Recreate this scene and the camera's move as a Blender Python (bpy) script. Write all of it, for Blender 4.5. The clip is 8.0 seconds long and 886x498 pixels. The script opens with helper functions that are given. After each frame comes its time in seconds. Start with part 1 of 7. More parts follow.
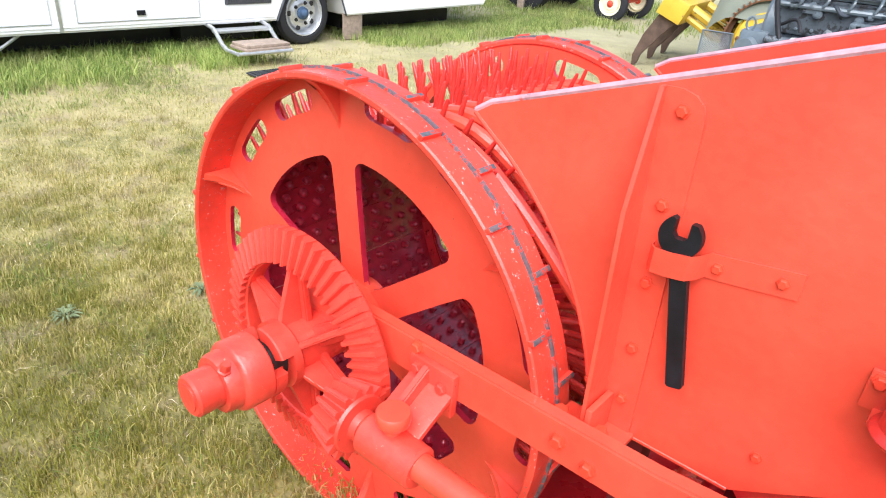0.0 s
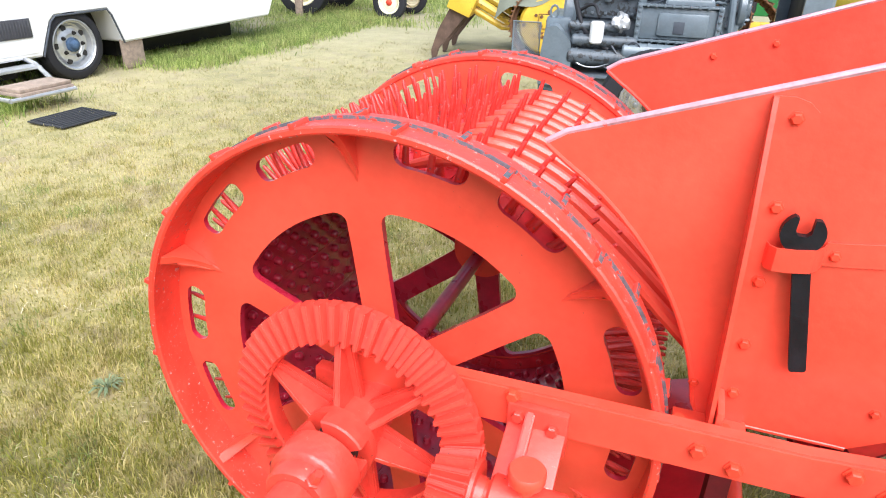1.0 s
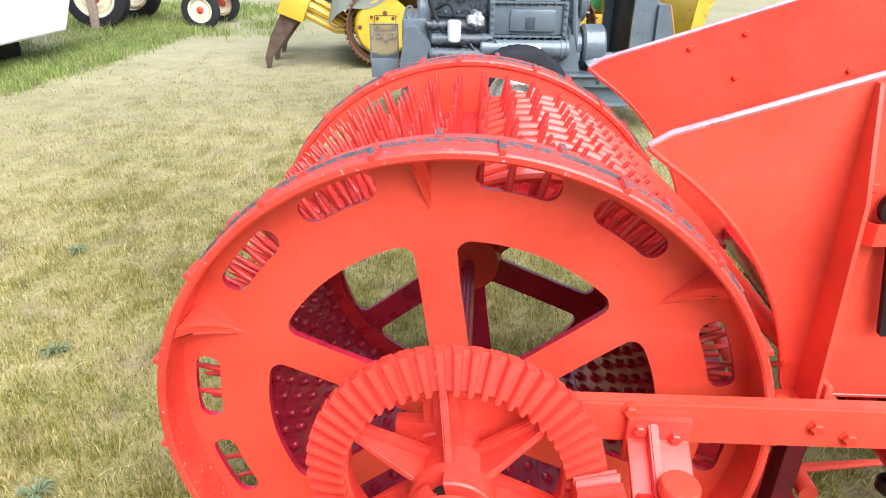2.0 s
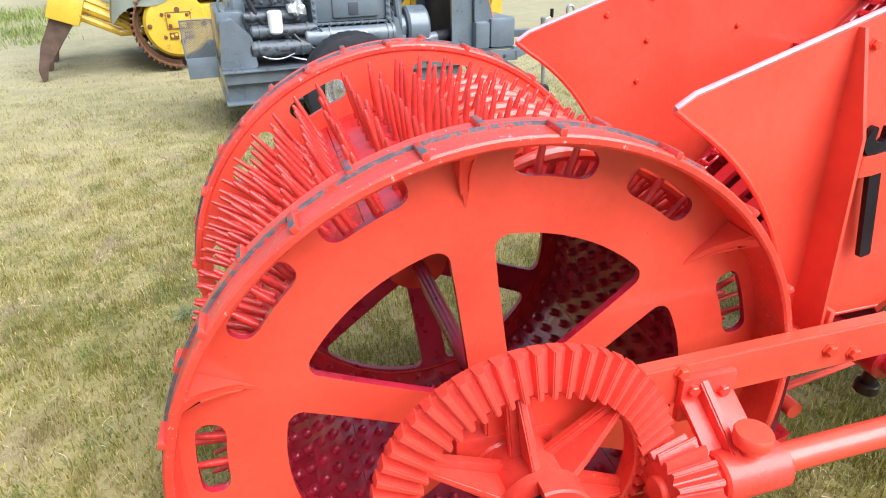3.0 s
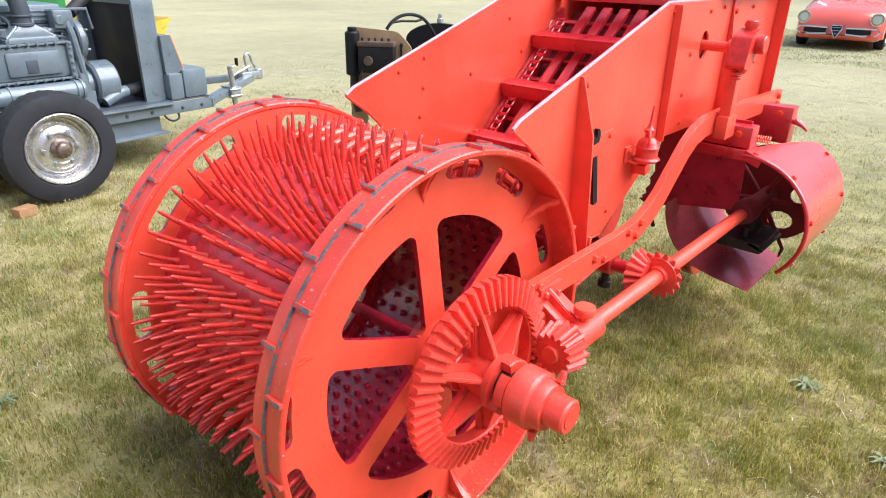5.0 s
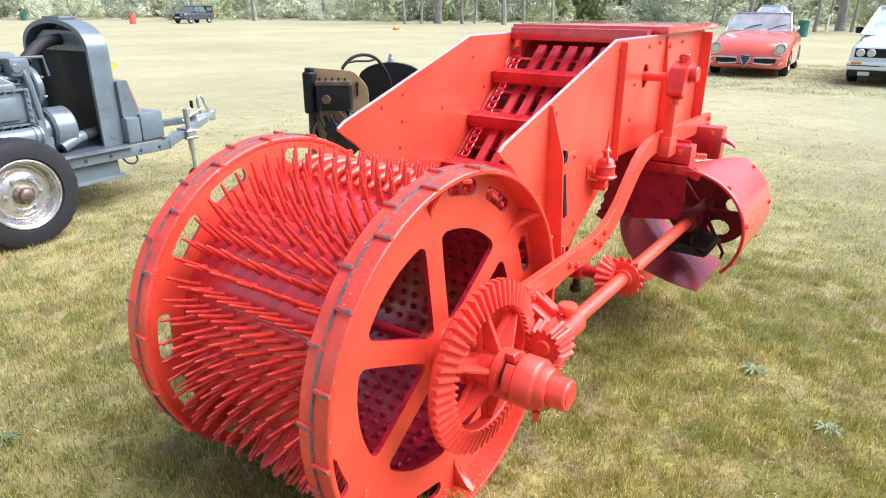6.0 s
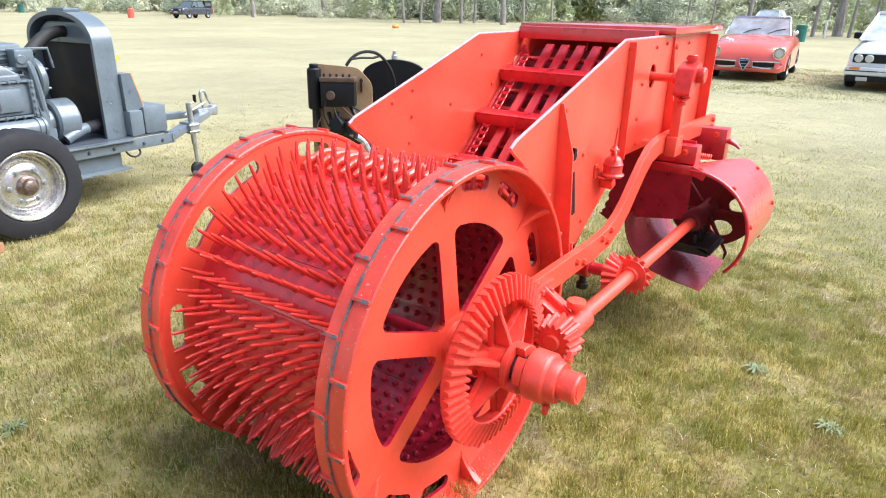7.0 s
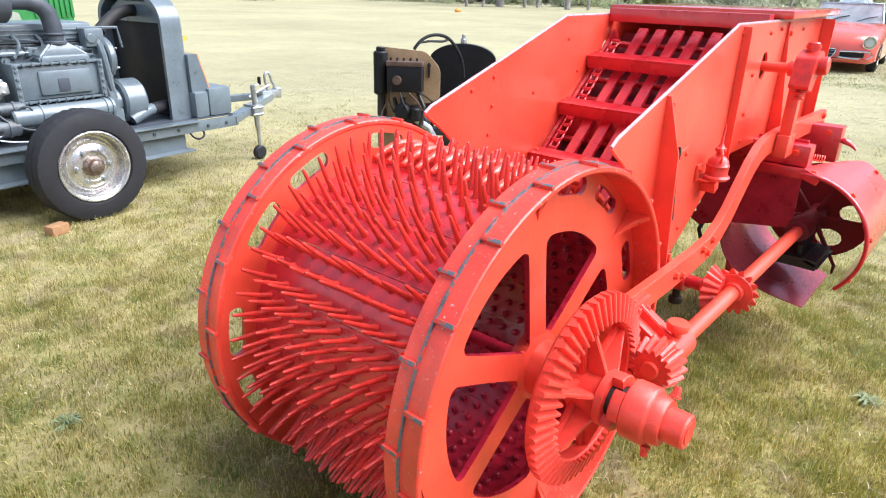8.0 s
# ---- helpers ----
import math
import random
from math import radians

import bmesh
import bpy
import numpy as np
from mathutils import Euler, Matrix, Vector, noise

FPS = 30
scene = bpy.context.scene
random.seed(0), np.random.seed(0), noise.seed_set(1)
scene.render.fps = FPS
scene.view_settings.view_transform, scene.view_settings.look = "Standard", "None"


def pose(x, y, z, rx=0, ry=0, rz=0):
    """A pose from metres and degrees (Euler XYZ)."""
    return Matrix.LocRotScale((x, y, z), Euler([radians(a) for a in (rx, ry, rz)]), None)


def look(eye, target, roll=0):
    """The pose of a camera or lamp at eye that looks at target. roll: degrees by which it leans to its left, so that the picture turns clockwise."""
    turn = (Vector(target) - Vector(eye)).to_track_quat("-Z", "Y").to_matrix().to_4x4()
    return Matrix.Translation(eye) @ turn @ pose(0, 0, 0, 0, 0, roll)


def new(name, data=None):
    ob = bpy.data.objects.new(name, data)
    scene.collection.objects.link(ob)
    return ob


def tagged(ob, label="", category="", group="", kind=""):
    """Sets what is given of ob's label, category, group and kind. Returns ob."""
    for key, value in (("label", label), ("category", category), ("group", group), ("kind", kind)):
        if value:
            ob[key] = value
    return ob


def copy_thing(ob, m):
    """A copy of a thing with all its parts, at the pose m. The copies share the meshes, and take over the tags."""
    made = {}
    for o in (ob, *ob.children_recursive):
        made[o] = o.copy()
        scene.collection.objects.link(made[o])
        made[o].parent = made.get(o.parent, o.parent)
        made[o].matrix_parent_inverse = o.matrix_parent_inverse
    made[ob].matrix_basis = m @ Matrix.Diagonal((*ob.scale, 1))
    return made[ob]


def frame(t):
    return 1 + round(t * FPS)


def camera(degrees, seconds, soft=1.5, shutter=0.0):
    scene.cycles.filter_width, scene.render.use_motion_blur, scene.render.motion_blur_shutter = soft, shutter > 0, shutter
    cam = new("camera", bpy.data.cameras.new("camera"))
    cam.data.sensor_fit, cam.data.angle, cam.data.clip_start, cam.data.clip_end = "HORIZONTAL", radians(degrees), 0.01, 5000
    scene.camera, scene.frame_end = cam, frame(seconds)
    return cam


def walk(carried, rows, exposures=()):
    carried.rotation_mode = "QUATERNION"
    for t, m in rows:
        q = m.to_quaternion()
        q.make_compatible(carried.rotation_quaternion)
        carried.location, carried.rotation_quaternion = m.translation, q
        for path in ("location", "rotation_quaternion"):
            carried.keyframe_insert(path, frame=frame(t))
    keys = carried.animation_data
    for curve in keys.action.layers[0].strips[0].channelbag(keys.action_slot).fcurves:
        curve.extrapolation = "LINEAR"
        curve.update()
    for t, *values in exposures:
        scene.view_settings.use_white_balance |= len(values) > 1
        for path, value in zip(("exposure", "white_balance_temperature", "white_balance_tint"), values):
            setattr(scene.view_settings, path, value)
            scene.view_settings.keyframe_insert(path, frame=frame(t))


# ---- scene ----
cam = camera(69.0, 8.0, soft=1.1)
PATH = [
    (0, (0.944, -0.815, 1.386), (-0.191, 0.555, 0.471), 4.7),
    (0.5, (0.708, -0.907, 1.405), (-0.128, 0.707, 0.571), 3.6),
    (0.8, (0.573, -0.972, 1.421), (-0.118, 0.694, 0.557), 1.4),
    (1, (0.486, -0.976, 1.403), (-0.135, 0.707, 0.519), 1.6),
    (2.3, (-0.103, -0.967, 1.392), (-0.008, 0.831, 0.520), 0.6),
    (2.5, (-0.178, -0.968, 1.393), (0.050, 0.805, 0.497), 0.6),
    (3, (-0.327, -0.835, 1.367), (0.132, 0.890, 0.465), -0.9),
    (3.5, (-0.468, -0.780, 1.403), (0.209, 0.874, 0.504), 0.4),
    (4, (-0.688, -0.811, 1.439), (0.450, 0.572, 0.550), 0.2),
    (4.5, (-0.892, -0.911, 1.461), (0.386, 0.376, 0.617), 0.8),
    (5, (-1.097, -0.972, 1.497), (0.262, 0.257, 0.695), 1.1),
    (5.2, (-1.189, -0.977, 1.495), (0.246, 0.196, 0.742), 1.8),
    (6.5, (-1.415, -0.989, 1.531), (0.100, 0.115, 0.835), 0.1),
    (7, (-1.430, -0.961, 1.511), (0.084, 0.140, 0.807), 1.1),
    (7.5, (-1.365, -0.877, 1.491), (0.108, 0.239, 0.726), 1.6),
    (8, (-1.308, -0.756, 1.489), (0.092, 0.461, 0.741), 1.5),
]
walk(cam, [(t, look(eye, target, roll)) for t, eye, target, roll in PATH], [(t, stops, 5950, 10) for t, stops in ((0, 0.84), (1.0, 0.86), (2.5, 0.80), (3.5, 0.72), (4.0, 0.58), (4.6, 0.72), (5.2, 0.90), (6.3, 1.03), (8, 1.03))])

# ---- light ----
world = bpy.data.worlds.new("sky")
scene.world = world
world.use_nodes = True
wn, wl = world.node_tree.nodes, world.node_tree.links
sky = wn.new("ShaderNodeTexSky")
sky.sky_type, sky.sun_disc = "NISHITA", False
SUN_UP, SUN_SIDE = 50.0, 146.0          # height, and compass turn from +y clockwise
sky.sun_elevation, sky.sun_rotation = radians(SUN_UP), radians(SUN_SIDE)
sky.air_density, sky.dust_density, sky.ozone_density = 1.0, 4.0, 1.0
haze = wn.new("ShaderNodeMixRGB")       # thin cloud whitens the sky
haze.inputs[0].default_value = 0.55
haze.inputs[2].default_value = (9.0, 11.2, 15.0, 1)
wl.new(sky.outputs[0], haze.inputs[1])
wl.new(haze.outputs[0], wn["Background"].inputs[0])
wn["Background"].inputs[1].default_value = 0.041
sun = new("sun", bpy.data.lights.new("sun", "SUN"))
sun.data.energy, sun.data.angle, sun.data.color = 4.5, radians(62), (1.0, 0.96, 0.925)
_d = Vector((math.sin(radians(SUN_SIDE)) * math.cos(radians(SUN_UP)), math.cos(radians(SUN_SIDE)) * math.cos(radians(SUN_UP)), math.sin(radians(SUN_UP))))
sun.matrix_world = look(_d * 30, (0, 0, 0))

# ---- materials ----


def material(name, colour, rough=0.5, metal=0.0, coat=0.0, grain=8.0, spread=0.12, fine=90.0, bump=0.05, wear=None, wear_at=0.62, wear_scale=14.0, spec=0.5, pieces=0.0, coat_rough=0.12, chips=None, chips_at=0.72):
    """A painted or plain surface: two scales of colour change, uneven gloss, fine relief and, if asked, worn patches and small chips."""
    m = bpy.data.materials.new(name)
    m.use_nodes = True
    n, l = m.node_tree.nodes, m.node_tree.links
    b = n["Principled BSDF"]
    co = n.new("ShaderNodeTexCoord")
    big, small = n.new("ShaderNodeTexNoise"), n.new("ShaderNodeTexNoise")
    for node, s, d in ((big, grain, 4.0), (small, fine, 3.0)):
        node.inputs["Scale"].default_value, node.inputs["Detail"].default_value = s, d
        l.new(co.outputs["Object"], node.inputs["Vector"])
    ramp = n.new("ShaderNodeValToRGB")
    ramp.color_ramp.elements[0].position, ramp.color_ramp.elements[1].position = 0.3, 0.7
    ramp.color_ramp.elements[0].color = (*[c * (1 - spread) for c in colour], 1)
    ramp.color_ramp.elements[1].color = (*[min(1, c * (1 + spread)) for c in colour], 1)
    l.new(big.outputs["Fac"], ramp.inputs["Fac"])
    out = ramp.outputs["Color"]
    mix = n.new("ShaderNodeMixRGB")
    mix.blend_type = "OVERLAY"
    mix.inputs[0].default_value = spread
    l.new(out, mix.inputs[1])
    l.new(small.outputs["Fac"], mix.inputs[2])
    out = mix.outputs[0]
    if pieces:
        info = n.new("ShaderNodeObjectInfo")
        hsv = n.new("ShaderNodeHueSaturation")
        mp = n.new("ShaderNodeMapRange")
        mp.inputs[3].default_value, mp.inputs[4].default_value = 1 - pieces, 1 + pieces
        l.new(info.outputs["Random"], mp.inputs[0])
        l.new(mp.outputs[0], hsv.inputs["Value"])
        l.new(out, hsv.inputs["Color"])
        out = hsv.outputs[0]
    rr = n.new("ShaderNodeMapRange")
    rr.inputs[1].default_value, rr.inputs[2].default_value = 0.25, 0.75
    rr.inputs[3].default_value, rr.inputs[4].default_value = max(0.02, rough * 0.78), min(1, rough * 1.25)
    l.new(big.outputs["Fac"], rr.inputs[0])
    rough_out = rr.outputs[0]
    if wear:
        wn_ = n.new("ShaderNodeTexNoise")
        wn_.inputs["Scale"].default_value, wn_.inputs["Detail"].default_value, wn_.inputs["Roughness"].default_value = wear_scale, 9.0, 0.72
        l.new(co.outputs["Object"], wn_.inputs["Vector"])
        th = n.new("ShaderNodeValToRGB")
        th.color_ramp.elements[0].position, th.color_ramp.elements[1].position = wear_at, wear_at + 0.035
        l.new(wn_.outputs["Fac"], th.inputs["Fac"])
        wm = n.new("ShaderNodeMixRGB")
        wm.inputs[2].default_value = (*wear, 1)
        l.new(th.outputs["Color"], wm.inputs[0])
        l.new(out, wm.inputs[1])
        out = wm.outputs[0]
    if chips:
        cn = n.new("ShaderNodeTexNoise")
        cn.inputs["Scale"].default_value, cn.inputs["Detail"].default_value, cn.inputs["Roughness"].default_value = 150.0, 3.0, 0.5
        l.new(co.outputs["Object"], cn.inputs["Vector"])
        cr = n.new("ShaderNodeMapRange")
        cr.inputs[1].default_value, cr.inputs[2].default_value, cr.inputs[4].default_value = chips_at, chips_at + 0.02, 0.85
        l.new(cn.outputs["Fac"], cr.inputs[0])
        cm = n.new("ShaderNodeMixRGB")
        cm.inputs[2].default_value = (*chips, 1)
        l.new(cr.outputs[0], cm.inputs[0])
        l.new(out, cm.inputs[1])
        out = cm.outputs[0]
    l.new(out, b.inputs["Base Color"])
    l.new(rough_out, b.inputs["Roughness"])
    b.inputs["Metallic"].default_value = metal
    b.inputs["Coat Weight"].default_value, b.inputs["Coat Roughness"].default_value = coat, coat_rough
    b.inputs["Specular IOR Level"].default_value = spec
    if bump:
        bp = n.new("ShaderNodeBump")
        bp.inputs["Strength"].default_value, bp.inputs["Distance"].default_value = bump, 0.004
        l.new(small.outputs["Fac"], bp.inputs["Height"])
        l.new(bp.outputs[0], b.inputs["Normal"])
    return m


RED = (0.80, 0.072, 0.038)
M_RED = material("red_paint", RED, 0.40, coat=0.5, coat_rough=0.22, grain=5, spread=0.15, fine=55, bump=0.2, wear=(0.56, 0.15, 0.10), wear_at=0.715, wear_scale=26, chips=(0.20, 0.045, 0.035), chips_at=0.745)
M_REDWORN = material("red_paint_worn", (0.76, 0.056, 0.032), 0.42, coat=0.3, coat_rough=0.2, grain=9, spread=0.18, fine=70, bump=0.28, wear=(0.56, 0.42, 0.40), wear_at=0.618, wear_scale=85, chips=(0.16, 0.13, 0.13), chips_at=0.68)
M_REDCAST = material("red_cast_iron", (0.74, 0.053, 0.032), 0.45, coat=0.35, coat_rough=0.25, grain=14, spread=0.2, fine=90, bump=0.22, wear=(0.62, 0.30, 0.22), wear_at=0.645, wear_scale=58, chips=(0.14, 0.04, 0.03), chips_at=0.70)
M_LID = material("glossy_lid_paint", (0.72, 0.055, 0.035), 0.25, coat=1.0, coat_rough=0.07, grain=5, spread=0.12, fine=60, bump=0.05)
M_BOLT = material("red_bolt_paint", (0.76, 0.062, 0.026), 0.55, grain=30, spread=0.2, fine=120, bump=0.1, spec=0.35, pieces=0.10)
M_SPIKE = material("red_spike_paint", (0.62, 0.031, 0.021), 0.38, coat=0.35, coat_rough=0.2, grain=30, spread=0.2, fine=150, bump=0.3, wear=(0.16, 0.10, 0.10), wear_at=0.66, wear_scale=45, pieces=0.2)
M_INNER = material("crimson_gloss_paint", (0.56, 0.017, 0.026), 0.30, coat=0.7, coat_rough=0.2, grain=12, spread=0.16, fine=80, bump=0.10)
# darker crimson stands in for shade inside the drum and at the rear
M_SHADERED = material("dark_crimson_undercoat", (0.44, 0.015, 0.040), 0.30, coat=0.55, coat_rough=0.16, spec=0.5, grain=14, spread=0.25, fine=60, bump=0.07)
# near-black matt crimson for the elevator deck, rotor and share legs
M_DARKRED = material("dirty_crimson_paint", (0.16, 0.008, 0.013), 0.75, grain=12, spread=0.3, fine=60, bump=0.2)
M_LUG = material("bare_worn_steel", (0.15, 0.155, 0.17), 0.45, metal=0.4, grain=40, spread=0.3, fine=160, bump=0.2, wear=(0.66, 0.06, 0.035), wear_at=0.53, wear_scale=40)
# pale colour stands in for the glint along the plates' top edge
M_EDGE = material("worn_plate_edge", (0.54, 0.30, 0.33), 0.32, coat=0.5, grain=30, spread=0.2, fine=140, bump=0.1, wear=RED, wear_at=0.60, wear_scale=25)
M_BLACK = material("black_enamel", (0.008, 0.008, 0.010), 0.5, coat=0.0, spec=0.3, grain=20, spread=0.3, fine=120, bump=0.15, wear=(0.10, 0.10, 0.10), wear_at=0.72, wear_scale=60)
M_HOODIN = material("hood_inside_polished", (0.46, 0.07, 0.09), 0.22, metal=0.5, coat=0.3, grain=3, spread=0.35, fine=60, bump=0.06, wear=(0.50, 0.24, 0.25), wear_at=0.62, wear_scale=3)
M_HOOD = material("rose_red_gloss_paint", (0.69, 0.058, 0.052), 0.30, coat=0.9, coat_rough=0.16, grain=4, spread=0.12, fine=50, bump=0.06, wear=(0.52, 0.20, 0.18), wear_at=0.70, wear_scale=9)
M_GREY = material("grey_green_paint", (0.134, 0.165, 0.187), 0.32, coat=0.4, grain=7, spread=0.15, fine=60, bump=0.12, wear=(0.10, 0.10, 0.09), wear_at=0.70, wear_scale=18)
# darker blotched grey puts the shade behind the housings into the colour
M_GREYMID = material("greasy_grey_paint", (0.085, 0.102, 0.118), 0.42, grain=9, spread=0.3, fine=70, bump=0.15, wear=(0.03, 0.03, 0.03), wear_at=0.52, wear_scale=16)
M_GREYDK = material("dark_grey_paint", (0.055, 0.064, 0.080), 0.5, grain=9, spread=0.25, fine=70, bump=0.12)
M_MATTBLACK = material("sooty_black", (0.02, 0.018, 0.018), 0.7, grain=5, spread=0.3, fine=50, bump=0.1)
M_TYRE = material("tyre_rubber", (0.013, 0.013, 0.017), 0.72, grain=12, spread=0.25, fine=130, bump=0.25, wear=(0.035, 0.035, 0.04), wear_at=0.68, wear_scale=20)
M_RIM = material("silver_wheel_paint", (0.60, 0.59, 0.58), 0.26, metal=0.8, grain=14, spread=0.14, fine=80, bump=0.1, wear=(0.24, 0.18, 0.15), wear_at=0.66, wear_scale=26)
M_STEEL = material("galvanised_steel", (0.48, 0.50, 0.52), 0.35, metal=0.8, grain=25, spread=0.15, fine=100, bump=0.1)
M_DARKMETAL = material("dark_greasy_metal", (0.035, 0.032, 0.03), 0.45, metal=0.5, grain=20, spread=0.4, fine=90, bump=0.2)
M_YELLOW = material("yellow_paint", (0.62, 0.40, 0.035), 0.42, coat=0.1, grain=6, spread=0.12, fine=60, bump=0.1, wear=(0.24, 0.15, 0.06), wear_at=0.60, wear_scale=14)
M_RUST = material("rusty_steel", (0.16, 0.075, 0.035), 0.8, metal=0.2, grain=18, spread=0.35, fine=120, bump=0.4, wear=(0.40, 0.25, 0.12), wear_at=0.62, wear_scale=25)
M_HUB = material("rusty_silver_hub", (0.22, 0.18, 0.16), 0.4, metal=0.6, grain=30, spread=0.3, fine=120, bump=0.2, wear=(0.15, 0.09, 0.06), wear_at=0.5, wear_scale=40)
M_TINE = material("brown_worn_steel", (0.12, 0.075, 0.055), 0.6, metal=0.3, grain=16, spread=0.3, fine=120, bump=0.2)
M_TARP = material("grey_green_canvas", (0.19, 0.205, 0.16), 0.85, grain=3, spread=0.2, fine=160, bump=0.3)
M_WHITE = material("white_gelcoat", (0.80, 0.80, 0.79), 0.22, coat=0.4, grain=3, spread=0.03, fine=30, bump=0.02)
M_VENT = material("dark_grille", (0.07, 0.07, 0.08), 0.6, grain=20, spread=0.2)
M_ALU = material("brushed_aluminium", (0.55, 0.56, 0.57), 0.4, metal=0.7, grain=20, spread=0.12)
M_TIMBER = material("weathered_timber", (0.30, 0.23, 0.18), 0.75, grain=20, spread=0.25, fine=110, bump=0.4)
M_PLY = material("varnished_plywood", (0.36, 0.24, 0.13), 0.5, grain=5, spread=0.25, fine=60, bump=0.12, wear=(0.13, 0.08, 0.05), wear_at=0.64, wear_scale=12)
M_MAT = material("black_rubber_mat", (0.03, 0.032, 0.036), 0.75, grain=20, spread=0.3, fine=150, bump=0.4)
M_TRACTOR = material("tractor_red_paint", (0.62, 0.06, 0.03), 0.4, coat=0.1, grain=8, spread=0.15)
M_CREAM = material("cream_wheel_paint", (0.78, 0.72, 0.52), 0.45, grain=12, spread=0.1)
M_GREEN = material("green_machine_paint", (0.03, 0.20, 0.05), 0.4, coat=0.1, grain=8, spread=0.15)
M_CARRED = material("car_red_paint", (0.74, 0.115, 0.08), 0.2, coat=0.9, grain=3, spread=0.04, fine=30, bump=0.0)
M_CARWHITE = material("car_white_paint", (0.80, 0.80, 0.80), 0.2, coat=0.9, grain=3, spread=0.03, fine=30, bump=0.0)
M_CARGREY = material("car_grey_paint", (0.06, 0.065, 0.078), 0.25, metal=0.0, coat=0.8, grain=3, spread=0.05, bump=0.0)
M_CHROME = material("chrome", (0.75, 0.75, 0.76), 0.10, metal=1.0, grain=10, spread=0.03, bump=0.0)
M_GLASSDK = material("car_glass", (0.10, 0.13, 0.13), 0.05, grain=5, spread=0.1, bump=0.0, spec=0.8)
# pale glass colour carries the reflection of the sky
M_GLASSLT = material("sky_lit_glass", (0.56, 0.61, 0.65), 0.06, grain=4, spread=0.25, bump=0.0, spec=0.9)
M_TEAL = material("teal_drum_paint", (0.03, 0.16, 0.13), 0.5, grain=6, spread=0.2)
M_BLUE = material("faded_blue_cloth", (0.05, 0.09, 0.16), 0.9, grain=15, spread=0.4, fine=100, bump=0.4)
M_ORANGE = material("orange_plastic", (0.75, 0.26, 0.06), 0.5, grain=10, spread=0.1)
M_BRICK = material("orange_chock", (0.32, 0.17, 0.08), 0.8, grain=30, spread=0.2, fine=120, bump=0.3)
M_BARK = material("pine_bark", (0.30, 0.27, 0.25), 0.9, grain=2, spread=0.35, fine=9, bump=0.6)
M_LAMP = material("lamp_glass", (0.62, 0.62, 0.58), 0.08, grain=10, spread=0.05, bump=0.0)

# ---- building helpers ----
AXLE = 0.55                              # height of the drum's axle


def part(name, bm, mat, parent=None, label="", smooth=35):
    """Links a bmesh as one mesh object, under a thing or a part if one is given."""
    me = bpy.data.meshes.new(name)
    bmesh.ops.recalc_face_normals(bm, faces=bm.faces[:])
    for e in bm.edges:
        e.smooth = not (len(e.link_faces) == 2 and e.calc_face_angle(0) > radians(smooth))
    for f in bm.faces:
        f.smooth = True
    bm.to_mesh(me)
    bm.free()
    me.materials.append(mat)
    ob = new(name, me)
    if parent:
        ob.parent = parent
    if label:
        tagged(ob, label)
    return ob


def share(ob, m, name=None):
    """Another piece on the same mesh, under the same parent."""
    o = new(name or ob.name.split(".")[0], ob.data)
    o.parent = ob.parent
    o.matrix_basis = m
    return o


def thing(name, label, category, group="", at=None):
    ob = new(name)
    if at is not None:
        ob.matrix_basis = at
    return tagged(ob, label, category, group)


def box(bm, x0, x1, y0, y1, z0, z1, bevel=0.0, m=None, taper=None):
    r = bmesh.ops.create_cube(bm, size=1)
    vs = r["verts"]
    for v in vs:
        v.co = Vector((x0 + (v.co.x + .5) * (x1 - x0), y0 + (v.co.y + .5) * (y1 - y0), z0 + (v.co.z + .5) * (z1 - z0)))
    if bevel:
        es = list({e for v in vs for e in v.link_edges})
        g = bmesh.ops.bevel(bm, geom=es, offset=bevel, segments=2, affect="EDGES", profile=0.6)
        vs = list({v for f in g["faces"] for v in f.verts} | {v for v in vs if v.is_valid})
    if m:
        bmesh.ops.transform(bm, matrix=m, verts=vs)
    return vs


def lathe(bm, profile, n=48, m=None, start=0.0, sweep=360.0):
    """Turns (radius, height) pairs round z; a closed profile when its ends meet."""
    full = sweep >= 359.9
    steps = n if full else n + 1
    rings = []
    for i in range(steps):
        a = radians(start + sweep * i / n)
        rings.append([bm.verts.new(Vector((r * math.cos(a), r * math.sin(a), h))) for r, h in profile])
    for i in range(n):
        a, b = rings[i], rings[(i + 1) % steps]
        for j in range(len(profile) - 1):
            if profile[j][0] == 0 and profile[j + 1][0] == 0:
                continue
            bm.faces.new((a[j], a[j + 1], b[j + 1], b[j]))
    vs = [v for r in rings for v in r]
    if not full:
        for r in (rings[0], rings[-1]):
            if len(r) > 2:
                bm.faces.new(r)
    bmesh.ops.remove_doubles(bm, verts=vs, dist=1e-5)
    vs = [v for v in vs if v.is_valid]
    if m:
        bmesh.ops.transform(bm, matrix=m, verts=vs)
    return vs


def along(p0, p1):
    """A frame at p0 whose z looks at p1, and the distance."""
    p0, p1 = Vector(p0), Vector(p1)
    return Matrix.Translation(p0) @ (p1 - p0).to_track_quat("Z", "Y").to_matrix().to_4x4(), (p1 - p0).length


def rod(bm, p0, p1, r0, r1=None, n=14, bevel=0.0):
    m, h = along(p0, p1)
    r1 = r0 if r1 is None else r1
    b = min(bevel, r0 * .4, r1 * .4, h * .3)
    prof = [(0, 0), (r0 - b, 0), (r0, b), (r1, h - b), (r1 - b, h), (0, h)] if b else [(0, 0), (r0, 0), (r1, h), (0, h)]
    return lathe(bm, prof, n, m)


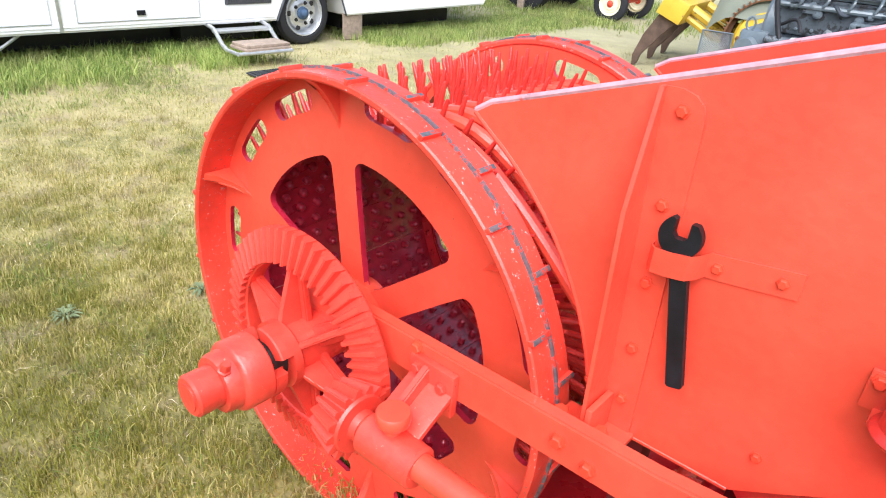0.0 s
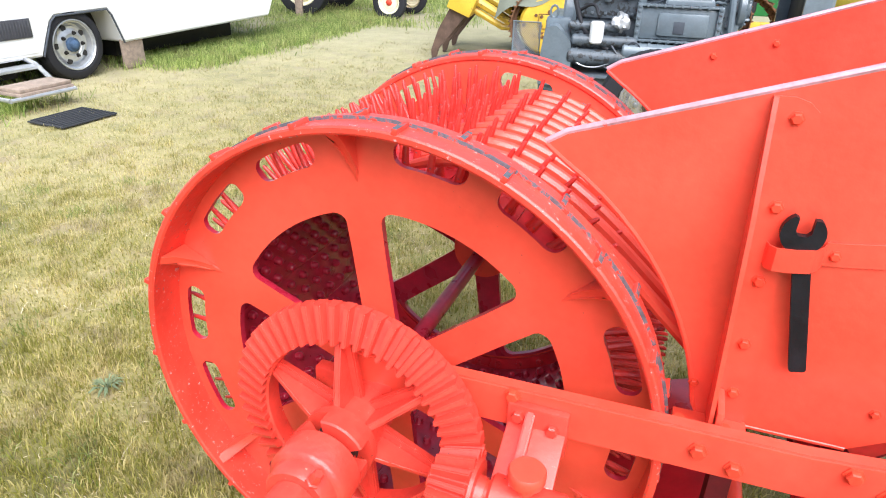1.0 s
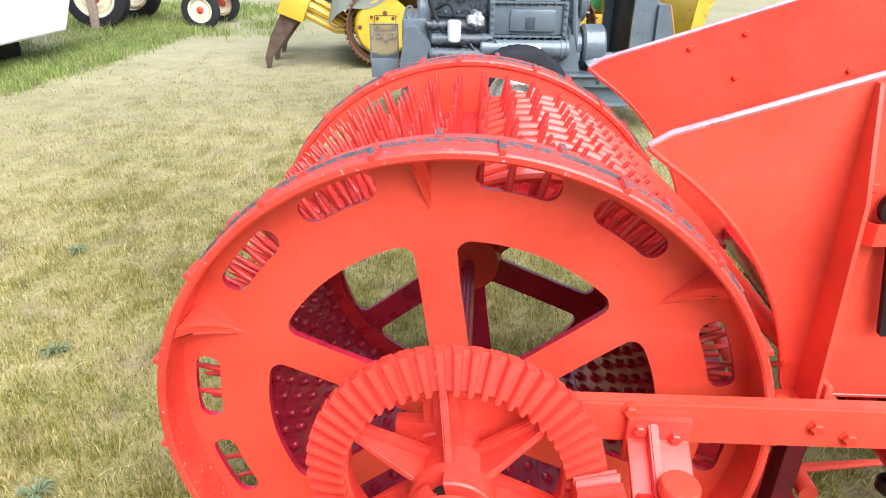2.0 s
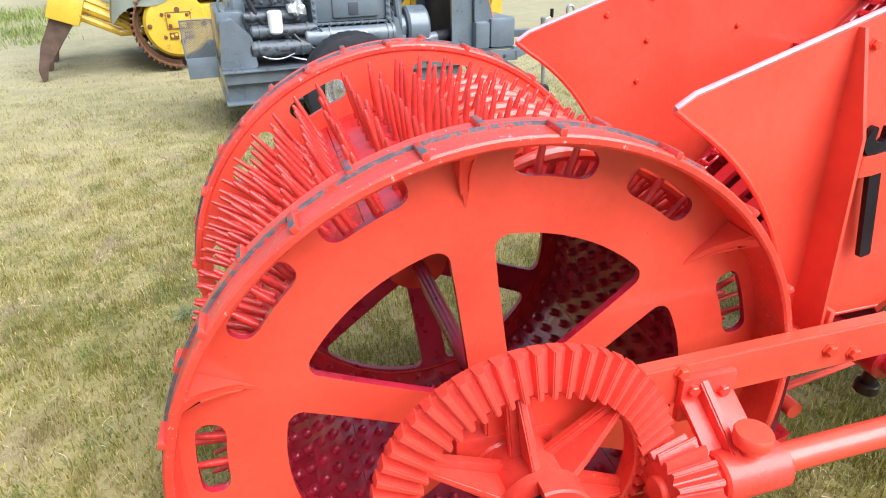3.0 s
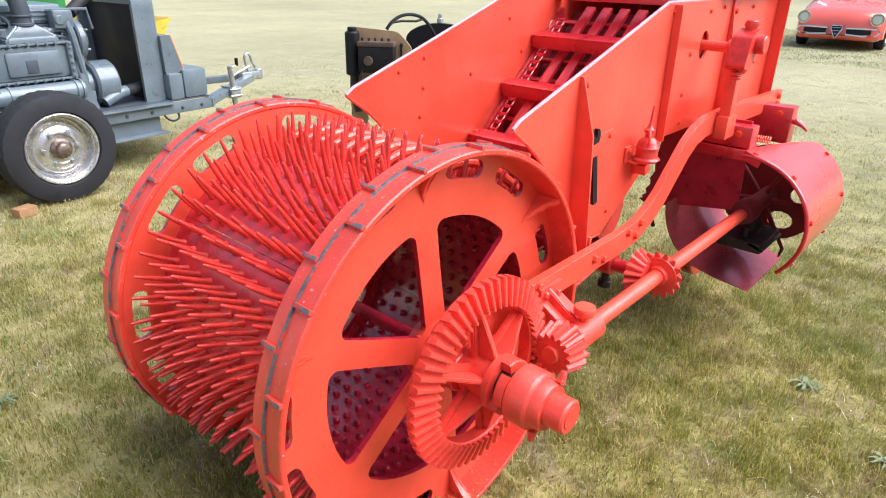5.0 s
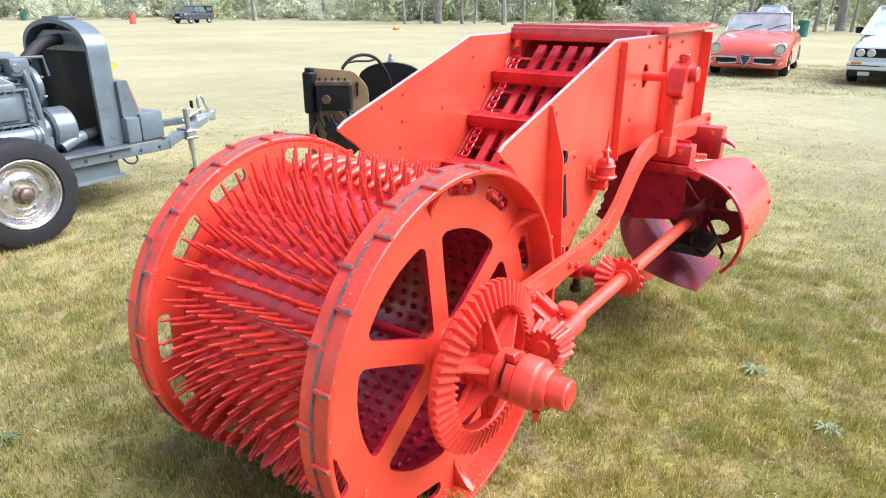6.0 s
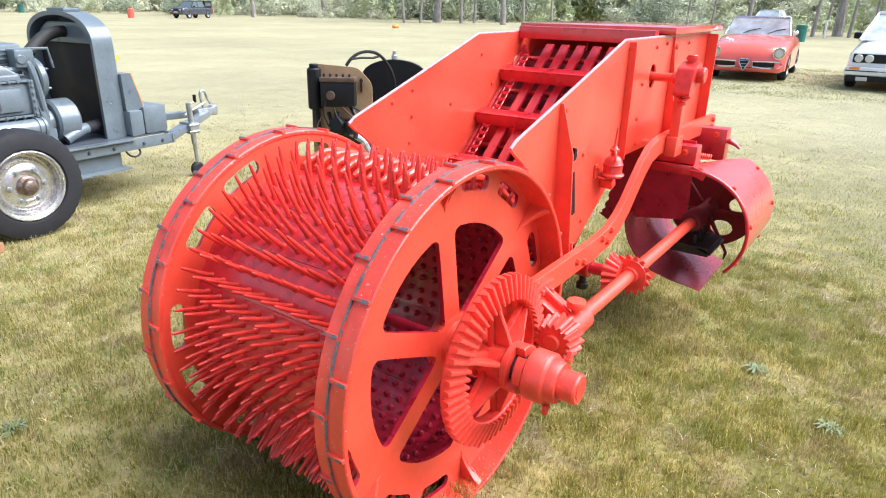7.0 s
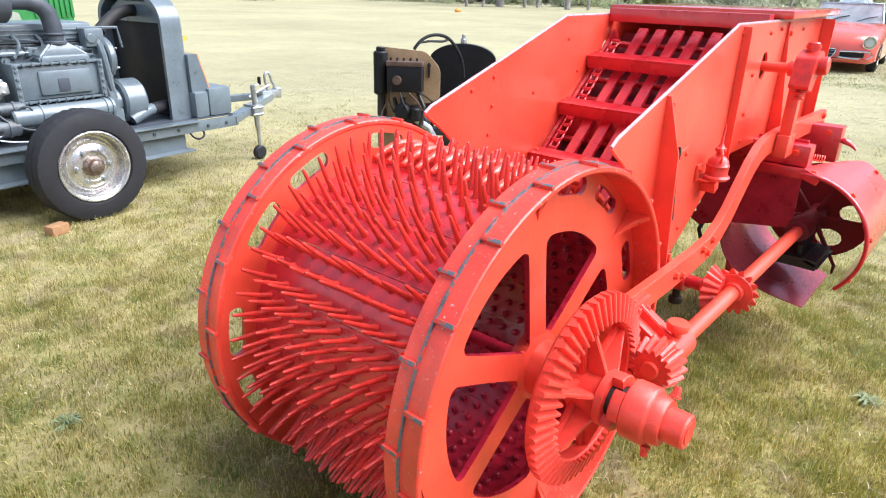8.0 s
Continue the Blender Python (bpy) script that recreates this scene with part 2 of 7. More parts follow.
def tube(bm, pts, r, n=8, closed=False, soft=0):
    """A round bar along points; r may be one radius or one per point; soft rounds its bends."""
    pts = [Vector(p) for p in pts]
    for _ in range(soft):
        pts = [pts[0]] + [a * w + b * (1 - w) for a, b in zip(pts, pts[1:]) for w in (.75, .25)] + [pts[-1]]
    rings = []
    up = None
    for i, p in enumerate(pts):
        a = pts[i - 1] if (i or closed) else p
        b = pts[(i + 1) % len(pts)] if (i < len(pts) - 1 or closed) else p
        d = (b - a).normalized()
        if up is None:
            up = d.orthogonal().normalized()
        up = (up - d * up.dot(d)).normalized()
        side = d.cross(up)
        rad = r[i] if isinstance(r, (list, tuple)) else r
        rings.append([bm.verts.new(p + (up * math.cos(2 * math.pi * k / n) + side * math.sin(2 * math.pi * k / n)) * rad) for k in range(n)])
    last = len(rings) if closed else len(rings) - 1
    for i in range(last):
        a, b = rings[i], rings[(i + 1) % len(rings)]
        for k in range(n):
            bm.faces.new((a[k], a[(k + 1) % n], b[(k + 1) % n], b[k]))
    if not closed:
        bm.faces.new(rings[0])
        bm.faces.new(rings[-1])


def rounded(corners, seg=6):
    """A closed outline; each corner is (x, y, radius)."""
    out = []
    n = len(corners)
    for i, (x, y, r) in enumerate(corners):
        p = Vector((x, y))
        a = Vector(corners[i - 1][:2]) - p
        b = Vector(corners[(i + 1) % n][:2]) - p
        if r <= 0:
            out.append((x, y))
            continue
        half = a.angle(b) / 2
        d = min(r / math.tan(half), a.length * .49, b.length * .49)
        rr = d * math.tan(half)
        c = p + (a.normalized() + b.normalized()).normalized() * (rr / math.sin(half))
        s, e = p + a.normalized() * d - c, p + b.normalized() * d - c
        t = s.angle_signed(e)
        for k in range(seg + 1):
            v = s.copy()
            v.rotate(Matrix.Rotation(-t * k / seg, 2))
            out.append((c.x + v.x, c.y + v.y))
    return out


def sheet(bm, outline, h0, h1, holes=(), m=None, bevel=0.0):
    """A flat plate from an outline with holes, from height h0 to h1 in z."""
    keep = set(bm.verts)
    edges = []
    for loop in (outline, *holes):
        vs = [bm.verts.new((x, y, h0)) for x, y in loop]
        edges += [bm.edges.new((vs[i], vs[(i + 1) % len(vs)])) for i in range(len(vs))]
    if holes:
        fs = [f for f in bmesh.ops.triangle_fill(bm, use_beauty=True, edges=edges)["geom"] if isinstance(f, bmesh.types.BMFace)]
    else:
        fs = [bm.faces.new([e.verts[0] for e in edges])]
    g = bmesh.ops.extrude_face_region(bm, geom=fs)
    top = [v for v in g["geom"] if isinstance(v, bmesh.types.BMVert)]
    for v in top:
        v.co.z = h1
    vs = [v for v in bm.verts if v not in keep]
    if m:
        bmesh.ops.transform(bm, matrix=m, verts=vs)
    return vs


# turns a drawing (x right, y up, z towards the viewer) into the side view of the machine, seen from -y
SIDE = Matrix(((1, 0, 0, 0), (0, 0, -1, 0), (0, 1, 0, 0), (0, 0, 0, 1)))


def side(y):
    return Matrix.Translation((0, y, 0)) @ SIDE


def around(y, z=AXLE, x=0.0):
    """The side view centred on the axle."""
    return Matrix.Translation((x, y, z)) @ SIDE


def bolt_mesh(name, r=0.011, h=0.009, mat=None, parent=None):
    bm = bmesh.new()
    lathe(bm, [(0, 0), (r * 1.35, 0), (r * 1.35, h * .2), (r, h * .25), (r, h * .8), (r * .8, h), (0, h)], 6)
    return part(name, bm, mat or M_BOLT, parent)


def bolts(parent, spots, r=0.011, h=0.009, mat=None, name="bolt"):
    """Hexagon bolts: spots are (place, way they point)."""
    first = None
    for p, d in spots:
        m, _ = along(p, Vector(p) + Vector(d))
        if first is None:
            first = bolt_mesh(name, r, h, mat, parent)
            first.matrix_basis = m
        else:
            share(first, m)
    return first


def polar(r, a):
    return (r * math.cos(radians(a)), r * math.sin(radians(a)))


def arc(r, a0, a1, n):
    return [polar(r, a0 + (a1 - a0) * i / n) for i in range(n + 1)]

# ---- the harvester ----
harvester = thing("drum_harvester", "bright orange-red vintage farm harvester with a spiked drum, parked on grass", "farm machine")
SPOKE = 97.9                             # angle of one of the six spokes
WIDE = 0.745                             # from near wheel to far wheel


def softened(loop, times=2):
    """Rounds the corners of a closed outline by cutting them again and again."""
    for _ in range(times):
        out = []
        for (ax, ay), (bx, by) in zip(loop, loop[1:] + loop[:1]):
            out += [(ax * .75 + bx * .25, ay * .75 + by * .25), (ax * .25 + bx * .75, ay * .25 + by * .75)]
        loop = out
    return loop


def sector_hole(mid):
    """One of the six openings between the spokes."""
    w = 0.036
    def edge(r, s):
        return math.degrees(math.asin(w / r)) * s
    a0, a1 = mid - 30, mid + 30
    pts = []
    outer = arc(0.376, a0 + edge(.376, 1) + 3.5, a1 - edge(.376, 1) - 3.5, 14)
    pts += outer
    pts += [polar(0.366, a1 - edge(.366, 1) - 1.0), polar(0.350, a1 - edge(.350, 1))]
    pts += [polar(0.105, a1 - edge(.105, 1)), polar(0.092, a1 - edge(.092, 1) - 4)]
    pts += [polar(0.092, a0 + edge(.092, 1) + 4), polar(0.105, a0 + edge(.105, 1))]
    pts += [polar(0.350, a0 + edge(.350, 1)), polar(0.366, a0 + edge(.366, 1) + 1.0)]
    return pts


def slot_hole(mid):
    o = arc(0.520, mid - 6.8, mid + 6.8, 8) + [polar(.511, mid + 8.0), polar(.501, mid + 8.4)]
    i = [polar(.485, mid + 8.2), polar(.476, mid + 7.2)] + arc(0.472, mid + 5.8, mid - 5.8, 6) + [polar(.476, mid - 7.2), polar(.485, mid - 8.2)]
    return o + i + [polar(.501, mid - 8.4), polar(.511, mid - 8.0)]


def drum_wheel(y, out, z, label):
    """A cast wheel: out is -1 where its outer side looks to -y, +1 where it looks to +y."""
    m = Matrix.Translation((0, y, z)) @ (SIDE if out < 0 else SIDE @ Matrix.Diagonal((1, 1, -1, 1)))
    bm = bmesh.new()
    holes = [softened(sector_hole(SPOKE + 30 + 60 * k), 1) for k in range(6)]
    holes += [softened(slot_hole(SPOKE + 60 * k + s * 18.0), 1) for k in range(6) for s in (-1, 1)]
    sheet(bm, arc(0.547, 0, 357, 119), -0.042, -0.030, holes, m)
    # hub
    lathe(bm, [(0.0, -0.075), (0.085, -0.075), (0.09, -0.06), (0.095, -0.044), (0.095, -0.030), (0.078, -0.022), (0.074, 0.02), (0.068, 0.026), (0, 0.026)], 40, m)
    w = part("wheel_near" if out < 0 else "wheel_far", bm, M_RED, harvester, label)
    w.name = "drum_wheel"
    w.data.materials.append(M_SHADERED)
    for face in w.data.polygons:         # shade of the openings put into their edges as darker crimson
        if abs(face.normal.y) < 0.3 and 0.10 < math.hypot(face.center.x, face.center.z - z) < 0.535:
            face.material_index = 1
    # thin sheet that colours the spoke backs dark, as if in shade
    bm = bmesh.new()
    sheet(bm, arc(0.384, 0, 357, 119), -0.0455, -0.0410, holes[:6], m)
    part("spoke_back", bm, M_SHADERED, w, "inner side of the spokes, darkened to crimson for shade")
    # rim: a band on both sides of the web
    bm = bmesh.new()
    lathe(bm, [(0.544, 0.050), (0.548, 0.053), (0.5565, 0.053), (0.560, 0.050), (0.560, -0.043), (0.5565, -0.046), (0.548, -0.046), (0.544, -0.043), (0.544, 0.050)], 120, m)
    part("rim", bm, M_REDWORN, w, "orange-red rim with chipped paint")
    # edge of bare paint: ridge round the tread
    bm = bmesh.new()
    lathe(bm, [(0.5585, -0.0035), (0.5655, -0.0025), (0.5655, 0.0025), (0.5585, 0.0035), (0.5585, -0.0035)], 120, m)
    part("tread_ridge", bm, M_LUG, w, "grey worn steel ridge")
    # lugs in two staggered rows
    bm = bmesh.new()
    box(bm, 0.5565, 0.569, -0.0055, 0.0055, 0.001, 0.0535, 0.0025)
    lug = part("lug", bm, M_LUG, w, "grey worn steel lug")
    bm = bmesh.new()
    box(bm, 0.5565, 0.569, -0.0055, 0.0055, -0.0470, -0.001, 0.0025)
    lug_in = part("lug", bm, M_LUG, w, "grey worn steel lug")
    for piece in (lug, lug_in):          # red sides below the worn grey cap
        piece.data.materials.append(M_REDWORN)
        for face in piece.data.polygons:
            face.material_index = 0 if face.normal.x > 0.6 else 1
    bm = bmesh.new()
    rib_profile = [(0.425, 0.0, .004), (0.46, 0.008, .007), (0.49, 0.020, .009), (0.520, 0.042, .011), (0.545, 0.076, .013), (0.545, 0.0, .013)]
    v0 = [bm.verts.new((r, -w_, h)) for r, h, w_ in rib_profile]
    v1 = [bm.verts.new((r, w_, h)) for r, h, w_ in rib_profile]
    bm.faces.new(v0), bm.faces.new(v1)
    for i in range(len(v0)):
        j = (i + 1) % len(v0)
        bm.faces.new((v0[i], v0[j], v1[j], v1[i]))
    bmesh.ops.bevel(bm, geom=bm.edges[:], offset=0.003, segments=2, affect="EDGES")
    rib = part("rib", bm, M_RED, w)
    for k in range(18):
        a = 84.4 + 20 * k
        mm = m @ Matrix.Rotation(radians(a), 4, "Z")
        if k == 0:
            lug.matrix_basis = mm
        else:
            share(lug, mm)
        mm = m @ Matrix.Rotation(radians(a + 10), 4, "Z")
        if k == 0:
            lug_in.matrix_basis = mm
        else:
            share(lug_in, mm)
    for k in range(6):
        mm = m @ Matrix.Rotation(radians(SPOKE + 60 * k), 4, "Z") @ Matrix.Translation((0, 0, -0.032))
        if k == 0:
            rib.matrix_basis = mm
        else:
            share(rib, mm)
    return w


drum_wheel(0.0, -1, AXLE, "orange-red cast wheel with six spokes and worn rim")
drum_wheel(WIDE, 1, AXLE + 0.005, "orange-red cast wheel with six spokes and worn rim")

# axle through both wheels
bm = bmesh.new()
rod(bm, (0, 0.02, AXLE), (0, WIDE + 0.10, AXLE), 0.020, n=28, bevel=0.003)
part("axle", bm, M_SHADERED, harvester)

# drum of eighteen curved plates with spikes
Y0, Y1, SHELL = 0.043, 0.702, 0.435


def drum_plate(a):
    bm = bmesh.new()
    lathe(bm, [(SHELL - 0.010, 0), (SHELL, 0), (SHELL, Y1 - Y0), (SHELL - 0.010, Y1 - Y0), (SHELL - 0.010, 0)], 6, None, -9.88, 19.76)
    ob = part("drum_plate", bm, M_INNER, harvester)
    ob.data.materials.append(M_SHADERED)
    # inner faces get the drum's inside shade as a darker colour
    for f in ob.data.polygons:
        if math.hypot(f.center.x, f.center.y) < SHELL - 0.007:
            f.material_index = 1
    return ob


def turned(a):
    """Drum frame turned by an angle: x outwards, z along the axle."""
    return Matrix.Translation((0, Y1, AXLE)) @ SIDE @ Matrix.Rotation(radians(a), 4, "Z")


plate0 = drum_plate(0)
bm = bmesh.new()
spike_profile = [(0, -0.030), (0.007, -0.029), (0.0105, -0.025), (0.0118, -0.019), (0.0124, -0.0115), (0.006, -0.0105), (0.006, 0.0), (0.0115, 0.0), (0.0105, 0.008), (0.0080, 0.013), (0.0072, 0.050), (0.0046, 0.106), (0.0030, 0.111), (0, 0.112)]
lathe(bm, spike_profile, 8, Matrix.Rotation(radians(90), 4, "Y"))
for v in bm.verts:                       # a slight set in the pins
    if v.co.x > 0.02:
        v.co.y -= (v.co.x - 0.02) ** 2 * 0.5
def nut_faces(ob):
    """Gives the nuts inside the drum the darker crimson that stands for shade."""
    ob.data.materials.append(M_SHADERED)
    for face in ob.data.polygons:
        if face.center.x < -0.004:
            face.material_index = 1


spike0 = part("spike", bm, M_SPIKE, plate0, "tapered red steel pin", 52)
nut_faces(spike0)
spare = bmesh.new()
rng = random.Random(3)
first = True
COLS = 11
for k in range(18):
    a = 148 + 20 * k
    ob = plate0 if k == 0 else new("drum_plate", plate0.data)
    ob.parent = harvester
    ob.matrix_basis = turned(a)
    low = not 40 < a % 360 < 210
    for row in (-6.9, -0.6, 6.4):
        for c in range(COLS):
            z = 0.049 + 0.0585 * c + rng.uniform(-.002, .002)
            mm = Matrix.Rotation(radians(row + rng.uniform(-.3, .3)), 4, "Z") @ Matrix.Translation((SHELL, 0, z)) @ Matrix.Rotation(radians(rng.uniform(-3, 3)), 4, "Y") @ Matrix.Rotation(radians(rng.uniform(-3, 3)), 4, "Z")
            if low:
                n0 = len(spare.verts)
                spare.from_mesh(spike0.data)
                spare.verts.ensure_lookup_table()
                bmesh.ops.transform(spare, matrix=ob.matrix_basis @ mm, verts=spare.verts[n0:])
            elif first:
                spike0.matrix_basis = mm
                first = False
            else:
                s = new("spike", spike0.data)
                s.parent = ob
                s.matrix_basis = mm
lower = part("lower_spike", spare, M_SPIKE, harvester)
lower.data.materials.append(M_SHADERED)
tagged(lower, "tapered red steel pins under the drum", kind="stuff")

# rings on the webs that carry the plates, with bolt heads
for y, s in ((0.044, 1), (0.700, -1)):
    bm = bmesh.new()
    lathe(bm, [(0.385, 0), (0.424, 0), (0.424, s * .006), (0.385, s * .006), (0.385, 0)], 72, Matrix.Translation((0, y, AXLE)) @ Matrix.Rotation(radians(-90), 4, "X"))
    ring = part("drum_ring", bm, M_INNER, harvester)
    bolts(ring, [((polar(.405, 10 * k)[0], y + s * .006, AXLE + polar(.405, 10 * k)[1]), (0, s, 0)) for k in range(36)], 0.009, 0.010, M_INNER)

# round stripper fingers that curve over the drum between the spikes and run out to the hopper
bm = bmesh.new()
COURSE = [(88, .452), (82, .474), (76, .494), (68, .510), (58, .518), (49, .523), (41, .532), (34, .545), (28, .562), (22, .586), (17, .614), (13, .642)]
tube(bm, [(polar(r, a)[0], 0, AXLE + polar(r, a)[1]) for a, r in COURSE], [.007, .008, .009, .010, .011, .012, .013, .014] + [.0145] * 60, 10, soft=2)
rod0 = part("stripper_finger", bm, M_RED, harvester)
for c in range(11):
    mm = Matrix.Translation((0, Y1 - 0.0585 * c - 0.020, 0))
    if c == 0:
        rod0.matrix_basis = mm
    else:
        share(rod0, mm)

# ---- bevel gear on the axle ----
bm = bmesh.new()
ga = around(0.0)
lathe(bm, [(0.186, 0.102), (0.250, 0.102), (0.256, 0.108), (0.2565, 0.119), (0.193, 0.142), (0.186, 0.137), (0.186, 0.102)], 108, ga)
gear = part("crown_gear", bm, M_REDCAST, harvester, "orange-red bevel gear with worn teeth")


def tooth_bm(ends):
    """A gear tooth between two ends: (distance out, base, tip, half width at base, at tip); out and up are x and z."""
    bm = bmesh.new()
    v = []
    for r, zb, zt, wb, wt in ends:
        for z, w in ((zb, wb), (zt, wt)):
            for s in (-1, 1):
                v.append(bm.verts.new((r, s * w, z)))
    b0, b1, t0, t1, c0, c1, d0, d1 = v
    for f in ((t0, t1, d1, d0), (b0, t0, d0, c0), (b1, c1, d1, t1), (b0, b1, t1, t0), (c0, d0, d1, c1), (b0, c0, c1, b1)):
        bm.faces.new(f)
    bmesh.ops.bevel(bm, geom=[bm.edges.get((t0, d0)), bm.edges.get((t1, d1))], offset=0.0018, segments=2, affect="EDGES")
    return bm


TEETH = 54
tooth = part("tooth", tooth_bm(((0.190, 0.138, 0.156, 0.0074, 0.0042), (0.2600, 0.112, 0.137, 0.0102, 0.0060))), M_REDCAST, gear)
for k in range(TEETH):
    mm = ga @ Matrix.Rotation(2 * math.pi * (k + .5) / TEETH, 4, "Z")
    if k == 0:
        tooth.matrix_basis = mm
    else:
        share(tooth, mm)
bm = bmesh.new()
gs = [(0.05, -0.024), (0.190, -0.020), (0.190, 0.020), (0.05, 0.024)]
sheet(bm, gs, 0.106, 0.122)
v0 = [bm.verts.new((x, -0.0065, z)) for x, z in ((0.055, 0.12), (0.055, 0.180), (0.10, 0.164), (0.188, 0.134), (0.188, 0.12))]
v1 = [bm.verts.new((v.co.x, 0.0065, v.co.z)) for v in v0]
bm.faces.new(v0), bm.faces.new(v1)
for i in range(5):
    bm.faces.new((v0[i], v0[(i + 1) % 5], v1[(i + 1) % 5], v1[i]))
bmesh.ops.bevel(bm, geom=bm.edges[:], offset=0.003, segments=2, affect="EDGES")
spoke = part("gear_spoke", bm, M_REDCAST, gear)
for k in range(6):
    mm = ga @ Matrix.Rotation(radians(97 + 60 * k), 4, "Z")
    if k == 0:
        spoke.matrix_basis = mm
    else:
        share(spoke, mm)
bm = bmesh.new()
lathe(bm, [(0, 0.045), (0.060, 0.045), (0.060, 0.165), (0.066, 0.168), (0.073, 0.174), (0.073, 0.192), (0.0, 0.192)], 40, ga)
for a0 in (28, 208):
    lathe(bm, [(0.045, 0.190), (0.073, 0.190), (0.0735, 0.217), (0.070, 0.220), (0.045, 0.220), (0.045, 0.190)], 14, ga, a0, 74)
part("gear_hub", bm, M_REDCAST, gear)
bm = bmesh.new()
lathe(bm, [(0, 0.253), (0.070, 0.253), (0.0745, 0.257), (0.0745, 0.308), (0.071, 0.314), (0.063, 0.318), (0.061, 0.340), (0.057, 0.347), (0, 0.347)], 40, ga)
for a0 in (124, 304):
    lathe(bm, [(0.045, 0.226), (0.071, 0.226), (0.0745, 0.229), (0.0745, 0.254), (0.045, 0.254), (0.045, 0.219)], 12, ga, a0, 62)
bmesh.ops.translate(bm, vec=(0, 0.013, 0), verts=bm.verts[:])
clutch = part("dog_clutch", bm, M_REDCAST, harvester, "orange-red toothed clutch sleeve")
# dark core in the gap between the two clutch halves
bm = bmesh.new()
rod(bm, (0, -0.19, AXLE), (0, -0.245, AXLE), 0.0435, n=28)
part("clutch_core", bm, M_DARKMETAL, clutch, "dark axle between the clutch jaws")
bm = bmesh.new()
rod(bm, (0, -0.330, AXLE), (0, -0.387, AXLE), 0.0435, n=32, bevel=0.005)
lathe(bm, [(0, 0.386), (0.028, 0.386), (0.028, 0.3895), (0, 0.3895)], 24, ga)
part("axle_end", bm, M_REDCAST, clutch)
bolts(clutch, [((0.035, -0.33, AXLE + 0.052), (0.45, 0, 0.8)), ((-0.02, -0.30, AXLE - 0.072), (-.2, 0, -1))], 0.010, 0.028, M_REDCAST, "set_screw")

# ---- long side bar, pinion shaft and its bearings ----
BAR = [(-0.06, 0.640), (0.78, 0.645), (0.91, 0.655), (1.01, 0.690), (1.09, 0.738), (1.165, 0.803), (1.255, 0.878), (1.33, 0.921), (1.42, 0.940), (1.55, 0.944), (2.36, 0.925)]


def ribbon(pts, half):
    up, dn = [], []
    for i, p in enumerate(pts):
        a, b = Vector(pts[max(0, i - 1)]), Vector(pts[min(len(pts) - 1, i + 1)])
        n = (b - a).normalized().orthogonal()
        up.append((p[0] + n.x * half, p[1] + n.y * half))
        dn.append((p[0] - n.x * half, p[1] - n.y * half))
    return up + dn[::-1]


bm = bmesh.new()
sheet(bm, ribbon(BAR, 0.0425), 0.0, 0.030, (), side(-0.050))
bmesh.ops.bevel(bm, geom=[e for e in bm.edges if e.calc_face_angle(0) > 0.8], offset=0.004, segments=2, affect="EDGES")
bar = part("side_bar", bm, M_RED, harvester)
bolts(bar, [((x, -0.080, z), (0, -1, 0)) for x, z in ((0.62, 0.648), (0.68, 0.628), (0.845, 0.672), (0.90, 0.645), (0.93, 0.685), (2.30, 0.945), (2.30, 0.905), (1.62, 0.95), (0.30, 0.67))], 0.012, 0.012)
bm = bmesh.new()
box(bm, -0.11, 0.06, -0.082, -0.052, 0.53, 0.62, 0.006)
rod(bm, (-0.03, -0.048, AXLE), (-0.03, -0.088, AXLE), 0.055, n=28, bevel=.004)
part("axle_bearing", bm, M_REDCAST, harvester)
SH = (-0.200, 0.546)                     # y and z of the shaft
bm = bmesh.new()
rod(bm, (0.19, *SH), (1.66, *SH), 0.0255, n=24, bevel=.003)
shaft = part("drive_shaft", bm, M_RED, harvester)


def bevel_pinion(name, m, r0, r1, h, teeth, deep):
    """A small bevel gear on z, from radius r0 at 0 to r1 at height h."""
    bm = bmesh.new()
    lathe(bm, [(0, 0), (r0, 0), (r1, h), (r1 * .95, h + .006), (r1 * .55, h + .006), (r1 * .5, h + .02), (0, h + .02)], 36, m)
    ob = part(name, bm, M_REDCAST, harvester)
    b = tooth_bm(((0, r0 * .98, r0 + deep * r0 / r1, r0 * .17, r0 * .07), (h, r1 * .98, r1 + deep, r1 * .17, r1 * .07)))
    t = part("tooth", b, M_REDCAST, ob)
    lay = Matrix(((0, 0, 1, 0), (0, 1, 0, 0), (1, 0, 0, 0), (0, 0, 0, 1)))
    for k in range(teeth):
        mm = m @ Matrix.Rotation(2 * math.pi * k / teeth, 4, "Z") @ lay
        if k == 0:
            t.matrix_basis = mm
        else:
            share(t, mm)
    return ob


turn_x = Matrix.Translation((0, *SH)) @ Matrix.Rotation(radians(90), 4, "Y")
bevel_pinion("pinion", Matrix.Translation((0.198, 0, 0)) @ turn_x, 0.047, 0.060, 0.070, 16, 0.017)
bevel_pinion("cross_pinion", Matrix.Translation((0.905, 0, 0)) @ turn_x @ Matrix.Rotation(radians(180), 4, "X"), 0.046, 0.066, 0.045, 15, 0.016)
bevel_pinion("cross_pinion", Matrix.Translation((0.835, -0.170, SH[1])) @ SIDE @ Matrix.Rotation(radians(180), 4, "X"), 0.040, 0.066, 0.045, 15, 0.016)
bm = bmesh.new()
rod(bm, (0.835, -0.13, SH[1]), (0.835, 0.30, SH[1]), 0.024, n=20)
rod(bm, (0.835, -0.05, SH[1]), (0.835, 0.02, SH[1]), 0.042, n=24, bevel=.004)
cross = part("cross_shaft", bm, M_INNER, harvester)
bm = bmesh.new()
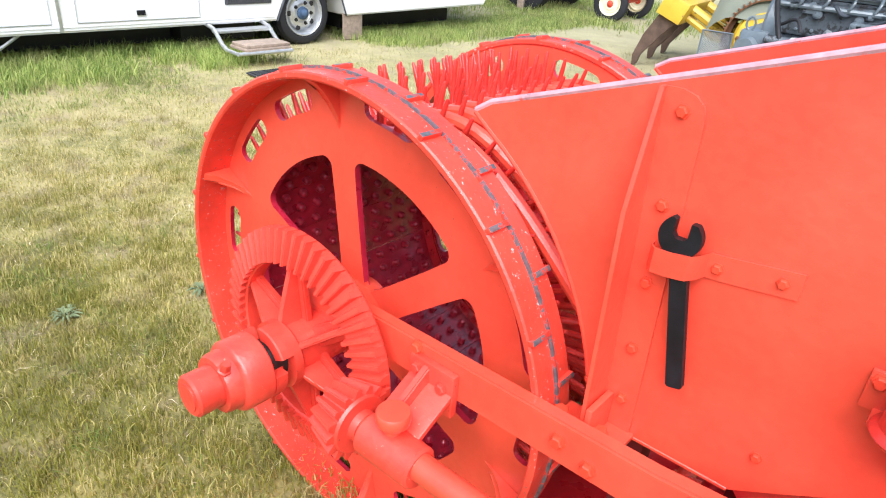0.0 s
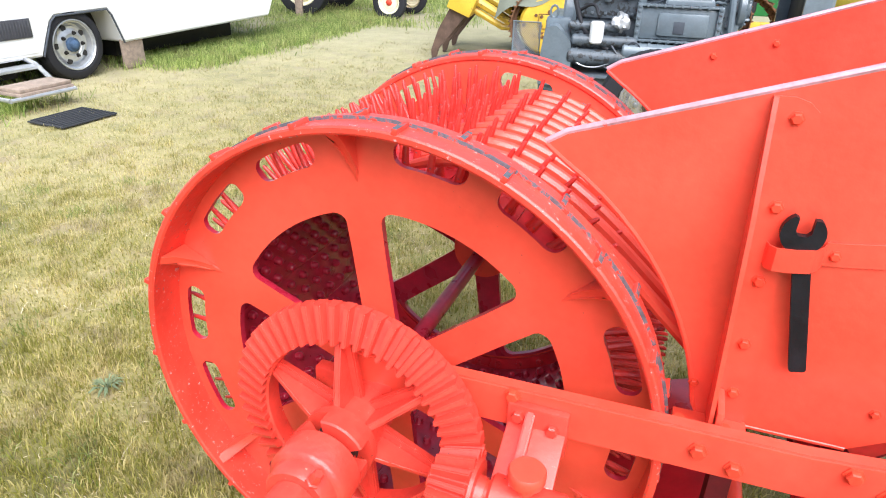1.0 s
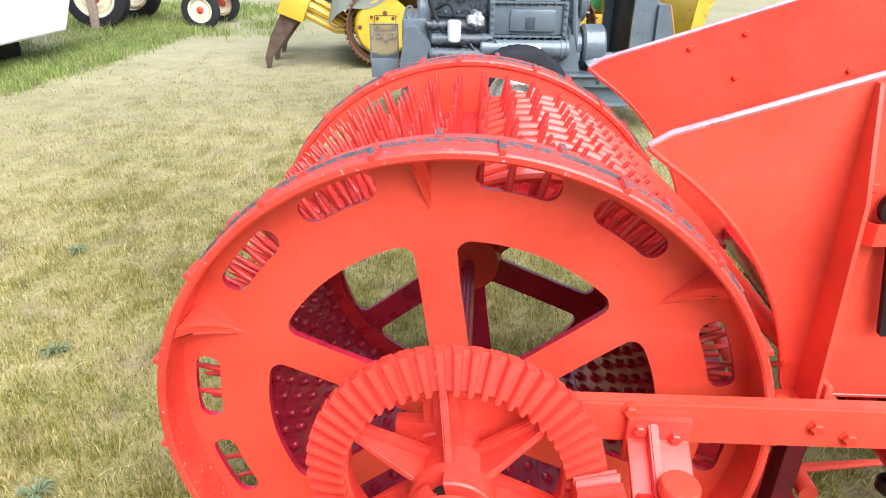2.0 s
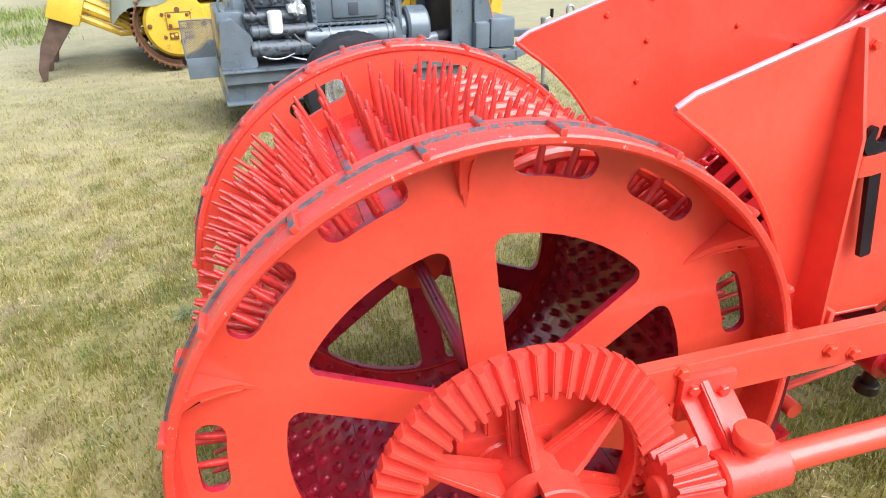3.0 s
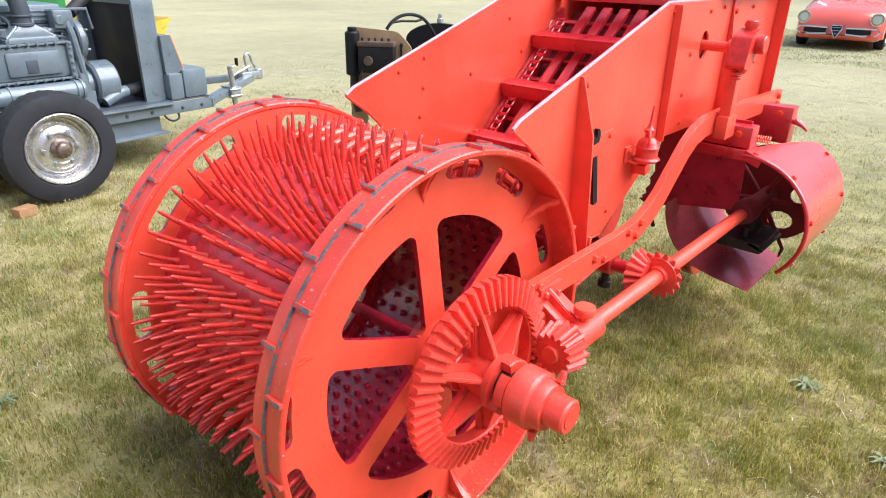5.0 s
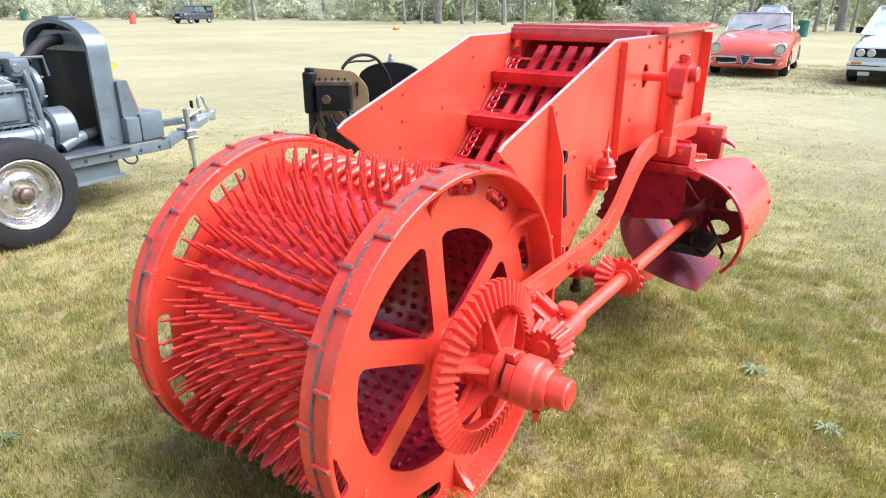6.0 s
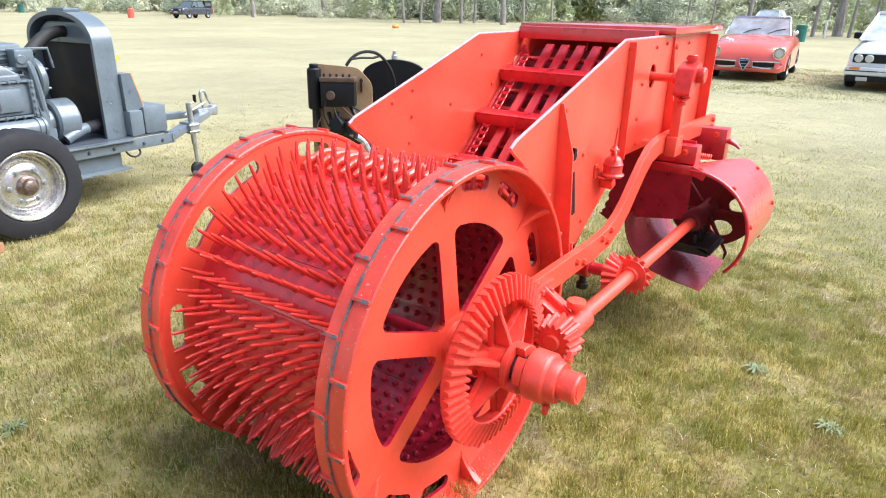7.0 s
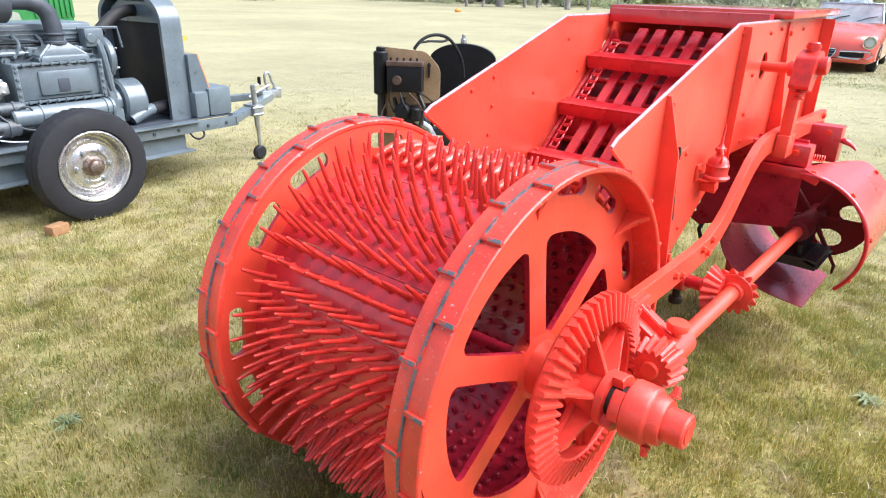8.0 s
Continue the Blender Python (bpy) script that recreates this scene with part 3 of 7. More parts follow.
rod(bm, (0.835, -0.02, SH[1] - 0.03), (0.835, -0.02, SH[1] - 0.075), 0.014, n=14)
rod(bm, (0.835, -0.02, SH[1] - 0.07), (0.835, -0.02, SH[1] - 0.095), 0.024, n=18, bevel=.003)
part("grease_cap", bm, M_DARKMETAL, cross, "dark grease cap")
# bearing housing with its bracket and grease cap
bm = bmesh.new()
rod(bm, (0.296, *SH), (0.425, *SH), 0.043, 0.040, n=28, bevel=.005)
housing = part("shaft_bearing", bm, M_REDCAST, harvester)
bm = bmesh.new()
box(bm, 0.290, 0.398, -0.096, -0.080, 0.575, 0.667, 0.004)
m, h = along((0.344, -0.092, 0.622), (0.344, SH[0] + .012, SH[1] + .02))
m = m @ Matrix.Rotation(0 if abs((m.to_3x3() @ Vector((1, 0, 0))).x) > .5 else radians(90), 4, "Z")
box(bm, -.052, .052, -.006, .006, 0, h, 0.003, m)
part("bracket", bm, M_REDCAST, housing)
bm = bmesh.new()
sheet(bm, [(-0.090, 0.663), (-0.090, 0.60), (SH[0] + .02, SH[1] + .01), (SH[0] - .01, SH[1] + .038)], 0.324, 0.340, (), Matrix(((0, 0, 1, 0), (1, 0, 0, 0), (0, 1, 0, 0), (0, 0, 0, 1))))
bmesh.ops.bevel(bm, geom=bm.edges[:], offset=0.003, segments=2, affect="EDGES")
part("bracket_web", bm, M_REDCAST, housing)
bolts(housing, [((0.310, -0.094, 0.645), (0, -1, 0)), ((0.372, -0.094, 0.632), (0, -1, 0))], 0.011, 0.012, M_REDCAST)
bm = bmesh.new()
lathe(bm, [(0, 0), (0.015, 0), (0.015, 0.022), (0.030, 0.026), (0.0315, 0.032), (0.0315, 0.046), (0.029, 0.050), (0, 0.050)], 28, Matrix.Translation((0.355, SH[0], SH[1] + .036)))
part("grease_cap", bm, M_RED, housing)

# ---- side plates of the hopper ----
PLATE = [(0.292, 1.098)] + [(polar(0.616, a)[0], AXLE + polar(0.616, a)[1]) for a in range(58, 8, -4)] + [(0.618, 0.630), (0.86, 0.630), (0.93, 0.672), (1.30, 0.905), (2.44, 0.895), (2.44, 1.392), (1.170, 1.392), (0.72, 1.246), (0.42, 1.150), (0.325, 1.120)]
for y, name in ((0.037, "near"), (0.727, "far")):
    bm = bmesh.new()
    hole = [[(1.545 + .042 * math.cos(t * .5236), 1.225 + .055 * math.sin(t * .5236)) for t in range(12)]]
    sheet(bm, PLATE, -0.004, 0.004, hole, side(y))
    pl = part("side_plate", bm, M_RED, harvester, "orange-red steel hopper side with rounded nose")
    bm = bmesh.new()
    tube(bm, [(x, y, z + .001) for x, z in [(2.44, 1.392), (1.170, 1.392), (0.72, 1.246), (0.42, 1.150), (0.325, 1.120), (0.292, 1.100)]], 0.0056, 8)
    part("worn_edge", bm, M_EDGE, pl, "top edge coloured pale for its glint")
    bm = bmesh.new()
    tube(bm, [(x, y, z) for x, z in PLATE[:16]], 0.0058, 8)
    part("rolled_edge", bm, M_RED, pl)
    spots = [(1.215, 1.36), (1.56, 1.35), (1.70, 1.36), (1.42, 1.20), (1.40, 1.05), (1.42, .94), (2.05, 1.35), (2.2, 1.1), (0.883, 0.712), (1.08, 0.83), (0.60, .70)] if name == "near" else [(0.54, 1.15), (0.672, 1.187), (0.667, 1.080), (0.650, 0.973), (0.95, 1.10), (1.20, 1.30), (1.30, 1.16)]
    bolts(pl, [((x, y - .004, z), (0, -1, 0)) for x, z in spots], 0.0070, 0.007)

# stiffening angles on the near plate
def fin(x, z0, z1, w0, w1, flat, name="stiffener"):
    bm = bmesh.new()
    box(bm, x, x + flat, 0.025, 0.033, z0, z1, 0.002)
    v = [(0.026, z0), (0.026, z1), (0.033 - w1, z1), (0.033 - w1 - .002, z1 - .02), (0.033 - w0, z0)]
    a = [bm.verts.new((x, *p)) for p in v]
    b = [bm.verts.new((x + 0.007, *p)) for p in v]
    bm.faces.new(a), bm.faces.new(b)
    for i in range(len(v)):
        j = (i + 1) % len(v)
        bm.faces.new((a[i], a[j], b[j], b[i]))
    return part(name, bm, M_RED, harvester)


bm = bmesh.new()
lean = [(1.206, 0.613), (1.092, 0.616), (1.035, 0.618), (0.634, 0.632)]      # height and place of its foot on the plate
deep = [0.013, 0.044, 0.060, 0.074]
rows = [[bm.verts.new((x + dx, y, z)) for dx, y in ((0, .033), (0, .033 - w), (.007, .033 - w), (.007, .033))] for (z, x), w in zip(lean, deep)]
for a, b in zip(rows, rows[1:]):
    for k in range(4):
        bm.faces.new((a[k], a[(k + 1) % 4], b[(k + 1) % 4], b[k]))
bm.faces.new(rows[0]), bm.faces.new(rows[-1])
bmesh.ops.bevel(bm, geom=[e for e in bm.edges if e.calc_face_angle(0) > 0.8], offset=0.0015, segments=2, affect="EDGES")
edge_ = [(.004, .634), (.060, .634), (.068, 1.168), (.063, 1.188), (.050, 1.200), (.030, 1.206), (.004, 1.206)]
sheet(bm, [(.632 - (z - .634) * .0332 + x, z) for x, z in edge_], 0, .0055, (), side(.033))
st = part("stiffener", bm, M_RED, harvester)
bolts(st, [((0.632 - (z - .634) * .0332 + .036, 0.0275, z), (0, -1, 0)) for z in (1.177, 1.043, 0.918, 0.80, 0.70)], 0.0082, 0.008)
st = fin(1.215, 0.905, 1.385, 0.030, 0.028, 0.040)
bolts(st, [((1.24, 0.025, z), (0, -1, 0)) for z in (1.35, 1.18, 1.0, 0.93)], 0.010, 0.009)
st = fin(1.79, 0.90, 1.385, 0.058, 0.005, 0.045)
bolts(st, [((1.82, 0.025, z), (0, -1, 0)) for z in (1.34, 1.1)], 0.010, 0.009)
st = fin(2.40, 0.90, 1.385, 0.050, 0.050, 0.045)
bm = bmesh.new()
box(bm, 0.575, 0.70, -0.050, 0.033, 0.628, 0.640, 0.003)
box(bm, 0.640, 0.652, -0.046, 0.026, 0.640, 0.705, 0.003)
foot = part("plate_foot", bm, M_RED, harvester)
bolts(foot, [((0.66, -0.02, 0.646), (0, 0, 1)), ((0.585, -0.02, 0.646), (0, 0, 1))], 0.014, 0.014)

# spanner held by a strap
bm = bmesh.new()
u = Vector((0.692 - 0.738, 1.0 - 0.782)).normalized()
tilt = math.atan2(u.x, u.y)
head = [polar(0.0315, a) for a in range(122, 419, 9)]
jaw = [(0.0112, 0.024), (0.0112, 0.003), (0.006, -0.003), (-0.006, -0.003), (-0.0112, 0.003), (-0.0112, 0.024)]
sheet(bm, head + jaw, 0.0, 0.013)
bmesh.ops.transform(bm, matrix=Matrix.Rotation(radians(-14), 4, "Z"), verts=bm.verts[:])
sheet(bm, rounded([(-0.0128, -0.240, .005), (0.0128, -0.240, .005), (0.0128, -0.022, 0), (-0.0128, -0.022, 0)]), 0.001, 0.012)
bmesh.ops.transform(bm, matrix=side(0.018) @ Matrix.Translation((0.697, 1.014, 0)) @ Matrix.Rotation(-tilt, 4, "Z"), verts=bm.verts[:])
sp = part("spanner", bm, M_BLACK)
tagged(sp, "black open-ended spanner held by a red strap on the plate", "spanner")
bm = bmesh.new()
path = [(0.655, 0.0255, 0.968), (0.658, 0.012, 0.968), (0.667, 0.002, 0.969), (0.693, 0.0, 0.971), (0.719, 0.002, 0.974), (0.731, 0.012, 0.977), (0.738, 0.028, 0.979), (0.763, 0.0295, 0.98), (0.861, 0.0295, 0.992)]
rows = []
for x, y, z in path:
    rows.append([bm.verts.new((x, y, z - .019)), bm.verts.new((x, y, z + .019)), bm.verts.new((x + .0005, y + .0035, z + .019)), bm.verts.new((x + .0005, y + .0035, z - .019))])
for a, b in zip(rows, rows[1:]):
    for k in range(4):
        bm.faces.new((a[k], a[(k + 1) % 4], b[(k + 1) % 4], b[k]))
bm.faces.new(rows[0]), bm.faces.new(rows[-1])
strap = part("spanner_strap", bm, M_RED, harvester)
bolts(strap, [((0.752, 0.0290, 0.978), (0, -1, 0)), ((0.838, 0.0290, 0.990), (0, -1, 0))], 0.0070, 0.007)

# oil can on its bracket
bm = bmesh.new()
lathe(bm, [(0, 0), (0.046, 0), (0.048, 0.003), (0.046, 0.007), (0.039, 0.011), (0.038, 0.014), (0.038, 0.040), (0.040, 0.042), (0.040, 0.047), (0.037, 0.050), (0.034, 0.064), (0.024, 0.076), (0.014, 0.081), (0.013, 0.096), (0.019, 0.098), (0.019, 0.108), (0.013, 0.111), (0.006, 0.124), (0.003, 0.190), (0, 0.190)], 32)
for v in bm.verts:
    if v.co.z > .118:
        v.co.x += (v.co.z - .118) * .12
can = part("oil_can", bm, M_SPIKE)
can.matrix_basis = Matrix.Translation((1.034, -0.020, 0.878))
tagged(can, "small red-painted oil can with a thin spout on its bracket", "oil can")
bm = bmesh.new()
tube(bm, [(-.030, -.016, .060), (-.040, -.022, .080), (-.034, -.018, .100), (-.014, -.008, .106)], .0045, 8, soft=2)
part("lever", bm, M_REDCAST, can)
bm = bmesh.new()
sheet(bm, arc(0.040, 0, 345, 23), 0.872, 0.880, (), Matrix.Translation((1.034, -0.020, 0)))
box(bm, 0.985, 1.055, -0.010, 0.033, 0.866, 0.874, 0.002)
box(bm, 0.968, 1.012, 0.024, 0.0325, 0.868, 0.925, 0.003)
bracket = part("can_bracket", bm, M_RED, harvester)
bolts(bracket, [((0.982, 0.024, 0.912), (0, -1, 0))], 0.009, 0.010)
bm = bmesh.new()
m = Matrix.Translation((1.058, 0.0, 0.838)) @ Matrix.Rotation(radians(-20), 4, "Y")
box(bm, -.020, .020, -.022, .060, -.018, .020, 0.003, m)
part("lower_block", bm, M_REDCAST, harvester)

# ---- elevator between the plates ----
U = Vector((math.cos(radians(40.7)), 0, math.sin(radians(40.7))))
NRM = Vector((-U.z, 0, U.x))
P0 = Vector((0.80, 0, 0.715))


def on_belt(s, y, up=0.0):
    return P0 + U * s + NRM * up + Vector((0, y, 0))


SLOPE = Matrix.Rotation(radians(-40.7), 4, "Y")
bm = bmesh.new()
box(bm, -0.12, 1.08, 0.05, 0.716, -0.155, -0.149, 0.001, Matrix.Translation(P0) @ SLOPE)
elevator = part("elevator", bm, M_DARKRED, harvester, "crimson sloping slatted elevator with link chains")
for y in (0.048, 0.700):
    bm = bmesh.new()
    box(bm, -0.01, 1.00, y, y + .018, -0.149, -0.05, 0.002, Matrix.Translation(P0) @ SLOPE)
    part("elevator_rail", bm, M_INNER, elevator)
for k in range(9):
    bm = bmesh.new()
    box(bm, -.010, .010, 0.07, 0.70, -0.125, -0.105, 0.003, Matrix.Translation(P0 + U * (.05 + .115 * k)) @ SLOPE)
    part("elevator_rung", bm, M_INNER, elevator)
bm = bmesh.new()
box(bm, -0.02, 1.00, -0.022, 0.022, -0.058, -0.040, 0.003)
slat = part("elevator_slat", bm, M_INNER, elevator)
for k in range(6):
    mm = Matrix.Translation(P0 + Vector((0, 0.175 + 0.082 * k, 0))) @ SLOPE
    if k == 0:
        slat.matrix_basis = mm
    else:
        share(slat, mm)
bm = bmesh.new()
box(bm, -0.035, 0.035, 0.045, 0.719, -0.010, 0.0, 0.002)
box(bm, -0.035, -0.026, 0.045, 0.719, -0.055, -0.008, 0.002)
cb = part("cross_bar", bm, M_INNER, elevator)
for k, s in enumerate((0.228, 0.510, 0.790, -0.06)):
    mm = Matrix.Translation(P0 + U * s) @ Matrix.Rotation(radians(-12), 4, "Y")
    if k == 0:
        cb.matrix_basis = mm
    else:
        share(cb, mm)
bolts(cb, [((-.012, y, 0.0), (0, 0, 1)) for y in (0.09, 0.675)], 0.009, 0.008)
bm = bmesh.new()
ringpts = [(0.026 * math.copysign(abs(math.cos(t)) ** .6, math.cos(t)), 0.0165 * math.sin(t), 0) for t in [2 * math.pi * i / 16 for i in range(16)]]
tube(bm, ringpts, 0.0042, 6, True)
tube(bm, [(0.022, -0.018, 0.002), (0.022, 0.018, 0.002)], 0.0065, 8)
link = part("chain_link", bm, M_INNER, elevator)
n = 0
for y in (0.115, 0.655):
    for k in range(22):
        mm = Matrix.Translation(on_belt(0.0 + 0.042 * k, y, -0.030)) @ SLOPE
        if n == 0:
            link.matrix_basis = mm
        else:
            share(link, mm)
        n += 1
# top beam and lid
bm = bmesh.new()
box(bm, 1.545, 1.600, 0.043, 0.722, 1.362, 1.420, 0.003)
part("top_beam", bm, M_INNER, harvester)
bm = bmesh.new()
box(bm, 1.66, 2.50, -0.012, 0.775, 1.402, 1.432, 0.004)
lid = part("lid_board", bm, M_LID, harvester, "glossy red-painted board lid")
bm = bmesh.new()
box(bm, 2.43, 2.46, 0.045, 0.72, 0.92, 1.40, 0.003)
part("rear_board", bm, M_RED, harvester)

# upper bearing, link to the side bar
bm = bmesh.new()
rod(bm, (1.545, 0.10, 1.225), (1.545, -0.13, 1.225), 0.020, n=20)
rod(bm, (1.545, -0.06, 1.225), (1.545, -0.10, 1.225), 0.030, n=20, bevel=.004)
upper = part("upper_shaft", bm, M_RED, harvester)
bm = bmesh.new()
sheet(bm, rounded([(1.435, 1.165, .012), (1.500, 1.150, .012), (1.535, 1.205, .02), (1.585, 1.235, .02), (1.590, 1.285, .02), (1.545, 1.300, .02), (1.465, 1.275, .02)]), 0.0, 0.070, (), side(-0.095))
rod(bm, (1.535, -0.160, 1.245), (1.535, -0.196, 1.245), 0.034, n=22, bevel=.004)
rod(bm, (1.545, -0.130, 1.285), (1.545, -0.130, 1.328), 0.022, n=18, bevel=.004)
rod(bm, (1.545, -0.130, 1.306), (1.545, -0.130, 1.318), 0.026, n=18)
for z in (1.150, 1.132):
    rod(bm, (1.475, -0.130, z), (1.475, -0.130, z - .012), 0.020, n=14, bevel=.003)
# crimson colour stands for the shade on the block's front
part("bearing_block", bm, M_SPIKE, upper)
bm = bmesh.new()
box(bm, 1.500, 1.545, -0.128, -0.086, 0.90, 1.16, 0.004)
box(bm, 1.485, 1.585, -0.130, -0.082, 0.885, 0.975, 0.006)
hang = part("hanger_link", bm, M_RED, harvester)
bolts(hang, [((1.54, -0.115, 0.96), (0, -1, 0)), ((1.54, -0.115, 0.91), (0, -1, 0)), ((1.515, -0.106, 1.10), (0, -1, -.3)), ((1.53, -0.13, 1.15), (0, -.7, -.7))], 0.013, 0.016)

# rear cross beams, in crimson that stands for the shade they sit in
for x0, z0, z1, y0 in ((1.625, 0.832, 0.918, -0.187), (2.10, 0.768, 0.932, -0.205)):
    bm = bmesh.new()
    box(bm, x0, x0 + 0.085, y0, 0.78, z0, z1, 0.005)
    cb2 = part("cross_beam", bm, M_INNER, harvester)
    bolts(cb2, [((x0, y0 + .05, z1 - .03), (-1, 0, 0)), ((x0, y0 + .14, z1 - .04), (-1, 0, 0))], 0.012, 0.01)

# curved hood round the digging rotor
HC = Vector((0, -0.190, 0.540))
HR = 0.272


def hood(phis, x0, x1, mat, name, label, tail=None, cut=0.0, trim=0.0):
    bm = bmesh.new()
    rows = []
    for i, ph in enumerate(phis):
        c, s = math.cos(radians(ph)), math.sin(radians(ph))
        xa = x0 + cut * (i / (len(phis) - 1))
        xb = x1 - trim * max(0.0, (ph - 64) / 29) if ph < 100 else x1
        rows.append([Vector((xa, HC.y - HR * c, HC.z + HR * s)), Vector((xb, HC.y - HR * c, HC.z + HR * s)), Vector((0, -c, s))])
    for (xa, y, z) in tail or ():
        rows.append([Vector((xa, y, z)), Vector((x1, y, z)), Vector((0, -.3, -.95))])
    inner = [[bm.verts.new(r[0]), bm.verts.new((r[0] + r[1]) / 2), bm.verts.new(r[1])] for r in rows]
    outer = [[bm.verts.new(v.co + r[2] * .005) for v in q] for q, r in zip(inner, rows)]
    for g in (inner, outer):
        for a, b in zip(g, g[1:]):
            for j in range(2):
                bm.faces.new((a[j], a[j + 1], b[j + 1], b[j]))
    for a, b, c, d in zip(inner, inner[1:], outer, outer[1:]):
        bm.faces.new((a[0], b[0], d[0], c[0])), bm.faces.new((a[2], b[2], d[2], c[2]))
    for k in (0, -1):
        for j in range(2):
            bm.faces.new((inner[k][j], inner[k][j + 1], outer[k][j + 1], outer[k][j]))
    return part(name, bm, mat, harvester, label)


hood1 = hood([-42 + 4.5 * i for i in range(31)], 1.60, 2.16, M_HOOD, "hood", "smooth red curved steel hood", None, 0.0, 0.42)
hood([178 + 5 * i for i in range(14)], 1.57, 2.16, M_HOODIN, "soil_trough", "polished crimson curved steel trough", [(1.60, -.16, .258), (1.68, -.285, .205)], 0.0)
bolts(hood1, [((x, HC.y - (HR + .004) * math.cos(radians(p)), HC.z + (HR + .004) * math.sin(radians(p))), (0, -math.cos(radians(p)), math.sin(radians(p)))) for x, p in ((1.63, -30), (1.63, 10), (1.63, 50), (1.63, 85), (2.12, -30), (2.12, 10), (2.12, 50))], 0.010, 0.010)
bm = bmesh.new()
tube(bm, [(1.60, HC.y - HR * math.cos(radians(-42 + 4.5 * i)), HC.z + HR * math.sin(radians(-42 + 4.5 * i))) for i in range(31)], 0.008, 8)
part("hood_lip", bm, M_INNER, hood1)
bm = bmesh.new()
scallop = [(0.262 - .0065 * i + (.012 if i % 2 else 0), 0.49 + .0042 * i * i * .55) for i in range(10)]
sheet(bm, [(-0.17, 0.545), (0.10, 0.505), (0.215, 0.462)] + scallop + [(0.19, 0.86), (0.30, 0.93), (-0.16, 0.93)], -0.005, 0.005, (), Matrix.Translation((1.70, 0, 0)) @ Matrix(((0, 0, 1, 0), (1, 0, 0, 0), (0, 1, 0, 0), (0, 0, 0, 1))))
# dark crimson stands for the shade over this board
part("front_board", bm, M_SHADERED, harvester)
bm = bmesh.new()
box(bm, 1.22, 2.42, 0.05, 0.71, 0.905, 0.915, 0.002)
box(bm, 1.20, 1.215, 0.05, 0.71, 0.86, 0.99, 0.002)
part("belly_board", bm, M_INNER, harvester)
bm = bmesh.new()
tube(bm, [(1.74, .20, .50), (1.745, .225, .42), (1.75, .20, .35)], .010, 8)
part("grease_hose", bm, M_TYRE, harvester, "black rubber hose")
bm = bmesh.new()
box(bm, 1.60, 1.76, -0.18, 0.06, 0.816, 0.828, 0.002)
box(bm, 1.596, 1.604, -0.18, 0.06, 0.790, 0.832, 0.002)
m, h = along((1.60, -0.175, 0.815), (1.60, -0.245, 0.790))
box(bm, -.004, .004, -.020, .020, 0, h, 0.002, m)
part("hood_rail", bm, M_INNER, harvester)
YZ = Matrix(((0, 0, 1, 0), (-1, 0, 0, 0), (0, 1, 0, 0), (0, 0, 0, 1)))   # drawing seen from -x
bm = bmesh.new()
holes = [[(0.135 * math.cos(radians(90 + 72 * k)) + .055 * math.cos(t * .5236), 0.135 * math.sin(radians(90 + 72 * k)) + .042 * math.sin(t * .5236)) for t in range(12)] for k in (-1.18, -2.12)]
sheet(bm, arc(0.225, 0, 350, 35), -0.006, 0.006, holes, Matrix.Translation((2.06, SH[0], SH[1])) @ YZ)
lathe(bm, [(0, -.40), (0.045, -.40), (0.052, -.36), (0.052, -.30), (0.038, -.28), (0.038, -0.01), (0, -.01)], 24, Matrix.Translation((2.06, *SH)) @ Matrix.Rotation(radians(90), 4, "Y"))
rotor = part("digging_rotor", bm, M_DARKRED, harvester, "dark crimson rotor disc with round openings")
bm = bmesh.new()
rod(bm, (0, 0, 0.04), (-0.03, 0, 0.235), 0.012, 0.007, n=10)
rod(bm, (-0.03, 0, 0.232), (-0.10, 0, 0.245), 0.008, 0.004, n=8)
tine = part("tine", bm, M_DARKRED, rotor)
for k in range(6):
    mm = Matrix.Translation((1.93, *SH)) @ Matrix.Rotation(radians(25 + 60 * k), 4, "X")
    if k == 0:
        tine.matrix_basis = mm
    else:
        share(tine, mm)
bm = bmesh.new()
teeth = [(-0.13 + 0.0145 * i, 0.055 + (0.014 if i % 2 else 0)) for i in range(19)]
sheet(bm, [(-0.13, -.01)] + teeth + [(0.131, -.01)], -0.006, 0.006, (), Matrix.Translation((1.80, -0.30, 0.405)) @ Matrix.Rotation(radians(20), 4, "X"))
box(bm, 1.67, 1.93, -0.30, -0.12, 0.385, 0.43, 0.006)
for x in (1.72, 1.80, 1.88):
    rod(bm, (x, -.22, .43), (x, -.22, .475), .011, n=8)
part("toothed_plate", bm, M_DARKMETAL, harvester, "dark greasy toothed steel plate")
bm = bmesh.new()
tube(bm, [(1.80 + .014 * math.cos(i * .6), -0.125 - .0009 * i, 0.842 + .014 * math.sin(i * .6)) for i in range(100)], 0.0026, 5)
part("coil_spring", bm, M_RED, harvester)
bm = bmesh.new()
tube(bm, [(2.12, -0.20, 0.872), (2.12, -0.222, 0.872), (2.12, -0.25, 0.858), (2.12, -0.272, 0.838)], [0.010, 0.016, 0.010, 0.005], 10)
part("hood_hook", bm, M_INNER, harvester)
# far side bar, legs to the ground and lower share
bm = bmesh.new()
sheet(bm, ribbon(BAR, 0.0425), 0.0, 0.030, (), side(WIDE + 0.085))
part("side_bar", bm, M_RED, harvester)
bm = bmesh.new()
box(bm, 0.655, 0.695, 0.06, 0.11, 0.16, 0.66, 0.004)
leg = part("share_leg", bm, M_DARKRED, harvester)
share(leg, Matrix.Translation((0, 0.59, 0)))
bm = bmesh.new()
sheet(bm, [(0.40, 0.12), (0.74, 0.24), (0.76, 0.28), (0.44, 0.17)], 0.0, 0.64, (), side(0.70))
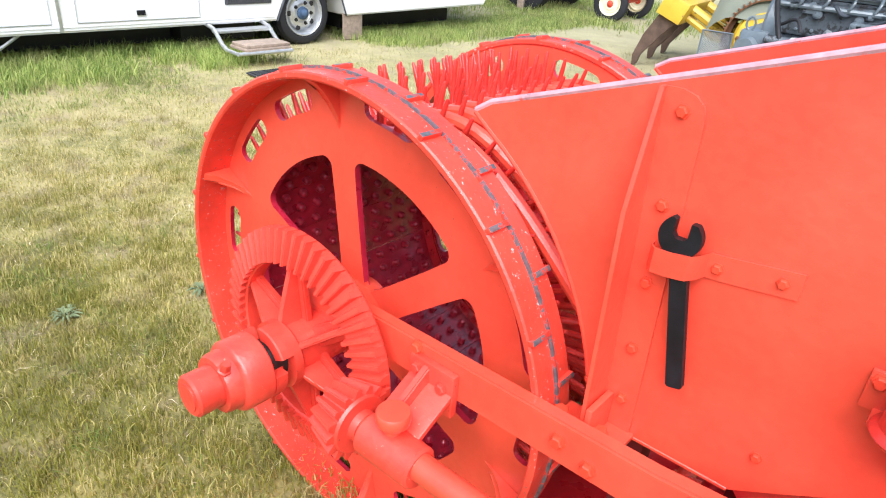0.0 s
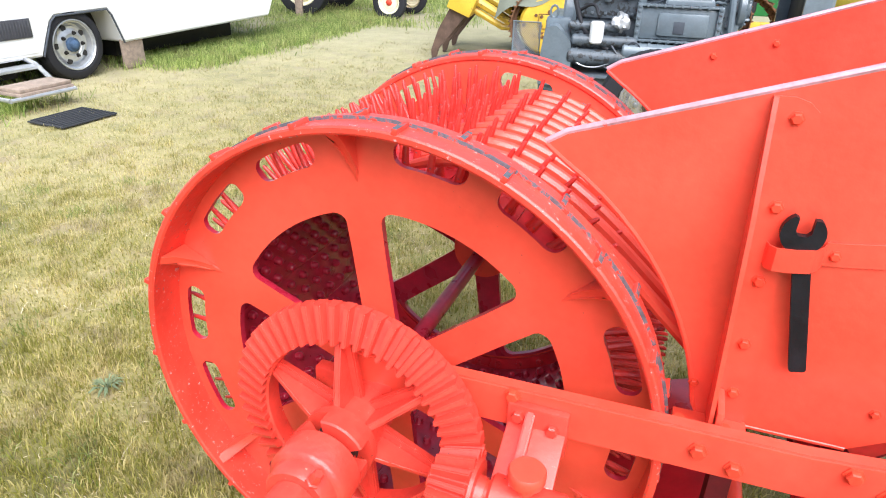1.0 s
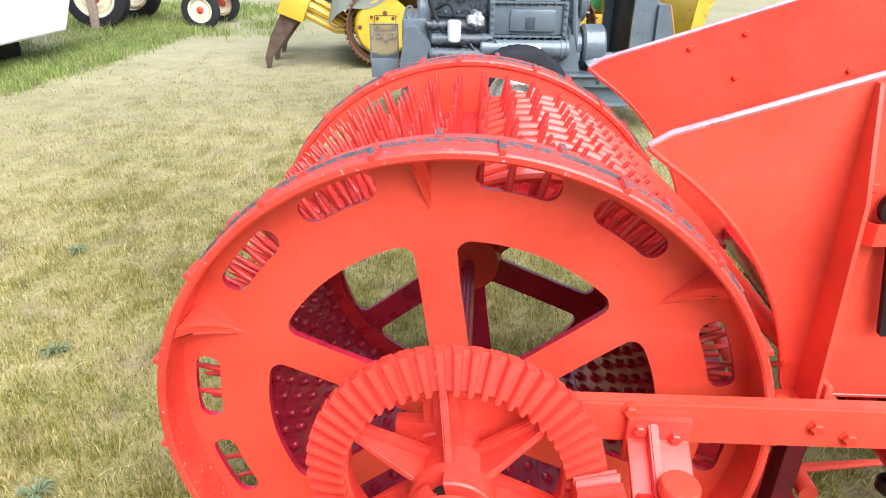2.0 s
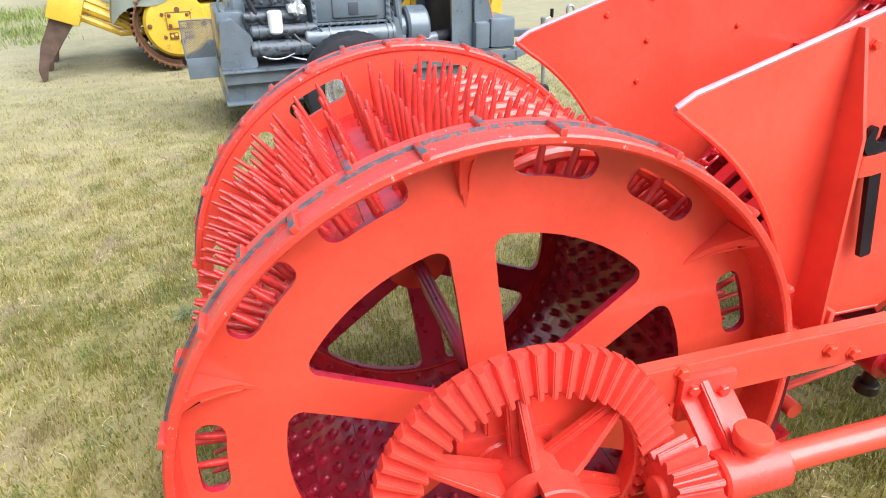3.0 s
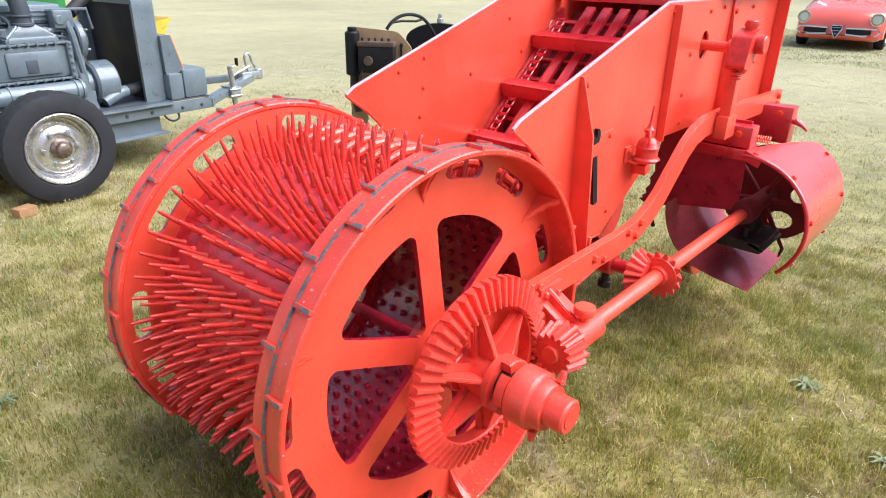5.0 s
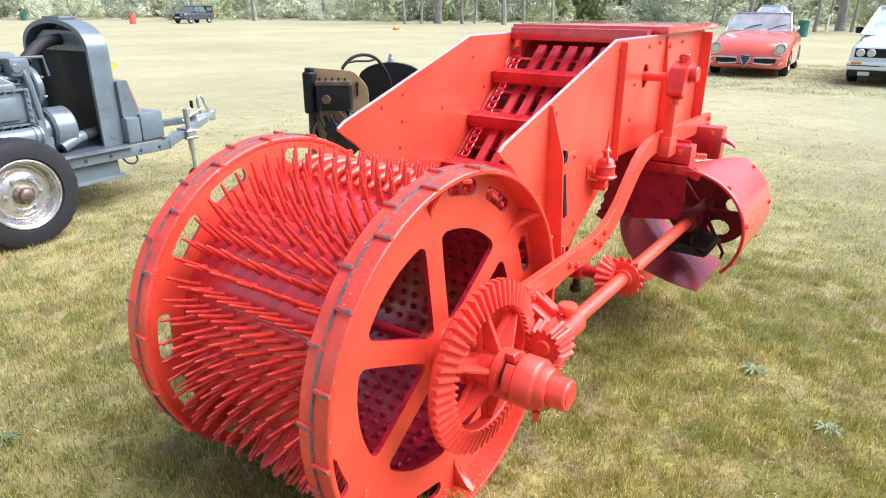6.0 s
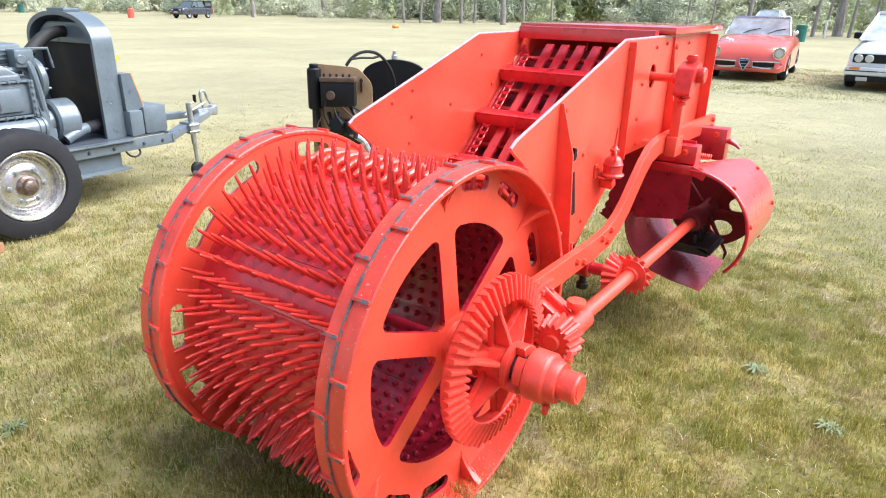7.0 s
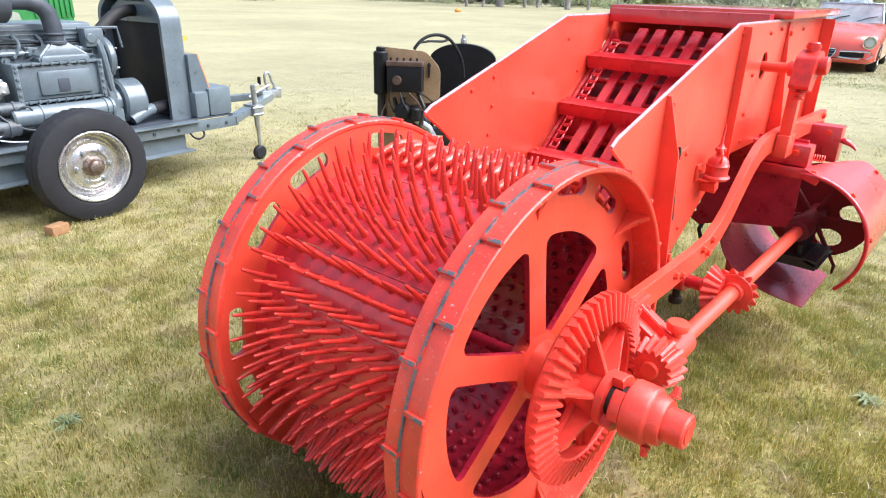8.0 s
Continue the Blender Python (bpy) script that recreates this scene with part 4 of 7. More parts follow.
part("lifting_share", bm, M_INNER, harvester)
bm = bmesh.new()
for y in (0.12, 0.3, 0.48):
    rod(bm, (0.72, y, 0.36), (0.98, y - .02, 0.42), 0.012, 0.005, n=8)
rod(bm, (0.74, 0.05, 0.36), (0.74, 0.70, 0.36), 0.02, n=12)
part("sieve_fork", bm, M_RED, harvester)
# rear support of the frame
for y in (0.10, 0.66):
    bm = bmesh.new()
    box(bm, 2.13, 2.17, y - .02, y + .02, 0.20, 0.77, 0.004)
    rod(bm, (2.15, y - .03, 0.20), (2.15, y + .03, 0.20), 0.20, n=32, bevel=.006)
    part("rear_wheel", bm, M_INNER, harvester)

# the hopper, elevator and rear gear drawn to their true length along the machine
REAR = ("side_bar", "side_plate", "stiffener", "plate_foot", "spanner_strap", "can_bracket", "lower_block", "elevator", "top_beam", "lid_board", "rear_board", "upper_shaft", "hanger_link", "cross_beam", "hood", "soil_trough", "front_board", "belly_board", "grease_hose", "hood_rail", "digging_rotor", "toothed_plate", "coil_spring", "hood_hook", "share_leg", "sieve_fork", "lifting_share", "rear_wheel", "drive_shaft", "cross_pinion", "cross_shaft")


def drawn(p):
    """Where a point of the first drawing lies on the machine."""
    return Vector((p.x - .013 * p.x - .0165 * p.x * abs(p.x), p.y, p.z - .003 + p.x * (.0158 - .016 * (p.z - .94))))


def draw_in(ob, above=Matrix.Identity(4)):
    here = above @ ob.matrix_basis
    if ob.data and ob.data.users == 1:
        back = here.inverted()
        for v in ob.data.vertices:
            v.co = back @ drawn(here @ v.co)
    elif ob.data:
        spot = above.inverted() @ drawn(here.translation)
        ob.matrix_basis.translation = spot
    for c in ob.children:
        draw_in(c, above @ ob.matrix_basis)


bpy.context.view_layer.update()
for ob in [o for o in harvester.children if o.name.split(".")[0] in REAR] + [sp, can]:
    draw_in(ob)

# ---- ground and grass ----


def grass_material(name, pale, mid, dark, blades, far_pale=0.66):
    """Dry and green grass in patches of several sizes; blades let some light through."""
    m = bpy.data.materials.new(name)
    m.use_nodes = True
    n, l = m.node_tree.nodes, m.node_tree.links
    b = n["Principled BSDF"]
    geo = n.new("ShaderNodeNewGeometry")
    noises = []
    for s, d in ((0.9, 5.0), (5.5, 4.0), (45.0, 6.0)):
        node = n.new("ShaderNodeTexNoise")
        node.inputs["Scale"].default_value, node.inputs["Detail"].default_value, node.inputs["Roughness"].default_value = s, d, 0.62
        l.new(geo.outputs["Position"], node.inputs["Vector"])
        noises.append(node.outputs["Fac"])

    def total(a, k, c):
        q = n.new("ShaderNodeMath")
        q.operation = "MULTIPLY_ADD"
        q.inputs[1].default_value = k
        l.new(a, q.inputs[0])
        if isinstance(c, float):
            q.inputs[2].default_value = c
        else:
            l.new(c, q.inputs[2])
        return q.outputs[0]
    v = total(noises[0], 1.35, -1.45 if blades else -1.09)
    v = total(noises[1], 1.3, v)
    v = total(geo.outputs["Random Per Island"] if blades else noises[2], 1.25 if blades else 0.7, v)
    sep = n.new("ShaderNodeSeparateXYZ")
    l.new(geo.outputs["Position"], sep.inputs[0])
    side_tone = n.new("ShaderNodeMapRange")    # grass tone gets darker towards the gear side
    side_tone.inputs[1].default_value, side_tone.inputs[2].default_value, side_tone.inputs[3].default_value, side_tone.inputs[4].default_value = -0.7, 0.7, 1.0, 0.0
    l.new(sep.outputs["Y"], side_tone.inputs[0])
    v = total(side_tone.outputs[0], -0.36, v)
    ramp = n.new("ShaderNodeValToRGB")
    e = ramp.color_ramp.elements
    e[0].position, e[0].color = 0.22, (*dark, 1)
    e[1].position, e[1].color = 0.82, (*pale, 1)
    k = ramp.color_ramp.elements.new(0.50)
    k.color = (*mid, 1)
    l.new(v, ramp.inputs["Fac"])
    thatch = n.new("ShaderNodeTexNoise")  # brown dead thatch between the tufts
    thatch.inputs["Scale"].default_value, thatch.inputs["Detail"].default_value, thatch.inputs["Roughness"].default_value = 3.7, 5.0, 0.7
    l.new(geo.outputs["Position"], thatch.inputs["Vector"])
    tm = n.new("ShaderNodeMapRange")
    tm.inputs[1].default_value, tm.inputs[2].default_value, tm.inputs[3].default_value, tm.inputs[4].default_value = 0.50, 0.68, 0.0, 0.55 if blades else 0.75
    l.new(thatch.outputs["Fac"], tm.inputs[0])
    tx = n.new("ShaderNodeMixRGB")
    tx.inputs[2].default_value = (0.36, 0.275, 0.165, 1) if blades else (0.27, 0.205, 0.13, 1)
    l.new(tm.outputs[0], tx.inputs[0])
    l.new(ramp.outputs["Color"], tx.inputs[1])
    colour = tx.outputs[0]
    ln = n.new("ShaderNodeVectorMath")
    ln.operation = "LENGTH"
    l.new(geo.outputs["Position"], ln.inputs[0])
    mr = n.new("ShaderNodeMapRange")      # paler with distance: the sheen of a grazing view put into the colour
    mr.inputs[1].default_value, mr.inputs[2].default_value, mr.inputs[3].default_value, mr.inputs[4].default_value = 1.2, 9.0, 0.0, far_pale
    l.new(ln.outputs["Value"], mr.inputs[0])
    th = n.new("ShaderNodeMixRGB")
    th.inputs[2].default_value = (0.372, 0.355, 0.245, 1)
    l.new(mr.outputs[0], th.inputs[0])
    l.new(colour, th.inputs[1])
    wide = n.new("ShaderNodeTexNoise")    # broad worn and greener swathes of the field
    wide.inputs["Scale"].default_value, wide.inputs["Detail"].default_value, wide.inputs["Roughness"].default_value = 0.16, 6.0, 0.6
    l.new(geo.outputs["Position"], wide.inputs["Vector"])
    wr = n.new("ShaderNodeMapRange")
    wr.inputs[1].default_value, wr.inputs[2].default_value, wr.inputs[3].default_value, wr.inputs[4].default_value = 0.3, 0.7, 0.85, 1.13
    l.new(wide.outputs["Fac"], wr.inputs[0])
    hs = n.new("ShaderNodeHueSaturation")
    l.new(wr.outputs[0], hs.inputs["Value"])
    l.new(th.outputs[0], hs.inputs["Color"])
    th = hs
    l.new(th.outputs[0], b.inputs["Base Color"])
    b.inputs["Roughness"].default_value = 0.7 if blades else 0.95
    b.inputs["Specular IOR Level"].default_value = 0.25 if blades else 0.1
    if blades:
        tr = n.new("ShaderNodeBsdfTranslucent")
        l.new(th.outputs[0], tr.inputs["Color"])
        mx = n.new("ShaderNodeMixShader")
        mx.inputs[0].default_value = 0.45
        l.new(b.outputs[0], mx.inputs[1])
        l.new(tr.outputs[0], mx.inputs[2])
        l.new(mx.outputs[0], n["Material Output"].inputs["Surface"])
    else:
        bp = n.new("ShaderNodeBump")
        bp.inputs["Strength"].default_value, bp.inputs["Distance"].default_value = 0.7, 0.02
        l.new(noises[2], bp.inputs["Height"])
        l.new(bp.outputs[0], b.inputs["Normal"])
    return m


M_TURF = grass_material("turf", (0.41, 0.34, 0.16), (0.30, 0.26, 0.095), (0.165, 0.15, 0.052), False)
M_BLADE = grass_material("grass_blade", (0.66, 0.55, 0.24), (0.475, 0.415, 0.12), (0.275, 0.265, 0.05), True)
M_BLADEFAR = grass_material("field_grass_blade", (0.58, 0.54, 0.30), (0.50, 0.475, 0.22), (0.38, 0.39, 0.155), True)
M_STRAW = material("straw", (0.60, 0.50, 0.31), 0.7, grain=30, spread=0.3, bump=0.0)
M_LUSH = grass_material("lush_grass_blade", (0.48, 0.54, 0.17), (0.35, 0.45, 0.11), (0.17, 0.26, 0.05), True, 0.12)
M_TUFT = grass_material("green_tuft_blade", (0.46, 0.48, 0.17), (0.33, 0.38, 0.10), (0.18, 0.24, 0.05), True, 0.45)
M_WEED = material("weed_leaf", (0.17, 0.21, 0.10), 0.7, grain=30, spread=0.3, bump=0.0)

bm = bmesh.new()
lathe(bm, [(0.0, 0), (6, 0), (20, 0), (80, 0), (300, 0), (2500, 0)], 64)
ground = part("ground", bm, M_TURF)
tagged(ground, "wide mown grass field, dry and pale in patches", "grass field", kind="structure")


def blades(name, count, place, height, width, mat, label, seed, lying=0.55):
    """Many single grass blades in one mesh; place gives x, y arrays."""
    g = np.random.default_rng(seed)
    x, y = place(g, count)
    count = len(x)
    h = height[0] + (height[1] - height[0]) * g.random(count) ** 1.6
    a = g.random(count) * 2 * np.pi
    lean = g.normal(0, lying, count) * np.maximum(h, .006)
    la = g.random(count) * 2 * np.pi
    w = width * (0.6 + 0.8 * g.random(count))
    dx, dy = np.cos(a) * w / 2, np.sin(a) * w / 2
    lx, ly = np.cos(la) * lean, np.sin(la) * lean
    v = np.zeros((count, 5, 3))
    z0 = -0.004
    v[:, 0] = np.stack([x - dx, y - dy, np.full(count, z0)], 1)
    v[:, 1] = np.stack([x + dx, y + dy, np.full(count, z0)], 1)
    v[:, 2] = np.stack([x + dx * .8 + lx * .35, y + dy * .8 + ly * .35, h * .6], 1)
    v[:, 3] = np.stack([x - dx * .8 + lx * .35, y - dy * .8 + ly * .35, h * .6], 1)
    v[:, 4] = np.stack([x + lx, y + ly, np.maximum(h * .95 - np.abs(lean) * .22, np.minimum(h, .008))], 1)
    idx = (np.arange(count)[:, None] * 5 + np.array([[0, 1, 2, 3, 3, 2, 4]])).ravel().astype(np.int32)
    me = bpy.data.meshes.new(name)
    me.vertices.add(count * 5)
    me.vertices.foreach_set("co", v.ravel().astype(np.float32))
    me.loops.add(count * 7)
    me.loops.foreach_set("vertex_index", idx)
    me.polygons.add(count * 2)
    me.polygons.foreach_set("loop_start", (np.arange(count)[:, None] * 7 + np.array([[0, 4]])).ravel().astype(np.int32))
    me.update(calc_edges=True)
    me.materials.append(mat)
    return tagged(new(name, me), label, "grass", kind="stuff")


def disc(cx, cy, r0, r1, soft=0.0):
    def f(g, n):
        r = np.sqrt(r0 ** 2 + (r1 ** 2 - r0 ** 2) * g.random(n)) + g.normal(0, soft, n)
        t = g.random(n) * 2 * np.pi
        return cx + r * np.cos(t), cy + r * np.sin(t)
    return f


def patchy(cx, cy, r, clumps, spread):
    def f(g, n):
        px, py = disc(cx, cy, 0, r, r * 0.22)(g, clumps)
        k = g.integers(0, clumps, n)
        return px[k] + g.normal(0, spread, n), py[k] + g.normal(0, spread, n)
    return f


def clumped(x0, x1, y0, y1, clumps, spread):
    def f(g, n):
        px, py = x0 + (x1 - x0) * g.random(clumps), y0 + (y1 - y0) * g.random(clumps)
        size = spread * (0.5 + g.random(clumps))
        k = g.integers(0, clumps, n)
        return px[k] + g.normal(0, 1, n) * size[k], py[k] + g.normal(0, 1, n) * size[k]
    return f


blades("grass", 130000, disc(0.0, 0.6, 0, 3.0, 0.8), (0.008, 0.032), 0.0036, M_BLADE, "short dry mown grass round the harvester", 11, lying=0.7)
blades("grass", 150000, patchy(0.0, 0.6, 3.0, 2600, 0.032), (0.016, 0.052), 0.0032, M_BLADE, "tufts of longer grass in the lawn", 12, lying=0.5)
blades("grass", 110000, disc(0.0, 0.6, 2.0, 5.4, 0.9), (0.008, 0.030), 0.0042, M_BLADE, "short mown grass of the field", 13, lying=0.8)
blades("grass", 80000, patchy(0.0, 0.8, 6.0, 3000, 0.05), (0.014, 0.048), 0.0042, M_BLADE, "tufts of longer grass in the field", 19, lying=0.6)
blades("grass", 70000, disc(0.0, 1.2, 3.8, 8.5, 1.2), (0.003, 0.009), 0.009, M_BLADEFAR, "short mown grass of the field", 18, lying=1.2)
blades("grass", 70000, clumped(-1.6, 2.9, -1.8, 0.4, 900, 0.034), (0.016, 0.050), 0.0030, M_BLADE, "fuller fine grass beside the harvester", 33, lying=0.5)
blades("grass", 15000, patchy(0.0, 0.6, 3.8, 900, 0.10), (0.004, 0.022), 0.0030, M_STRAW, "dry cut straw lying in the lawn", 31, lying=3.2)
blades("grass", 26000, patchy(0.4, 0.3, 3.0, 260, 0.045), (0.014, 0.048), 0.0032, M_TUFT, "small green tufts in the dry lawn", 35, lying=0.9)
blades("grass", 24000, clumped(-8.2, -5.3, -3, 11, 420, 0.13), (0.02, 0.13), 0.008, M_LUSH, "long lush grass under and beside the camper", 14, lying=0.8)
blades("grass", 26000, clumped(-5.6, -4.45, 4.6, 10, 330, 0.11), (0.02, 0.14), 0.007, M_LUSH, "long lush grass under and beside the camper", 15, lying=0.8)
blades("grass", 14000, clumped(-8.2, -3.2, 9.0, 13.5, 260, 0.16), (0.04, 0.20), 0.010, M_LUSH, "long grass round the small tractor", 16, lying=0.7)
blades("grass", 20000, clumped(-5.5, -3.9, -3.0, 1.9, 150, 0.15), (0.012, 0.060), 0.0055, M_TUFT, "tufts of lush grass in front of the camper", 34, lying=0.9)
blades("grass", 36000, clumped(-5.6, -4.45, -3.0, 3.0, 230, 0.12), (0.02, 0.17), 0.0065, M_LUSH, "long lush grass under and beside the camper", 17, lying=0.8)
blades("grass", 70000, clumped(3.0, 13.5, -4.0, 9.0, 5000, 0.14), (0.003, 0.011), 0.009, M_BLADEFAR, "short uneven grass of the far field", 37, lying=1.4)
blades("grass", 46000, clumped(12.6, 20.5, -3.2, 5.2, 1000, 0.17), (0.006, 0.046), 0.008, M_TUFT, "longer grass round the parked cars", 36, lying=0.8)


# flat rosettes of weed
bm = bmesh.new()
g = random.Random(5)
heart = bm.verts.new((0, 0, .008))
for k in range(46):
    a, r = g.uniform(0, 6.28), g.uniform(.015, .07)
    d = Vector((math.cos(a), math.sin(a), 0))
    n = Vector((-d.y, d.x, 0)) * g.uniform(.003, .006)
    z = Vector((0, 0, g.uniform(.012, .035)))
    bm.faces.new([heart, bm.verts.new(d * r * .6 + n + z), bm.verts.new(d * r + z * .6), bm.verts.new(d * r * .6 - n + z)])
weed = tagged(part("weed", bm, M_WEED), "low grey-green weed rosette in the lawn", "weed", "weeds in the lawn")
spots = [(1.15, -0.95), (1.45, -0.62), (0.55, -1.25), (-1.5, 0.9), (-1.15, 0.25), (-0.75, 1.5), (-1.9, 1.7), (0.95, -1.5), (2.0, -1.2), (-1.3, -0.2)]
for i, (x, y) in enumerate(spots):
    mm = pose(x, y, 0, 0, 0, 47 * i)
    if i == 0:
        weed.matrix_basis = mm
    else:
        copy_thing(weed, mm)

# ---- far trees and scrub ----
# foliage colours are lightened to carry the haze of distance
M_LEAF1 = material("pine_foliage", (0.33, 0.37, 0.26), 0.8, grain=0.6, spread=0.4, fine=4, bump=0.0)
M_LEAF2 = material("willow_foliage", (0.64, 0.66, 0.50), 0.8, grain=0.6, spread=0.35, fine=4, bump=0.0)
M_LEAF3 = material("bright_scrub_foliage", (0.50, 0.55, 0.22), 0.8, grain=0.6, spread=0.3, fine=4, bump=0.0)
M_LEAF4 = material("dry_scrub_foliage", (0.62, 0.59, 0.43), 0.8, grain=0.6, spread=0.35, fine=4, bump=0.0)
M_LEAF5 = material("young_pine_foliage", (0.55, 0.60, 0.36), 0.8, grain=0.6, spread=0.35, fine=4, bump=0.0)


def leaf_cloud(count, blobs, size, seed):
    """Small leaf faces scattered through several uneven lumps."""
    g = np.random.default_rng(seed)
    k = g.integers(0, len(blobs), count)
    b = np.array(blobs)[k]
    d = g.normal(size=(count, 3))
    d /= np.linalg.norm(d, axis=1)[:, None]
    c = b[:, :3] + d * b[:, 3:4] * (0.55 + 0.5 * g.random((count, 1))) * np.array([1, 1, .8])
    u = g.normal(size=(count, 3))
    u /= np.linalg.norm(u, axis=1)[:, None]
    w = np.cross(u, d)
    s = size * (0.5 + g.random((count, 1)))
    v = np.stack([c - u * s, c + w * s * .5, c + u * s, c - w * s * .5], 1)
    me = bpy.data.meshes.new("crown")
    me.from_pydata(v.reshape(-1, 3).tolist(), [], (np.arange(count)[:, None] * 4 + np.arange(4)).tolist())
    return me


def trunk_bm(h, r, seed):
    g = random.Random(seed)
    bm = bmesh.new()
    pts = [(g.uniform(-.12, .12) * i * .25, g.uniform(-.12, .12) * i * .25, h * i / 6) for i in range(7)]
    tube(bm, pts, [r * (1.25 if i == 0 else 1.0 - .13 * i) for i in range(7)], 9)
    for k in range(7):
        i = g.randrange(2, 6)
        p = Vector(pts[i])
        a = g.uniform(0, 6.28)
        q = p + Vector((math.cos(a) * h * .2, math.sin(a) * h * .2, h * .08))
        tube(bm, [p, p.lerp(q, .5) + Vector((0, 0, -.1)), q], [r * .32, r * .22, r * .08], 6)
    return bm, pts


rng = random.Random(21)
kinds = []
for s in range(3):
    h = 11 + 2 * s
    bm, pts = trunk_bm(h, 0.34 + .05 * s, 40 + s)
    t = thing("tree", "tall pine with a bare trunk at the edge of the field", "tree", "trees along the field")
    part("trunk", bm, M_BARK, t)
    blobs = [(rng.uniform(-2.6, 2.6), rng.uniform(-2.6, 2.6), h * rng.uniform(.42, 1.02), rng.uniform(.9, 1.7)) for _ in range(18)]
    me = leaf_cloud(2600, blobs, 0.22, 60 + s)
    me.materials.append(M_LEAF1)
    c = new("crown", me)
    c.parent = t
    kinds.append(t)
# bearing, distance and girth of each trunk
STEMS = [(-14, 52, 0.6), (-4, 54, 0.54), (0.5, 56, 0.72), (3.2, 58, 0.54), (4.6, 53, 0.48), (5.4, 55, 0.9), (6.3, 57, 0.48), (7.0, 52, 0.54), (11.8, 60, 0.54), (14.4, 60, 0.48), (16.3, 63, 0.54), (18.6, 70, 0.36), (27.2, 66, 0.57), (29.6, 63, 0.57), (31.3, 63, 0.74), (33.8, 67, 0.57), (34.9, 66, 0.66), (37.0, 67, 1.11), (38.4, 64, 0.57), (39.8, 63, 0.57), (46.5, 84, 0.66), (52.2, 78, 1.19), (57.0, 80, 1.23), (62, 98, 0.49), (65.5, 96, 0.41), (68.2, 92, 0.49), (72, 95, 0.57), (77, 90, 0.82), (96, 90, 0.82), (112, 90, 0.82)]
for i, (a, r, girth) in enumerate(STEMS):
    m = pose(r * math.cos(radians(a)), r * math.sin(radians(a)), 0, rng.uniform(-4, 4), rng.uniform(-4, 4), rng.uniform(0, 360)) @ Matrix.Diagonal((girth, girth, rng.uniform(.9, 1.15), 1))
    if i < 3:
        kinds[i].matrix_basis = m
    else:
        copy_thing(kinds[i % 3], m)
scrubs = []
SCRUB = (("grey-green willow scrub behind the field", M_LEAF2, 2.4, 3.4), ("bright yellow-green scrub behind the field", M_LEAF3, 2.4, 3.2), ("dark green scrub behind the field", M_LEAF1, 2.2, 2.6),
         ("pale straw-green scrub at the edge of the field", M_LEAF4, 2.2, 1.5), ("young conical pine at the edge of the field", M_LEAF5, 0, 5.0))
for s, (label, mat, spread, top) in enumerate(SCRUB):
    blobs = []
    for k in range(16):
        if spread:
            blobs.append((rng.uniform(-spread, spread), rng.uniform(-1.6, 1.6), rng.uniform(.3, top), rng.uniform(.5, 1.1)))
        else:
            h = .4 + top * k / 16
            a, w = rng.uniform(0, 6.28), 1.25 * (1 - k / 17)
            blobs.append((w * math.cos(a), w * math.sin(a), h, .25 + .5 * (1 - k / 16)))
    me = leaf_cloud(3400, blobs, 0.10, 80 + s)
    me.materials.append(mat)
    scrubs.append(tagged(new("scrub", me), label, "bush", "scrub along the field"))
used = set()


def edge(a):
    """How far off the wood begins at a bearing."""
    return 58 + 12 * min(max((a - 8) / 22, 0), 1) + 18 * min(max((a - 42) / 14, 0), 1)


for a in np.arange(-16, 114, 1.9):
    # ring 3 is added: big pale willows stand in for white haze
    for ring in (0, 1, 2, 3):
        r = edge(a) + (1, 9, 21, 36)[ring] + rng.uniform(-2, 4)
        if rng.random() < (0, .1, .25, 0)[ring]:
            continue
        if ring == 0:
            if rng.random() < .35:
                continue
            k = rng.choice((3, 3, 0, 4, 2)) if a < 44 else rng.choice((3, 0, 4, 4, 2))
            sc = rng.uniform(.45, .8)
        else:
            k = 1 if 20.5 < a < 25.5 else rng.choice((0, 0, 4, 2, 4, 3)) if ring < 3 else 0
            sc = rng.uniform(.9, 1.4) * (1, 1, 1.6, 2.4)[ring]
        m = pose(r * math.cos(radians(a + .7 * ring)), r * math.sin(radians(a + .7 * ring)), -0.2, 0, 0, rng.uniform(0, 360)) @ Matrix.Diagonal((sc, sc, sc, 1))
        if k in used:
            copy_thing(scrubs[k], m)
        else:
            scrubs[k].matrix_basis = m
            used.add(k)

# ---- grey engine trailer ----
trailer = thing("engine_trailer", "grey-green engine set on a two-wheeled trailer standing on grass", "trailer", "", pose(0.130, 4.548, 0, 0, 0, 5.6) @ Matrix.Diagonal((.98, .98, .98, 1)))


